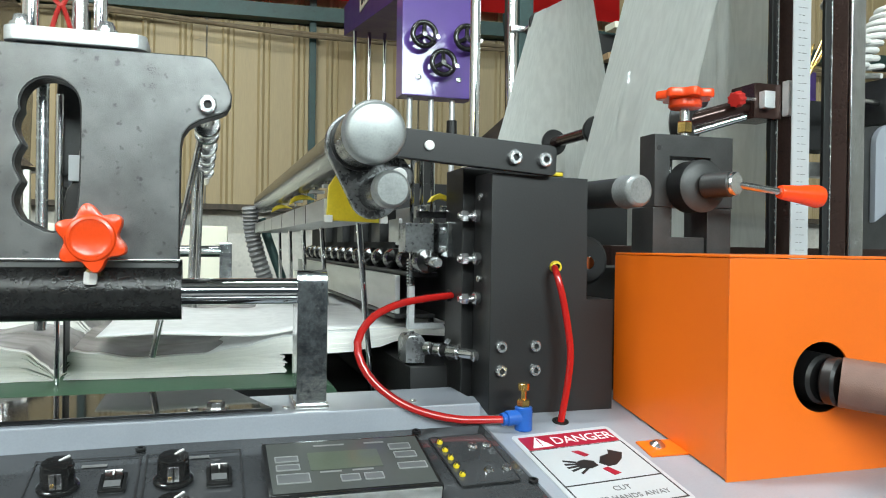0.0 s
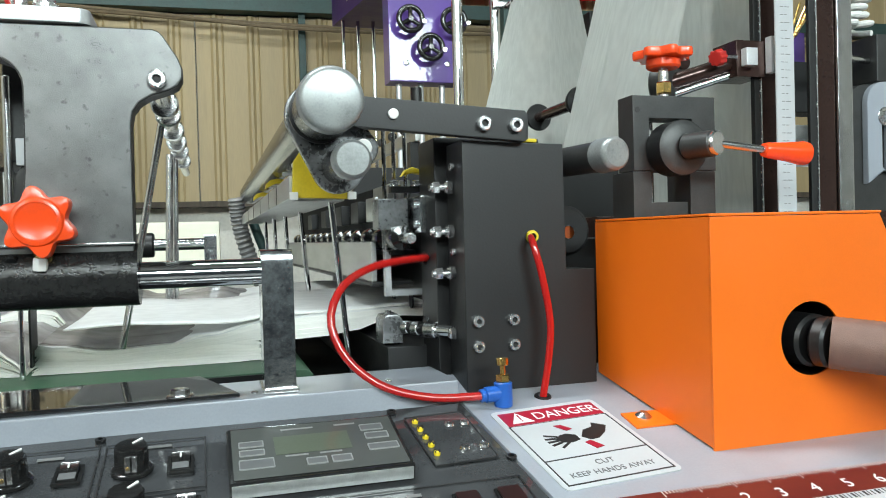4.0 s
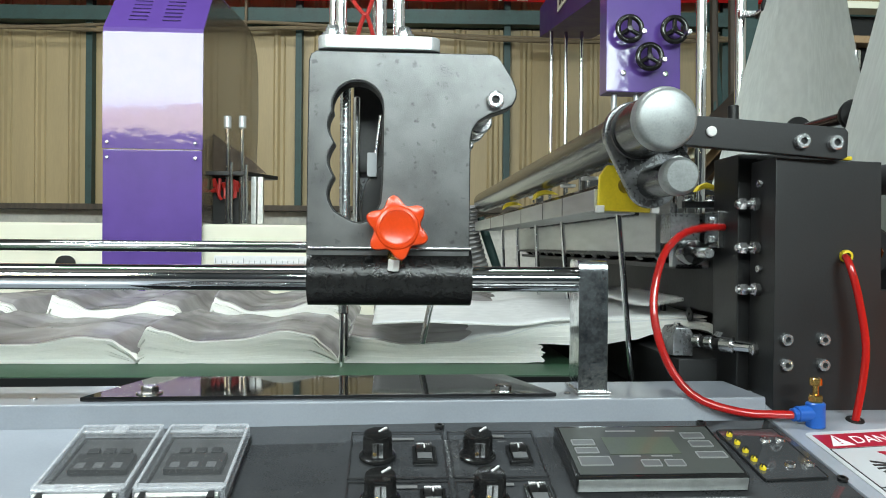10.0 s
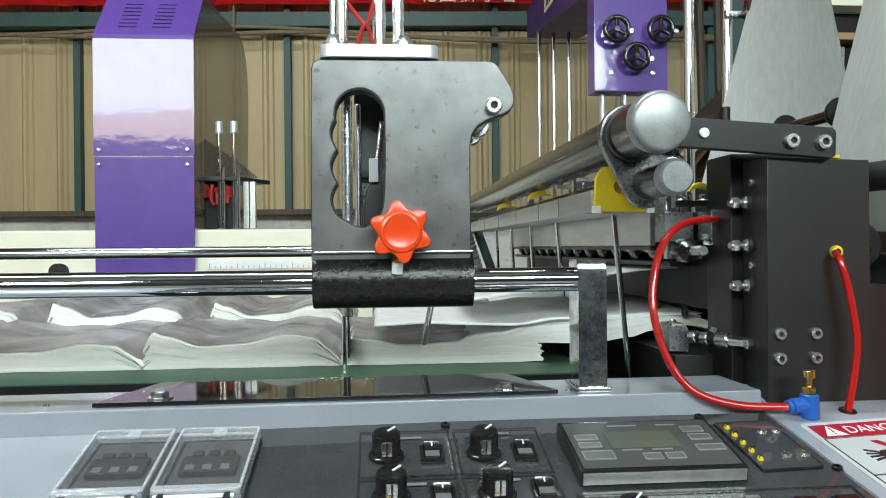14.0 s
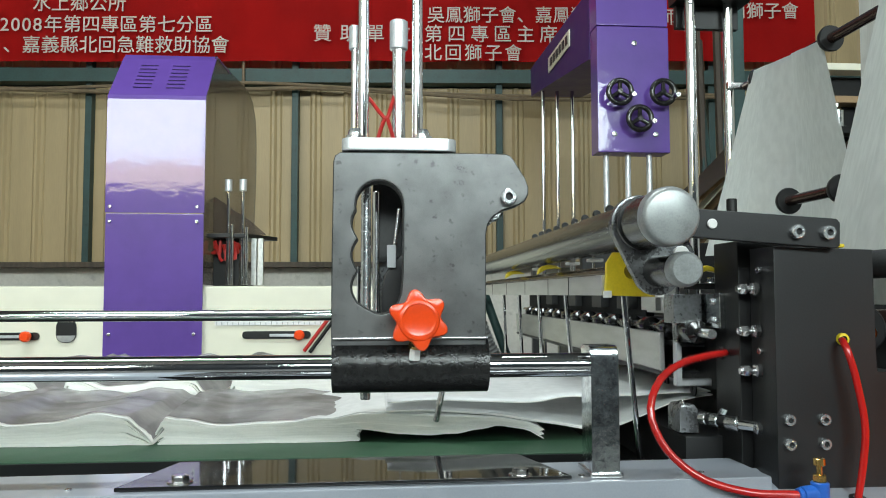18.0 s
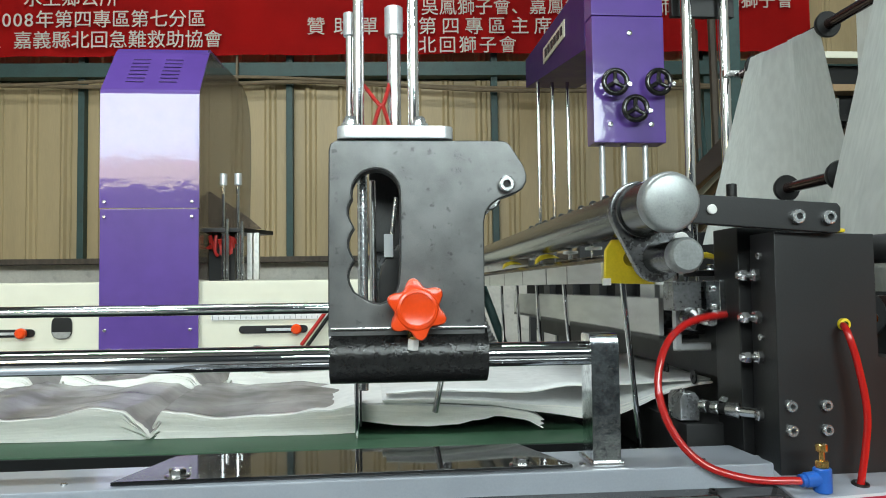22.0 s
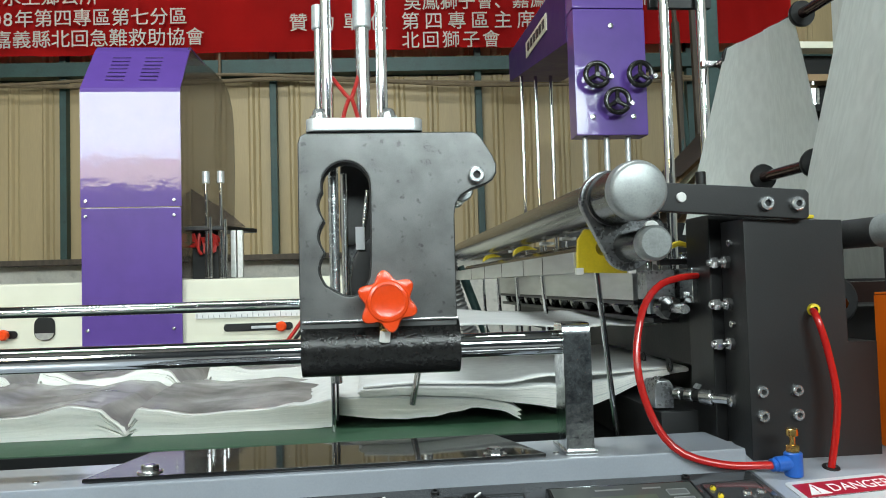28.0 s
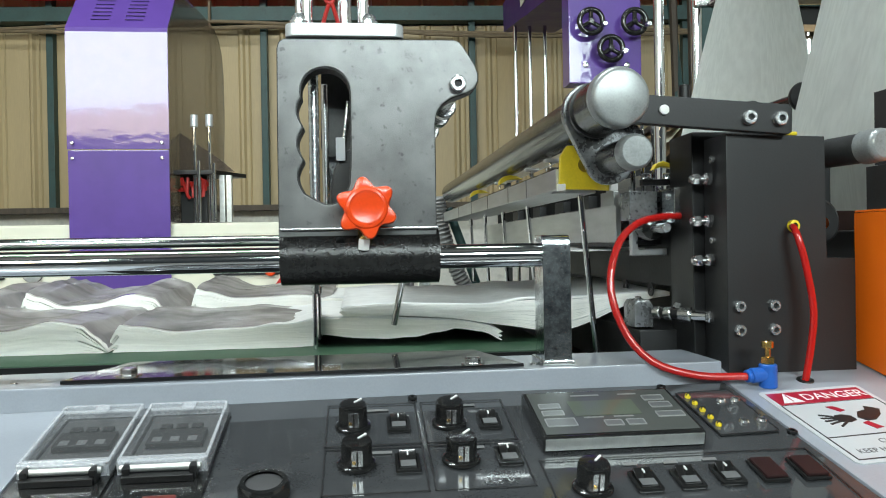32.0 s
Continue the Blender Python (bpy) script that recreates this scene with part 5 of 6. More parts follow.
TAIL = ((-0.1, 1.026, 1.03), (0.0, 1.032, 1.042), (0.06, 1.04, 1.054), (0.12, 1.044, 1.068), (0.157, 1.043, 1.072), (0.196, 1.045, 1.0745), (0.234, 1.05, 1.076), (0.269, 1.059, 1.077), (0.293, 1.066, 1.0775), (0.327, 1.064, 1.075), (0.36, 1.053, 1.067))


def tail_height(x, top):
    for (a, p, q), (b, r, s) in zip(TAIL, TAIL[1:]):
        if x <= b:
            w = max(0, (x - a) / (b - a))
            w = w * w * (3 - 2 * w)
            return (q + (s - q) * w) if top else (p + (r - p) * w)
    return TAIL[-1][1 + top]


tail = thing("film_tail", (0.15, 1.05, 1.05), "white film tails drooping from the sealing jaw on to the stack", "film", "film tails")
for k in range(10):
    t = bmesh.new()
    nu, nv, grid = 44, 10, {}
    x0, x1 = -0.1 + 0.004 * (9 - k), 0.355 - 0.002 * (k * 7 % 4)
    for side in (0, 1):
        for j in range(nv + 1):
            for i in range(nu + 1):
                x, v = x0 + (x1 - x0) * i / nu, j / nv
                low, high = tail_height(x, 0), tail_height(x, 1)
                y = 0.98 + 0.0006 * math.sin(3.7 * k) - 0.012 * max(0, min(1, (x - 0.1) / 0.1)) + 0.3 * v
                z = low + (high - low) * (k + side) / 10 + 0.006 * wave(x * 1.3, y * 1.2, 31) * v + 0.004 * v * (1 - v)
                grid[side, i, j] = t.verts.new((x, y, z))
    for j in range(nv):
        for i in range(nu):
            t.faces.new([grid[1, i, j], grid[1, i + 1, j], grid[1, i + 1, j + 1], grid[1, i, j + 1]])
            t.faces.new([grid[0, i, j + 1], grid[0, i + 1, j + 1], grid[0, i + 1, j], grid[0, i, j]])
    for i in range(nu):
        for j in (0, nv):
            t.faces.new([grid[0, i, j], grid[0, i + 1, j], grid[1, i + 1, j], grid[1, i, j]])
    for j in range(nv):
        for i in (0, nu):
            t.faces.new([grid[0, i, j + 1], grid[0, i, j], grid[1, i, j], grid[1, i, j + 1]])
    part("film_layer", t, FILM_SHEET if k == 9 else PAPER, tail)
tail_far = copy_thing(tail, Matrix.Translation((0.15, 1.372, 1.055)))
BASE[tail_far] = Vector((0.15, 1.372, 1.055))

scrap = thing("film_scrap", (0.2, 0.85, 1.0), "tangle of pale shredded film strands on the bed", "scrap")
rnd = random.Random(5)
for k in range(16):
    x, y = 0.19 + 0.045 * rnd.random(), 0.835 + 0.03 * rnd.random()
    pts = [(x + rnd.uniform(-0.016, 0.016), y + rnd.uniform(-0.012, 0.012), 1.0 + 0.013 * rnd.random() * (q % 2 + 0.3)) for q in range(4)]
    part("strand", sweep(spline(pts, 5), 0.0008, 5), (KEYPAD, LABEL_WHITE, STEEL_DULL)[k % 3], scrap)

# ---------------------------------------------------------------- upper rollers with grey end caps
rol = thing("draw_roller", (0.161, 1.3, 1.26), "large dark plated roller with a grey end cap", "roller")
part("tube", rod((0.165, 0.725, 1.289), (0.165, 2.02, 1.289), 0.0255, 40), DARKROLL, rol)
part("sleeve", rod((0.165, 0.668, 1.289), (0.165, 0.735, 1.289), 0.0275, 40, 0.001), DARKROLL, rol)
part("collar_ring", pipe((0.165, 0.732, 1.289), (0.165, 0.738, 1.289), 0.0295, 0.0256, 40), BLACK, rol)
part("end_cap", lathe([(0, 0.0175), (0.024, 0.0172), (0.0275, 0.015), (0.0292, 0.011), (0.0296, 0)], (0.165, 0.671, 1.289), (0.165, 0.6, 1.289), 48), CAP, rol, "scuffed pale grey plastic cap")
rol2 = thing("pinch_roller", (0.184, 1.3, 1.22), "small dark roller with a grey end cap", "roller")
part("tube", rod((0.184, 0.68, 1.238), (0.184, 0.78, 1.238), 0.0168, 32), DARKROLL, rol2)
part("end_cap", lathe([(0, 0.0155), (0.0145, 0.0152), (0.0168, 0.0125), (0.0178, 0.009), (0.018, 0)], (0.184, 0.682, 1.238), (0.184, 0.6, 1.238), 40), CAP, rol2, "scuffed pale grey plastic cap")
part("shaft", rod((0.176, 0.78, 1.24), (0.176, 2.0, 1.24), 0.009, 24), MAROON, rol2, "dark polished shaft")
yoke = []
for cx, cz, r, a0, a1 in ((0.165, 1.289, 0.032, 200, 45), (0.2085, 1.257, 0.0165, 45, -35), (0.184, 1.238, 0.026, -35, -160)):
    yoke += [(cx + r * math.cos(radians(a)), cz + r * math.sin(radians(a))) for a in np.linspace(a0, a1, 14)]
yk = thing("roller_yoke", (0.17, 0.745, 1.21), "worn steel teardrop plate linking two rollers", "bracket")
part("plate", prism(yoke, front(0.748), 0.012, bev=0.002), YOKE, yk)
part("pin", rod((0.2085, 0.741, 1.257), (0.2085, 0.748, 1.257), 0.0085, 24), WHITE_PLASTIC, yk, "white plastic pin")
for k, y in enumerate((0.93, 1.05, 1.19, 1.3, 1.52)):
    white = k in (0, 1, 3)
    f = thing("film_guide", (0.172, y, 1.236), "white guide foot with a red-tipped stem on the roller shaft" if white else "small yellow curved guide leaf on the roller shaft", "guide", "film guides")
    if white:
        part("foot", box(0.158, 0.178, y, y + 0.014, 1.256, 1.2605, 0.0014), WHITE_PLASTIC, f)
        part("stem", rod((0.166, y + 0.007, 1.248), (0.166, y + 0.007, 1.272), 0.0018, 8), STEEL, f)
        part("red_tip", box(0.16, 0.173, y + 0.003, y + 0.011, 1.27, 1.274, 0.001), RED_PLASTIC, f)
    else:
        part("leaf", prism([(0.144, 1.246), (0.146, 1.2545), (0.152, 1.26), (0.162, 1.2625), (0.174, 1.2605), (0.184, 1.255), (0.172, 1.2555), (0.16, 1.2545), (0.152, 1.251)], front(y), 0.014, bev=0.001), YELLOW, f)

beam = thing("flat_beam", (0.143, 1.4, 1.212), "flat grey steel bar below the rollers with hanging rods", "beam")
part("bar", box(0.143, 0.153, 0.822, 2.02, 1.212, 1.236, 0.0008), STEEL_DULL, beam)
for y in (0.98, 1.11, 1.3, 1.5, 1.7):
    part("splice", box(0.1425, 0.143, y, y + 0.002, 1.212, 1.236, 0), BLACK, beam)
yb = part("yellow_bracket", prism([(0.145, 1.212), (0.209, 1.21), (0.209, 1.216), (0.2, 1.222), (0.192, 1.23), (0.188, 1.262), (0.155, 1.262), (0.147, 1.25)], front(0.812), 0.008, bev=0.0008), YELLOW, beam, "yellow painted bracket")
for x in (0.1445, 0.206):
    part("spacer", box(x - 0.003, x + 0.006, 0.806, 0.812, 1.2095, 1.2175, 0.0008), WHITE_PLASTIC, yb)
part("end_plate", box(0.153, 0.21, 0.822, 0.83, 1.212, 1.236, 0.0008), STEEL_DULL, beam)
for x0, x1, y, z0 in ((0.203, 0.222, 0.929, 1.0), (0.2, 0.213, 1.234, 1.05), (0.195, 0.202, 1.432, 1.06), (0.19, 0.196, 1.62, 1.06), (0.185, 0.19, 1.8, 1.06)):
    part("hanging_rod", rod((x0, y, 1.215), (x1, y, z0), 0.0038, 14), CHROME, beam)
part("tie_bar", box(0.153, 0.215, 0.9, 2.0, 1.2125, 1.218, 0.0008), STEEL_DULL, beam)

hs = thing("ribbed_hose", (0.15, 2.05, 1.1), "grey ribbed air hose hanging from the roller's far end", "hose")
pts = spline([(0.13, 2.04, 1.28), (0.14, 2.05, 1.2), (0.17, 2.05, 1.1), (0.21, 2.05, 1.02)], 16)
part("tube", sweep(pts, 0.02, 14, radii=[0.022 if k % 2 else 0.018 for k in range(len(pts))]), GREY_HOSE, hs)
part("stay", rod((0.16, 2.06, 1.25), (0.25, 2.06, 1.0), 0.012, 14), GREEN_STEEL, hs)

# ---------------------------------------------------------------- side pillar, arm and screws
pil = thing("side_pillar", (0.37, 0.78, 0.99), "black steel side pillar of the sealing head", "pillar")
part("plate", prism([(0.309, 0.995), (0.457, 0.998), (0.457, 1.128), (0.424, 1.129), (0.423, 1.262), (0.31, 1.265)], front(0.74), 0.055, bev=0.0015), BLACK_PLATE, pil)
part("rear_column", box(0.296, 0.42, 0.796, 0.86, 0.99, 1.275, 0.002), BLACK, pil)
arm = part("arm", prism([(0.185, 1.276), (0.19, 1.306), (0.375, 1.2945), (0.379, 1.29), (0.378, 1.265), (0.374, 1.2625)], front(0.727), 0.013, bev=0.0012), BLACK_PLATE, pil, "dark flat steel arm")
socket_screw("arm_screw", (0.329, 0.727, 1.28), (0, -1, 0), 0.0075, 0.007, arm)
socket_screw("arm_screw", (0.3635, 0.727, 1.279), (0, -1, 0), 0.0075, 0.007, arm)
part("arm_pin", rod((0.2355, 0.727, 1.288), (0.2355, 0.7235, 1.288), 0.0052, 18), WHITE_PLASTIC, arm)
part("peg", rod((0.262, 0.735, 1.3), (0.262, 0.735, 1.316), 0.0055, 14), BLACK, arm)
for x, z in ((0.3222, 1.0785), (0.3615, 1.0785), (0.3222, 1.0525), (0.3615, 1.0525)):
    socket_screw("cap_screw", (x, 0.74, z), (0, -1, 0), 0.0061, 0.0055, pil)
for z, y in ((1.219, 0.776), (1.172, 0.774), (1.128, 0.772)):
    b = part("hex_bolt", hex_bolt((0.3085, y, z), (-1, 0, 0), 0.0078, 0.007, False), STEEL, pil)
    part("stud", rod((0.303, y, z), (0.284, y, z), 0.0038, 12), STEEL, b)
    part("nut", hex_bolt((0.2945, y, z), (-1, 0, 0), 0.0066, 0.0075, False), STEEL, b)
for z in (1.24, 1.15):
    part("small_screw", cap_screw((0.3085, 0.768, z), (-1, 0, 0), 0.004, 0.004), STEEL, pil)
part("yellow_tag", box(0.385, 0.398, 0.75, 0.77, 1.2645, 1.269, 0.002), YELLOW, pil)

# push-in air fitting in the pillar and its hose down to the deck
af = thing("air_hose", (0.38, 0.72, 1.0), "red air hose from the pillar down into the deck", "hose", "red air hoses")
part("socket", lathe([(0.0035, 0.005), (0.006, 0.0047), (0.0066, 0.003), (0.0066, 0)], (0.3845, 0.74, 1.1645), (0.3845, 0.6, 1.1645), 24), YELLOW, af)
part("hose", sweep(spline([(0.3845, 0.742, 1.164), (0.3795, 0.729, 1.162), (0.3805, 0.722, 1.15), (0.3865, 0.719, 1.122), (0.393, 0.717, 1.076), (0.39, 0.717, 1.038), (0.3825, 0.717, 0.998)]), 0.0038, 14), RED_HOSE, af)
part("grommet", lathe([(0.005, 0.0015), (0.0085, 0.0012), (0.009, 0)], on_deck(0.3825, 0.717).translation, on_deck(0.3825, 0.717) @ Vector((0, 0, 1)), 20), BLACK, af)

# elbow with brass regulator
bf = thing("air_regulator", on_deck(0.335, 0.706).translation, "blue push-in elbow with a brass flow regulator", "valve")
part("elbow", rod((0.335, 0.706, 0.996), (0.335, 0.706, 1.021), 0.0092, 24), BLUE, bf)
part("inlet", rod((0.335, 0.706, 1.0105), (0.315, 0.7045, 1.0095), 0.0078, 24), BLUE, bf)
part("collet", rod((0.315, 0.7045, 1.0095), (0.31, 0.704, 1.009), 0.0066, 24), BLUE, bf)
part("brass_nut", rod((0.335, 0.706, 1.021), (0.335, 0.706, 1.0285), 0.0072, 6), BRASS, bf)
part("brass_stem", rod((0.335, 0.706, 1.0285), (0.335, 0.706, 1.0375), 0.003, 14), BRASS, bf)
part("brass_knob", rod((0.335, 0.706, 1.0375), (0.335, 0.706, 1.045), 0.0062, 18), BRASS, bf)

# lower actuator beside the pillar
act = thing("clamp_actuator", (0.27, 0.9, 1.03), "grey steel clamp block with a chrome fitting", "actuator")
part("block", prism([(0.247, 1.046), (0.271, 1.045), (0.271, 1.072), (0.266, 1.079), (0.251, 1.078), (0.247, 1.072)], front(0.855), 0.04, bev=0.002), YOKE, act)
part("top_pin", rod((0.257, 0.87, 1.078), (0.257, 0.87, 1.0825), 0.004, 12), STEEL, act)
for a, c, r, m in ((0.271, 0.276, 0.0078, STEEL), (0.276, 0.279, 0.006, BLACK), (0.279, 0.284, 0.0082, STEEL), (0.284, 0.289, 0.006, BLACK), (0.289, 0.297, 0.0092, STEEL), (0.297, 0.309, 0.0062, CHROME)):
    part("fitting", rod((a, 0.85 - 1.9 * (a - 0.271), 1.064), (c, 0.85 - 1.9 * (c - 0.271), 1.0645), r, 18), m, act)
part("nut", hex_bolt((0.3085, 0.775, 1.0635), (-1, 0, 0), 0.0066, 0.007, False), STEEL, act)
part("shoulder", prism([(0.292, 1.07), (0.318, 1.07), (0.308, 1.084), (0.302, 1.084)], front(0.83), 0.02, bev=0.002), GALV, act)
part("base", box(0.25, 0.36, 0.845, 1.6, 0.985, 1.043, 0.002), DARKVOID, act)

# ---------------------------------------------------------------- orange guard box
gb = thing("orange_guard", (0.6, 0.67, 0.97), "orange enamelled guard box bolted to the deck", "guard box")
OM = Matrix.Translation((0.487, 0.579, 0)) @ Matrix.Rotation(radians(0.5), 4, "Z")
skin = prism([(0.0, 0.966), (0.296, 0.966), (0.193, 1.178), (0.0, 1.178)], OM @ front(0.0), 0.0025, [circle(0.1095, 1.0625, 0.0345, 36)], 0.0008)
part("front", skin, ORANGE, gb)
part("left_side", prism([(0.0, 0.97), (0.178, 1.012), (0.178, 1.178), (0.0, 1.178)], Matrix.Translation((0.487, 0.579, 0)) @ Matrix.Rotation(radians(6.0), 4, "Z") @ Matrix(((0, 0, 1, 0.0005), (1, 0, 0, 0.0026), (0, 1, 0, 0), (0, 0, 0, 1))), 0.0025, bev=0.0006), ORANGE, gb)
part("top", prism([(-0.0, 0.0), (0.193, 0.0), (0.193, 0.178), (-0.0185, 0.178)], Matrix.Translation((0.487, 0.579, 1.1785)), 0.0025, bev=0.0008), ORANGE, gb)
part("back", box(0.47, 0.69, 0.756, 0.758, 1.02, 1.178, 0), ORANGE, gb)
part("foot_tab", deck_box(0.44, 0.487, 0.632, 0.662, 0.0, 0.0022, 0.0008), ORANGE, gb)
m = on_deck(0.4585, 0.651, 0.0022)
part("tab_screw", lathe([(0, 0.005), (0.004, 0.0045), (0.0068, 0.002), (0.008, 0.001), (0.008, 0)], m.translation, m @ Vector((0, 0, 1)), 20), STEEL, gb)
part("hole_liner", pipe((0.5965, 0.582, 1.0625), (0.5965, 0.66, 1.0625), 0.0362, 0.0346, 32), BLACK, gb)
part("hole_back", rod((0.5965, 0.661, 1.0625), (0.5965, 0.664, 1.0625), 0.0362, 32), BLACK, gb)
sh = thing("feed_shaft", (0.65, 0.5, 1.03), "brown ribbed grip on a shaft through the guard", "shaft")
part("collar", rod((0.594, 0.66, 1.062), (0.6, 0.578, 1.06), 0.025, 32), BLACK, sh)
part("boss", rod((0.6, 0.578, 1.06), (0.606, 0.565, 1.0595), 0.0235, 32), BLACK, sh)
n = 46
prof = [(0, 0)] + [(0.0243 if k % 2 else 0.0239, 0.003 * k) for k in range(n)] + [(0, 0.003 * n)]
part("grip", lathe(prof, (0.606, 0.567, 1.0595), (0.72, 0.45, 1.045), 36), TAN_HANDLE, sh)
part("end_cap", rod((0.7035, 0.467, 1.047), (0.716, 0.4545, 1.0455), 0.024, 32), SILVER, sh)

# ---------------------------------------------------------------- bearing block with lever and knobs behind the guard
bk = thing("bearing_block", (0.57, 0.79, 1.15), "dark grey square bearing block with a slot", "bearing block")
part("upper", prism([(0.525, 1.236), (0.634, 1.236), (0.634, 1.322), (0.525, 1.322)], front(0.768), 0.034, [[(0.546, 1.242), (0.602, 1.242), (0.602, 1.296), (0.546, 1.296)]], 0.0012), KNURL, bk)
part("left_leg", box(0.525, 0.549, 0.77, 0.818, 1.15, 1.2355, 0.001), KNURL, bk)
part("right_leg", box(0.6, 0.634, 0.77, 0.818, 1.15, 1.2355, 0.001), KNURL, bk)
part("cross_bar", box(0.549, 0.6, 0.775, 0.81, 1.18, 1.2, 0.001), KNURL, bk)
for x in (0.556, 0.566):
    part("inner_bolt", rod((x, 0.8, 1.2), (x, 0.8, 1.296), 0.0035, 10), STEEL, bk)
part("dowel_hole", rod((0.531, 0.7675, 1.3055), (0.531, 0.769, 1.3055), 0.0035, 14), PANEL_LINE, bk)
lv = thing("clamp_lever", (0.6, 0.73, 1.24), "clamping lever with an orange-red grip on a steel hub", "lever")
part("flange", lathe([(0, 0.03), (0.024, 0.03), (0.0305, 0.026), (0.0305, 0)], (0.571, 0.765, 1.2595), (0.571, 0.6, 1.2595), 40), KNURL, lv)
part("flange_rim", pipe((0.571, 0.739, 1.2595), (0.571, 0.766, 1.2595), 0.031, 0.029, 40), BLACK, lv, "black rim of the flange")
part("hub", rod((0.571, 0.736, 1.2595), (0.586, 0.705, 1.26), 0.0145, 30), KNURL, lv)
part("hub_cap", rod((0.586, 0.7055, 1.26), (0.588, 0.7, 1.26), 0.0135, 30), STEEL, lv)
part("stem", rod((0.592, 0.706, 1.2595), (0.652, 0.704, 1.253), 0.0042, 16), STEEL, lv)
part("grip", lathe([(0, 0), (0.0075, 0), (0.0085, 0.004), (0.0105, 0.028), (0.0135, 0.05), (0.0125, 0.056), (0.008, 0.0595), (0, 0.06)], (0.649, 0.704, 1.253), (0.712, 0.703, 1.2485), 28), RED_PLASTIC, lv, "orange-red tapered plastic grip")
kn = thing("adjusting_knob", (0.58, 0.79, 1.32), "red lobed adjusting knob on a brass stem", "knob")
lob = [((0.031 + 0.0042 * math.cos(7 * a)) * math.cos(a), (0.031 + 0.0042 * math.cos(7 * a)) * math.sin(a)) for a in (2 * math.pi * k / 84 for k in range(84))]
part("wheel", prism(lob, Matrix.Translation((0.58, 0.79, 1.369)), 0.011, bev=0.003), RED_PLASTIC, kn)
part("hub", rod((0.58, 0.79, 1.358), (0.58, 0.79, 1.37), 0.02, 28), RED_PLASTIC, kn)
part("stem", rod((0.58, 0.79, 1.322), (0.58, 0.79, 1.36), 0.006, 14), STEEL, kn)
part("nut", rod((0.58, 0.79, 1.328), (0.58, 0.79, 1.342), 0.0095, 6), BRASS, kn)
cp = thing("side_roller_end", (0.46, 0.75, 1.23), "short grey capped roller end beside the pillar", "roller")
part("tube", rod((0.444, 0.81, 1.247), (0.464, 0.725, 1.248), 0.0165, 28), KNURL, cp)
part("cap", lathe([(0, 0.0275), (0.014, 0.027), (0.0172, 0.024), (0.018, 0.02), (0.0185, 0)], (0.462, 0.727, 1.248), (0.4765, 0.62, 1.249), 36), CAP, cp)
dr = thing("dancer_bar", (0.7, 0.85, 1.34), "dark bar with a disc, a red screw and a silver clamp", "bar")
part("disc", rod((0.617, 0.862, 1.352), (0.629, 0.843, 1.352), 0.029, 32), KNURL, dr)
part("bar", rod((0.622, 0.853, 1.353), (0.712, 0.828, 1.38), 0.0105, 24), MAROON, dr)
part("under_bar", rod((0.632, 0.85, 1.34), (0.712, 0.828, 1.3655), 0.005, 14), CHROME, dr)
part("screw_knob", prism([((0.0095 + 0.0009 * math.cos(9 * a)) * math.cos(a), (0.0095 + 0.0009 * math.cos(9 * a)) * math.sin(a)) for a in (2 * math.pi * k / 56 for k in range(56))], Matrix.Translation((0.668, 0.812, 1.379)) @ Matrix.Rotation(radians(75), 4, "Y") @ Matrix.Rotation(radians(-18), 4, "X"), 0.014, bev=0.0015), CABLE_RED, dr)
part("screw_stem", rod((0.68, 0.812, 1.382), (0.7, 0.812, 1.382), 0.0028, 10), STEEL, dr)
# The clamp's brownish reflection is given as its maroon colour.
part("clamp", box(0.7, 0.742, 0.812, 0.86, 1.358, 1.404, 0.0012), MAROON, dr)
part("clamp_block", box(0.706, 0.7225, 0.8, 0.8115, 1.37, 1.392, 0.001), SILVER, dr)
part("clamp_plate", box(0.7425, 0.7505, 0.8, 0.8115, 1.362, 1.408, 0.001), SILVER, dr)

sc = thing("white_scale", (0.753, 0.79, 0.97), "white upright measuring strip with black marks", "ruler")
part("strip", box(0.74, 0.767, 0.789, 0.791, 0.99, 1.7, 0), LABEL_WHITE, sc, smooth=False)
tk = bmesh.new()
for k in range(72):
    z = 1.0 + 0.0098 * k
    box(0.7475, 0.7515, 0.7886, 0.789, z, z + 0.0007, 0, tk)
    box(0.7535, 0.757 + 0.004 * (k % 2), 0.7886, 0.789, z, z + 0.0007, 0, tk)
part("tick_marks", tk, PANEL_TEXT, sc, smooth=False)
upst = thing("frame_uprights", (0.82, 0.83, 0.97), "chromed and dark uprights of the feed frame, maroon reflections as colour", "frame")
part("post_chrome", box(0.8645, 0.889, 0.82, 0.83, 0.98, 1.9, 0.002), STEEL, upst)
part("post_edge", box(0.7408, 0.7425, 0.8185, 0.8215, 0.98, 1.9, 0.0004), SCREW, upst, "thin bright metal edge")
part("post_edge", box(0.8272, 0.8284, 0.8165, 0.8225, 0.98, 1.9, 0.0003), SCREW, upst, "thin bright metal edge")
part("purple_plate", box(1.05, 1.11, 1.15, 1.16, 1.4, 1.52, 0.001), PURPLE, upst)
# Maroon on post_dark and post_brown puts the mirrored chrome's reflection into the colour.
part("post_dark", box(0.741, 0.7705, 0.822, 0.83, 0.98, 1.9, 0.0015), MAROON, upst)
part("post_slim", box(0.7325, 0.7405, 0.82, 0.828, 0.98, 1.9, 0.001), BLACK, upst)
part("post_mid", box(0.817, 0.827, 0.818, 0.824, 0.98, 1.9, 0.001), BLACK_PLATE, upst)
part("post_brown", box(0.8278, 0.863, 0.824, 0.832, 0.98, 1.9, 0.0015), MAROON, upst)
part("cross_beam", box(0.6, 1.4, 1.0, 1.04, 1.14, 1.19, 0.002), MAROON, upst)
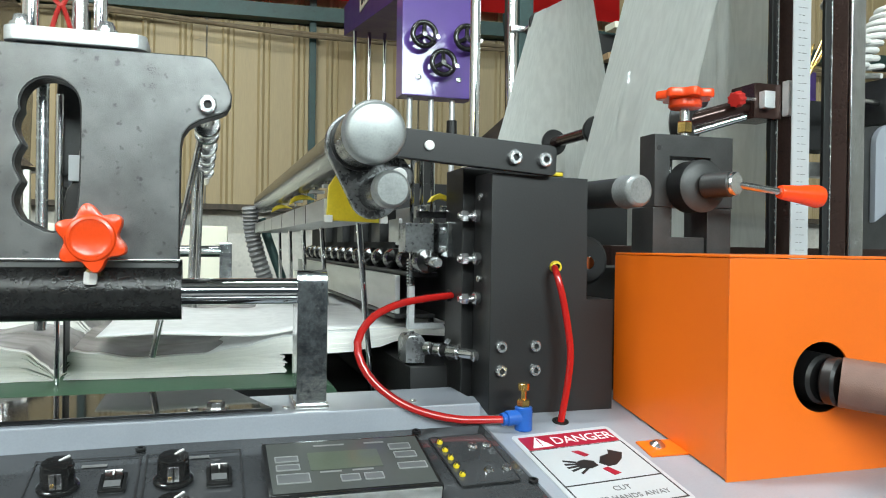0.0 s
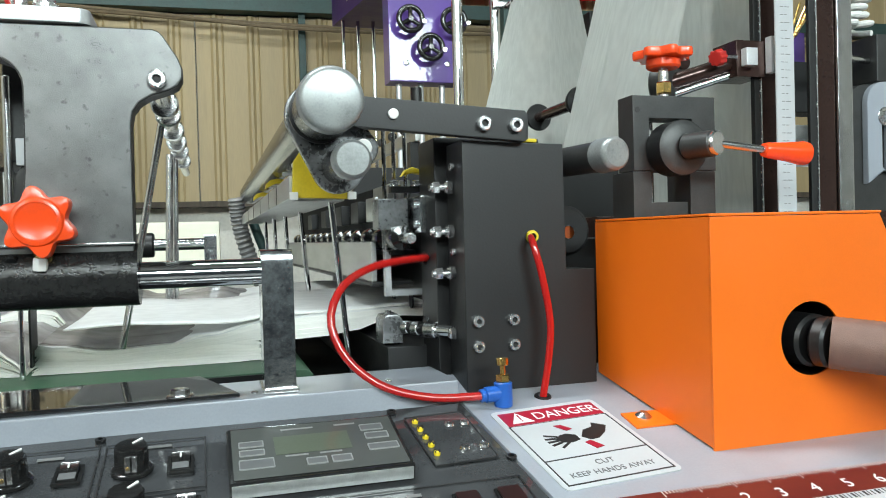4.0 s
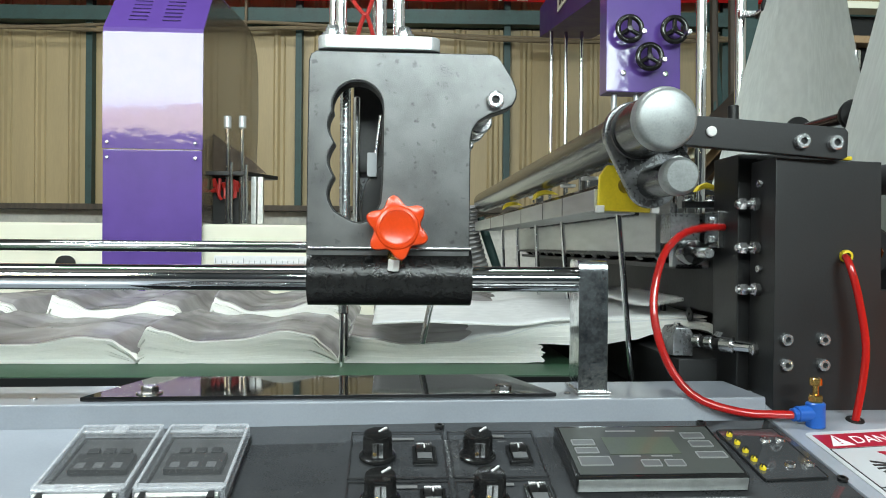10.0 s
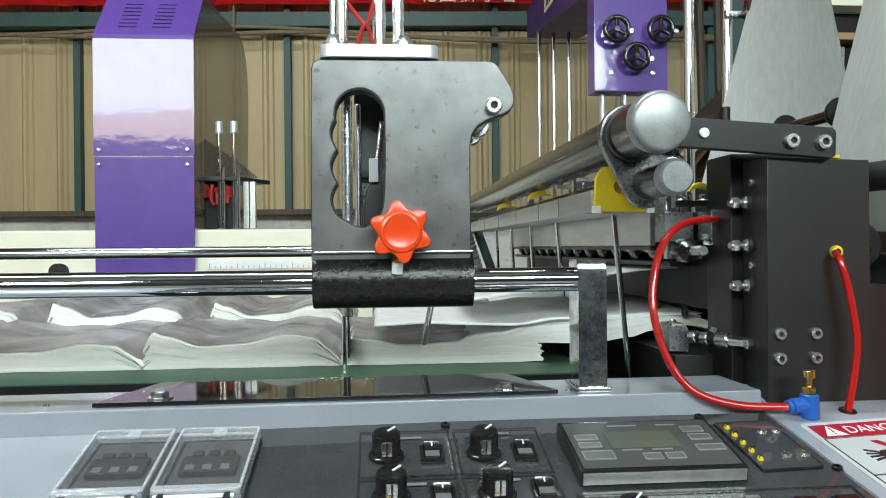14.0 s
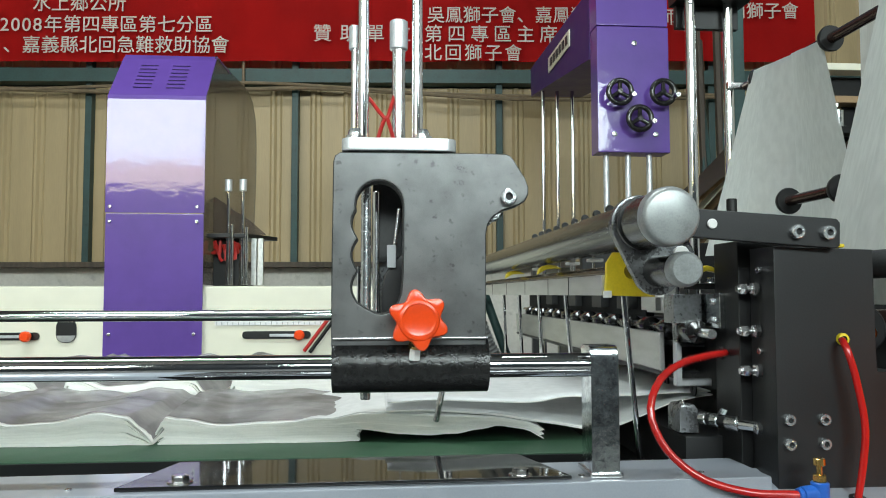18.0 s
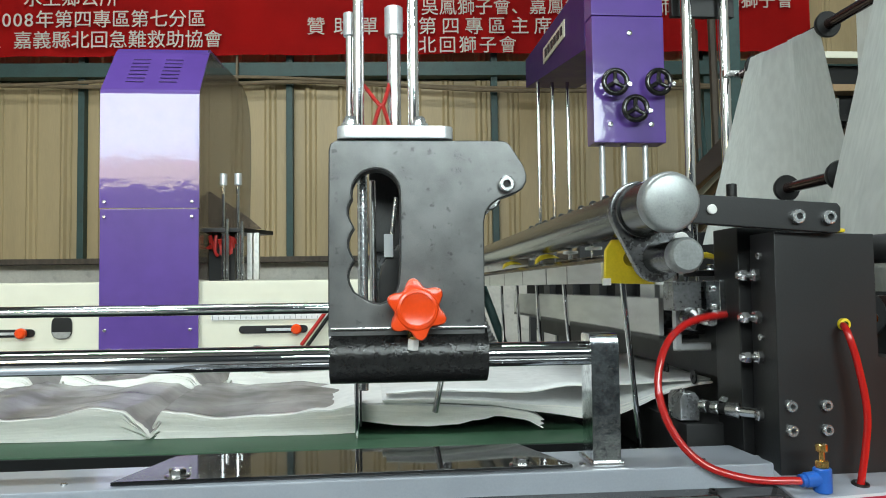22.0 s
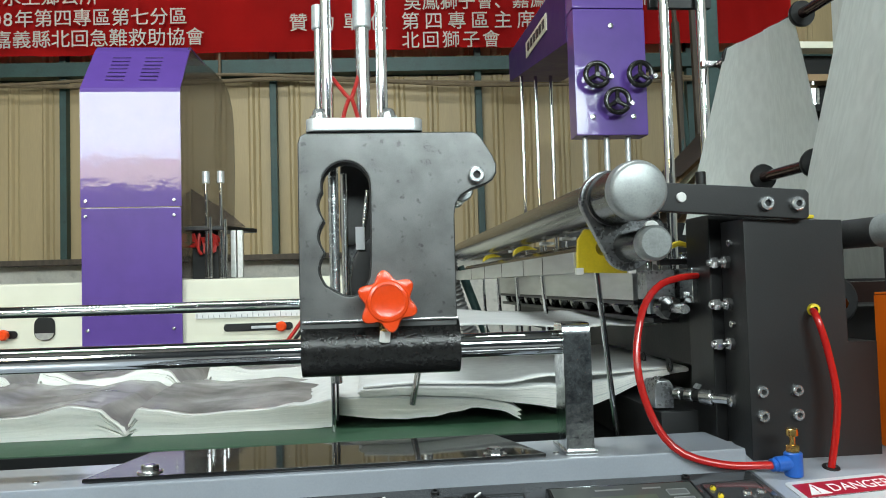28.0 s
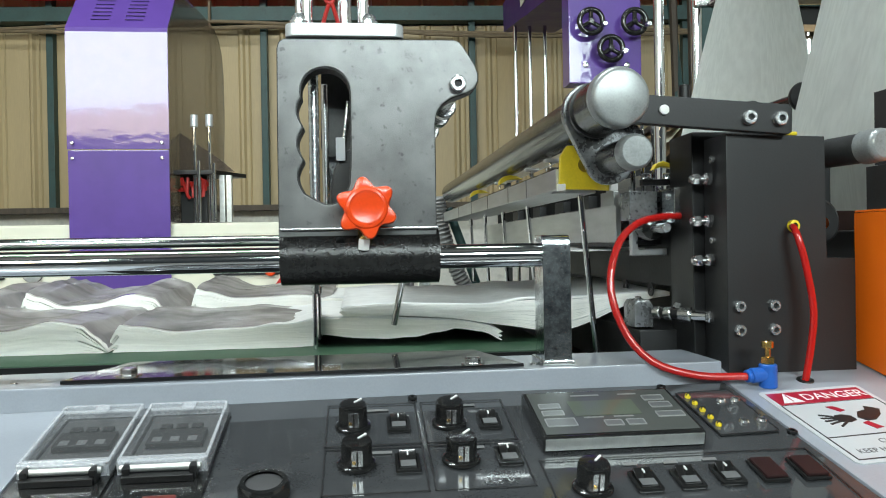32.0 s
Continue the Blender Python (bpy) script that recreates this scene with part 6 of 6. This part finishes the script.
part("grey_rail", box(0.985, 1.4, 1.1, 1.14, 1.32, 1.345, 0.002), STEEL_DULL, upst)
part("grey_rail", box(0.985, 1.4, 1.1, 1.14, 1.275, 1.3, 0.002), DECK, upst)
part("dark_rail", box(0.985, 1.4, 1.12, 1.17, 1.37, 1.46, 0.002), DARKVOID, upst)
for k in range(5):
    part("thread_rod", rod((0.965 + 0.012 * k, 1.05, 1.43 + 0.018 * k), (1.0 + 0.02 * k, 1.06, 1.53 + 0.012 * k), 0.0024, 8), BRASS, upst, "thin slanting brass rod")
br = thing("slotted_bracket", (1.14, 1.02, 1.0), "grey bracket arm with a bolted slot", "bracket")
part("arm", prism(rounded(1.097, 1.2, 1.2, 1.403, 0.035), front(1.0), 0.012, [rounded(1.127, 1.141, 1.258, 1.345, 0.007)], 0.002), DECK, br)
part("side", prism(rounded(1.07, 1.2, 1.0, 1.4, 0.035), front(1.0125), 0.03, bev=0.002), KNURL, br)
part("bolt", hex_bolt((1.134, 1.0, 1.345), (0, -1, 0), 0.011, 0.01), STEEL, br)
ch = thing("coiled_hose", (1.12, 1.05, 1.46), "white coiled air hose on a grey valve", "hose")
for dx in (0.0, 0.05):
    pts = [Vector((1.1 + dx + 0.02 * math.cos(a) - 0.0016 * a * (1 if dx else -1), 1.06 + 0.02 * math.sin(a), 1.5 + 0.0022 * a)) for a in np.linspace(0, 2 * math.pi * 9, 150)]
    part("coil", sweep(pts, 0.005, 8), WHITE_PLASTIC, ch)
part("fitting", rod((1.093, 1.04, 1.45), (1.075, 1.03, 1.452), 0.011, 16), WHITE_PLASTIC, ch)
part("tail", sweep(spline([(1.1, 1.05, 1.52), (1.085, 1.04, 1.49), (1.085, 1.035, 1.46)]), 0.004, 8), WHITE_PLASTIC, ch)
part("valve", box(1.15, 1.26, 1.03, 1.1, 1.41, 1.49, 0.003), KNURL, ch)
part("stem", rod((1.1, 1.04, 1.448), (1.16, 1.05, 1.448), 0.006, 12), STEEL, ch)

# ---------------------------------------------------------------- film webs over the rollers
def web_roller(x, z, y0, y1, lanes, label):
    r = thing("web_roller", (x, (y0 + y1) / 2, z - 0.02), label, "roller", "web rollers")
    part("bar", rod((x, y0, z), (x, y1, z), 0.0105, 24), MAROON, r)
    for y in lanes:
        part("flange", lathe([(0, 0.0), (0.025, 0.0), (0.0265, 0.004), (0.024, 0.012), (0.0, 0.014)], (x, y, z), (x, y + 1, z), 28), BLACK, r)
    return r


web_roller(0.684, 1.395, 0.9, 1.392, (1.205, 1.38), "dark guide roller with black flanges")
web_roller(0.768, 1.715, 0.9, 1.72, (1.06, 1.36, 1.65), "dark upper guide roller with black flanges")
cl = thing("rod_clamp", (0.75, 1.74, 1.7), "bright clamp holding the roller on the chrome post", "clamp")
part("jaw", box(0.728, 0.775, 1.728, 1.742, 1.712, 1.728, 0.002), STEEL, cl)


def patch(tl, tr, br, bl, u0=0.0, u1=1.0, out=0.0):
    """Film between four corners, or a strip of it, slightly rippled."""
    tl, tr, br, bl = Vector(tl), Vector(tr), Vector(br), Vector(bl)

    def fn(u, v):
        w = u0 + (u1 - u0) * u
        p = tl.lerp(tr, w).lerp(bl.lerp(br, w), v)
        return p + Vector((0.0022 * noise.noise(Vector((w * 6, v * 2, out * 900 + 3))) - out, 0, 0))
    return sheet(fn, 24, 24, 0.0004)


def film_lane(corners, strips, at, label):
    w = thing("film_web", at, label, "film web", "film webs")
    part("film", patch(*corners), FILM_WEB, w)
    for k, (a, b) in enumerate(strips):
        part("gusset", patch(*corners, a, b, 0.0025 + 0.001 * k), FILM_WEB, w, "folded gusset of the film")
    return w


film_lane(((0.7565, 1.66, 1.735), (0.7565, 1.375, 1.714), (0.84, 1.375, 1.3), (0.63, 1.65, 1.3)), ((0.0, 0.26), (0.62, 1.0), (0.68, 0.8)), (0.75, 1.5, 1.3), "grey translucent film lane running down over rollers")
film_lane(((0.82, 1.178, 2.0), (0.82, 0.885, 2.0), (0.628, 0.885, 1.272), (0.628, 1.178, 1.272)), ((0.0, 0.3), (0.5, 1.0)), (0.7, 1.0, 1.27), "near grey film lane coming down to the feed roller")
film_lane(((0.95, 1.55, 2.0), (0.95, 1.09, 2.0), (0.95, 1.09, 1.19), (0.95, 1.55, 1.19)), ((0.3, 0.7),), (0.95, 1.3, 1.19), "wide grey film web in the feed frame")

# dark mass of the feed unit behind
fd = thing("feed_unit", (0.9, 1.4, 0.9), "dark feed unit of the bag machine with rollers", "machine")
part("frame", box(0.46, 1.3, 0.9, 1.9, 0.985, 1.16, 0.004), DARKVOID, fd)
part("rear_plate", box(0.42, 1.3, 1.95, 1.98, 0.985, 1.35, 0.003), DARKVOID, fd)
part("roller", rod((0.47, 0.83, 1.17), (0.47, 1.9, 1.17), 0.03, 28), BLACK, fd)
part("shaft_end", rod((0.452, 0.79, 1.168), (0.452, 0.83, 1.168), 0.008, 16), CHROME, fd)

# ---------------------------------------------------------------- sealing head: still part
sl = thing("sealing_bridge", (0.3, 1.4, 1.15), "row of dark rollers on a shaft across the sealing head", "sealing head")
part("shaft", rod((0.275, 0.82, 1.166), (0.275, 2.0, 1.172), 0.006, 16), STEEL, sl)
for k in range(14):
    y = 0.86 + 0.08 * k
    part("roller", lathe([(0.006, 0), (0.014, 0.002), (0.0155, 0.01), (0.0155, 0.02), (0.014, 0.028), (0.006, 0.03)], (0.275, y, 1.1665), (0.275, y + 1, 1.1665), 20), BLACK_GLOSS, sl)
    part("nut", rod((0.275, y + 0.036, 1.1665), (0.275, y + 0.048, 1.1665), 0.0095, 6), STEEL, sl)
part("upper_plate", box(0.287, 0.3, 0.915, 1.08, 1.186, 1.238, 0.0015), STEEL_DULL, sl)
part("rear_rail", box(0.287, 0.3, 1.082, 2.0, 1.18, 1.238, 0.0015), BELT_SIDE, sl, "matt black rail")
for y in (0.92, 1.0, 1.12, 1.27, 1.45, 1.66):
    part("clamp_block", box(0.272, 0.2865, y, y + 0.06, 1.19, 1.222, 0.001), STEEL_DULL if y < 1.05 else BLACK_PLATE, sl)
part("near_block", box(0.25, 0.286, 0.875, 0.91, 1.177, 1.213, 0.0012), YOKE, sl, "worn steel block")
part("top_bar", box(0.262, 0.306, 0.86, 0.872, 1.219, 1.2265, 0.001), BLACK, sl)
part("leaf", prism([(0.276, 1.238), (0.281, 1.2455), (0.289, 1.249), (0.297, 1.2465), (0.302, 1.24), (0.289, 1.2425)], front(0.862), 0.012, bev=0.0008), YELLOW, sl, "yellow curved guide leaf")
for x, z in ((0.268, 1.2265), (0.295, 1.2265)):
    part("top_bolt", hex_bolt((x, 0.866, z), (0, 0, 1), 0.0055, 0.006), SCREW, sl)
for x in (0.262, 0.274, 0.288):
    part("stay_rod", rod((x, 0.892, 1.213), (x, 0.892, 1.3), 0.0026, 10), CHROME, sl)
part("side_block", box(0.289, 0.303, 0.83, 0.9, 1.172, 1.214, 0.0012), GALV, sl, "scuffed plated block")
for z in (1.182, 1.204):
    part("block_screw", cap_screw((0.2895, 0.85, z), (-1, 0, 0), 0.0042, 0.004), SCREW, sl)
part("channel", box(0.266, 0.3, 0.9, 2.0, 1.146, 1.152, 0.0008), BLACK_PLATE, sl)
part("back_plate", box(0.31, 0.33, 0.87, 2.0, 1.092, 1.175, 0.002), DARKVOID, sl)
part("lower_plate", box(0.37, 0.39, 0.87, 2.0, 0.985, 1.175, 0.002), DARKVOID, sl)
for y in (0.96, 1.06):
    part("washer", lathe([(0.004, 0), (0.0095, 0), (0.0095, 0.002), (0.004, 0.002)], (0.3095, y, 1.085), (0.0, y, 1.085), 20), BLACK_PLATE, sl)

# sealing head: the jaw that rises and falls
jaw = thing("sealing_jaw", (0.28, 1.4, 1.08), "grey steel sealing jaw with a pale bracket and spring", "sealing jaw")
part("beam", box(0.251, 0.258, 0.93, 2.0, 1.098, 1.147, 0.001), STEEL_DULL, jaw)
part("lower_lip", box(0.251, 0.305, 0.93, 2.0, 1.092, 1.097, 0.0008), BLACK_PLATE, jaw)
lb = prism([(0.262, 1.081), (0.308, 1.081), (0.308, 1.0885), (0.2695, 1.0885), (0.2695, 1.135), (0.262, 1.135)], front(0.9), 0.012, bev=0.0008)
part("corner_bracket", lb, SILVER, jaw, "pale L-shaped bracket")
coil = [Vector((0.2655 + 0.0045 * math.cos(a), 0.906 + 0.0045 * math.sin(a), 1.135 + 0.034 * a / (2 * math.pi * 9))) for a in np.linspace(0, 2 * math.pi * 9, 110)]
part("spring", sweep(coil, 0.0012, 6), STEEL, jaw)
part("spring_rod", rod((0.2655, 0.906, 1.13), (0.2655, 0.906, 1.2), 0.0025, 10), STEEL, jaw)
part("hose_port", rod((0.292, 0.84, 1.127), (0.305, 0.84, 1.127), 0.007, 14), BLACK, jaw)

# ---------------------------------------------------------------- red hose to the jaw, in short rigid lengths
HOSE_N = 30


def hose_line(rise):
    """The hose's bend for a given rise of the jaw."""
    pts = [(0.31, 0.704, 1.009), (0.262, 0.711, 1.0105), (0.215 + 0.05 * rise, 0.722, 1.0235 + 0.02 * rise), (0.18 + 0.2 * rise, 0.732, 1.05 + 0.15 * rise), (0.167 + 0.25 * rise, 0.742, 1.082 + 0.42 * rise),
           (0.183 + 0.2 * rise, 0.755, 1.1085 + 0.75 * rise), (0.217 + 0.1 * rise, 0.775, 1.122 + 0.93 * rise), (0.255 + 0.03 * rise, 0.798, 1.1265 + 0.99 * rise), (0.292, 0.825, 1.128 + rise)]
    line = spline(pts, 24)
    far_on = [0.0]
    for a, b in zip(line, line[1:]):
        far_on.append(far_on[-1] + (b - a).length)
    out = []
    for k in range(HOSE_N + 1):
        s = far_on[-1] * k / HOSE_N
        j = max(i for i, d in enumerate(far_on) if d <= s + 1e-9)
        j = min(j, len(line) - 2)
        u = (s - far_on[j]) / max(1e-9, far_on[j + 1] - far_on[j])
        out.append(line[j].lerp(line[j + 1], u))
    return out


def hose_poses(rise):
    pts = hose_line(rise)
    out = []
    for a, b in zip(pts, pts[1:]):
        mid = (a + b) / 2 - BASE[red_hose]
        out.append(Matrix.Translation(mid) @ (b - a).to_track_quat("Z", "Y").to_matrix().to_4x4())
    return out


red_hose = thing("air_hose", (0.307, 0.708, 1.016), "glossy red air hose curving up to the sealing jaw", "hose", "red air hoses")
rest = hose_line(0.04)
seg_len = sum((b - a).length for a, b in zip(rest, rest[1:])) / HOSE_N
r = 0.0041
half = seg_len / 2 + 0.0008
seg_bm = lathe([(0, -half - r * 0.9), (r * 0.5, -half - r * 0.78), (r * 0.86, -half - r * 0.4), (r, -half), (r, -half + 0.0003), (r, half - 0.0003), (r, half), (r * 0.86, half + r * 0.4), (r * 0.5, half + r * 0.78), (0, half + r * 0.9)], (0, 0, 0), (0, 0, 1), 14)
seg_me = bpy.data.meshes.new("hose_length")
bmesh.ops.recalc_face_normals(seg_bm, faces=seg_bm.faces)
seg_bm.to_mesh(seg_me)
seg_bm.free()
seg_me.materials.append(RED_HOSE)
seg_me.shade_smooth()
HOSE = []
for m in hose_poses(0.0):
    ob = new("hose_length", seg_me)
    ob.parent = red_hose
    ob.matrix_basis = m
    HOSE.append(ob)

# ---------------------------------------------------------------- film sheets that each stroke pushes out on the stack
PEAKS = [0.33 + 0.6495 * k for k in range(-1, 25)] + [16.93 + 0.65 * k for k in range(0, 25)]


def sheet_shape(u, v):
    x, y = 0.135 - 0.42 * u, 0.29 * v - 0.145
    return Vector((x, y, tail_height(0.2 + x, 1) - 1.0747 + 0.0012 * wave(x * 2, y * 2, 77) + 0.006 * v * (1 - v)))


# height of the first sheet after the belt has moved, and how far each later one lies above it
LATER = ((-0.13, 1.06, 0.0004), (-0.04, 1.06, 0.0006), (0.04, 1.054, 0.0007), (0.09, 1.045, 0.001), (0.115, 1.042, 0.0013), (0.138, 1.038, 0.0017), (0.165, 1.032, 0.0018), (0.2, 1.034, 0.0018), (0.235, 1.048, 0.0012), (0.275, 1.0655, 0.0006), (0.307, 1.073, 0.0003), (0.34, 1.077, 0.0002))


def later_height(x, n):
    for (a, p, q), (b, r, s) in zip(LATER, LATER[1:]):
        if x <= b:
            w = max(0, (x - a) / (b - a))
            return p + (r - p) * w + n * (q + (s - q) * w)
    return LATER[-1][1] + n * LATER[-1][2]


def sheet_mesh(shape, thick):
    """A closed thin sheet, its cut edges white."""
    nu, nv = 44, 8
    verts = [shape(i / nu, j / nv) - Vector((0, 0, thick * side)) for side in (0, 1) for j in range(nv + 1) for i in range(nu + 1)]
    w, under = nu + 1, (nu + 1) * (nv + 1)
    faces = []
    for j in range(nv):
        for i in range(nu):
            q = j * w + i
            faces.append((q, q + w, q + w + 1, q + 1))
            faces.append((q + under, q + under + 1, q + under + w + 1, q + under + w))
    flat = len(faces)
    edge = [i for i in range(w)] + [j * w + nu for j in range(1, nv + 1)] + [nv * w + i for i in range(nu - 1, -1, -1)] + [j * w for j in range(nv - 1, 0, -1)]
    for p, q in zip(edge, edge[1:] + edge[:1]):
        faces.append((p, q, q + under, p + under))
    me = bpy.data.meshes.new("film_sheet")
    me.from_pydata(verts, [], faces)
    me.materials.append(FILM_SHEET)
    me.materials.append(PAPER)
    for k, p in enumerate(me.polygons):
        p.use_smooth, p.material_index = k < flat, 0 if k < flat else 1
    return me


def later_shape(n):
    def shape(u, v):
        x, y = 0.137 - (0.44 + 0.008 * math.sin(2.1 * n)) * u, 0.29 * v - 0.145
        z = sum(later_height(0.2 + x + d, n) for d in (-0.016, -0.008, 0, 0.008, 0.016)) / 5
        return Vector((x, y, z - 1.036 - 0.0018 * n + 0.0004 * wave(x * 5, y * 2 + n, 70 + n) + (0.01 * v + 0.006 * wave(x * 2, y * 3, 77)) * v))
    return shape


old_sheet = sheet_mesh(sheet_shape, 0.00115)
SHEETS = []
for k in range(len(PEAKS)):
    ob = new("film_sheet", old_sheet if k < 26 else sheet_mesh(later_shape(k - 26), 0.0017))
    tagged(ob, "thin translucent film bag sliding out of the sealing jaw", "film", "film sheets")
    SHEETS.append(ob)


def motions():
    stroke = 0.078

    def height(t):
        """How far the jaw stands above its lowest place."""
        before = max((p for p in PEAKS if p <= t), default=PEAKS[0] - 0.65)
        after = min((p for p in PEAKS if p > t), default=PEAKS[-1] + 0.65)
        beat = after - before
        s = (t - before) / beat
        if beat > 0.8:
            s = min(t - before, 0.325) / 0.65 if t - before < beat / 2 else 1 - min(after - t, 0.325) / 0.65
        return stroke * (0.5 + 0.5 * math.cos(2 * math.pi * s)) ** 1.15

    times = sorted({0.0, 32.0} | {round(p + d, 3) for p in PEAKS for d in (-0.217, -0.108, 0.0, 0.108, 0.217, 0.325) if 0 < p + d < 32})
    base = BASE[jaw]
    walk(jaw, [(t, Matrix.Translation(base + Vector((0, 0, height(t))))) for t in times])
    bent = [(t, hose_poses(height(t))) for t in times]
    for k, ob in enumerate(HOSE):
        walk(ob, [(t, poses[k]) for t, poses in bent])
    # the belt carries every finished stack one place on, with the stop pin raised meanwhile
    off, on, pitch = 16.42, 16.86, Vector((-0.262, 0, 0))
    for ob in STACKED:
        at = BASE[ob]
        walk(ob, [(0.0, Matrix.Translation(at)), (off, Matrix.Translation(at)), (on, Matrix.Translation(at + pitch)), (32.0, Matrix.Translation(at + pitch))])
    settle = Matrix.Translation((-0.25, 0, 0.012)) @ Matrix.Translation((-0.1, 0, 1.047)) @ Matrix.Rotation(radians(5.7), 4, "Y") @ Matrix.Translation((0.1, 0, -1.047))
    for ob in (tail, tail_far):
        at = Matrix.Translation(BASE[ob])
        walk(ob, [(0.0, at), (off, at), (on, settle @ at), (32.0, settle @ at)])
    low, high = Matrix.Identity(4), Matrix.Translation((0, 0, 0.09))
    for ob in STOPS:
        walk(ob, [(0.0, low), (16.2, low), (16.4, high), (18.35, high), (18.6, low), (32.0, low)])
    for k, (ob, p) in enumerate(zip(SHEETS, PEAKS)):
        old = p < off
        lie = 1.0752 + 0.0001 * k if old else 1.036 + 0.0018 * (k - 26)
        at_rest = pose(0.2 + (0.006 if old else 0.002) * math.sin(1.7 * k), (1.128 if old else 1.114) + 0.0012 * math.sin(2.4 * k), lie, 0, 0, 0.25 * math.sin(3.1 * k))
        wait = pose(0.66, 1.13, 1.115 + 0.0002 * k)
        rows = [(p - 0.16, wait), (p - 0.05, pose(0.46, 1.13, 1.142)), (p + 0.05, pose(0.25, 1.13, 1.142, 0, 1)), (p + 0.15, pose(0.21, 1.13, 1.136, 0, 1)), (p + 0.26, pose(0.205, 1.14, 1.1, 0, -2)), (p + 0.4, at_rest)]
        rows = [r for r in rows if 0 < r[0] < 32]
        first = [(0.0, rows[0][1] if rows and p > 0.05 else at_rest)]
        if old:
            rows += [(off, at_rest), (on, Matrix.Translation((0, 0, -0.01)) @ settle @ at_rest)]
        last = [(32.0, rows[-1][1] if rows else first[0][1])]
        walk(ob, first + rows + last)


motions()
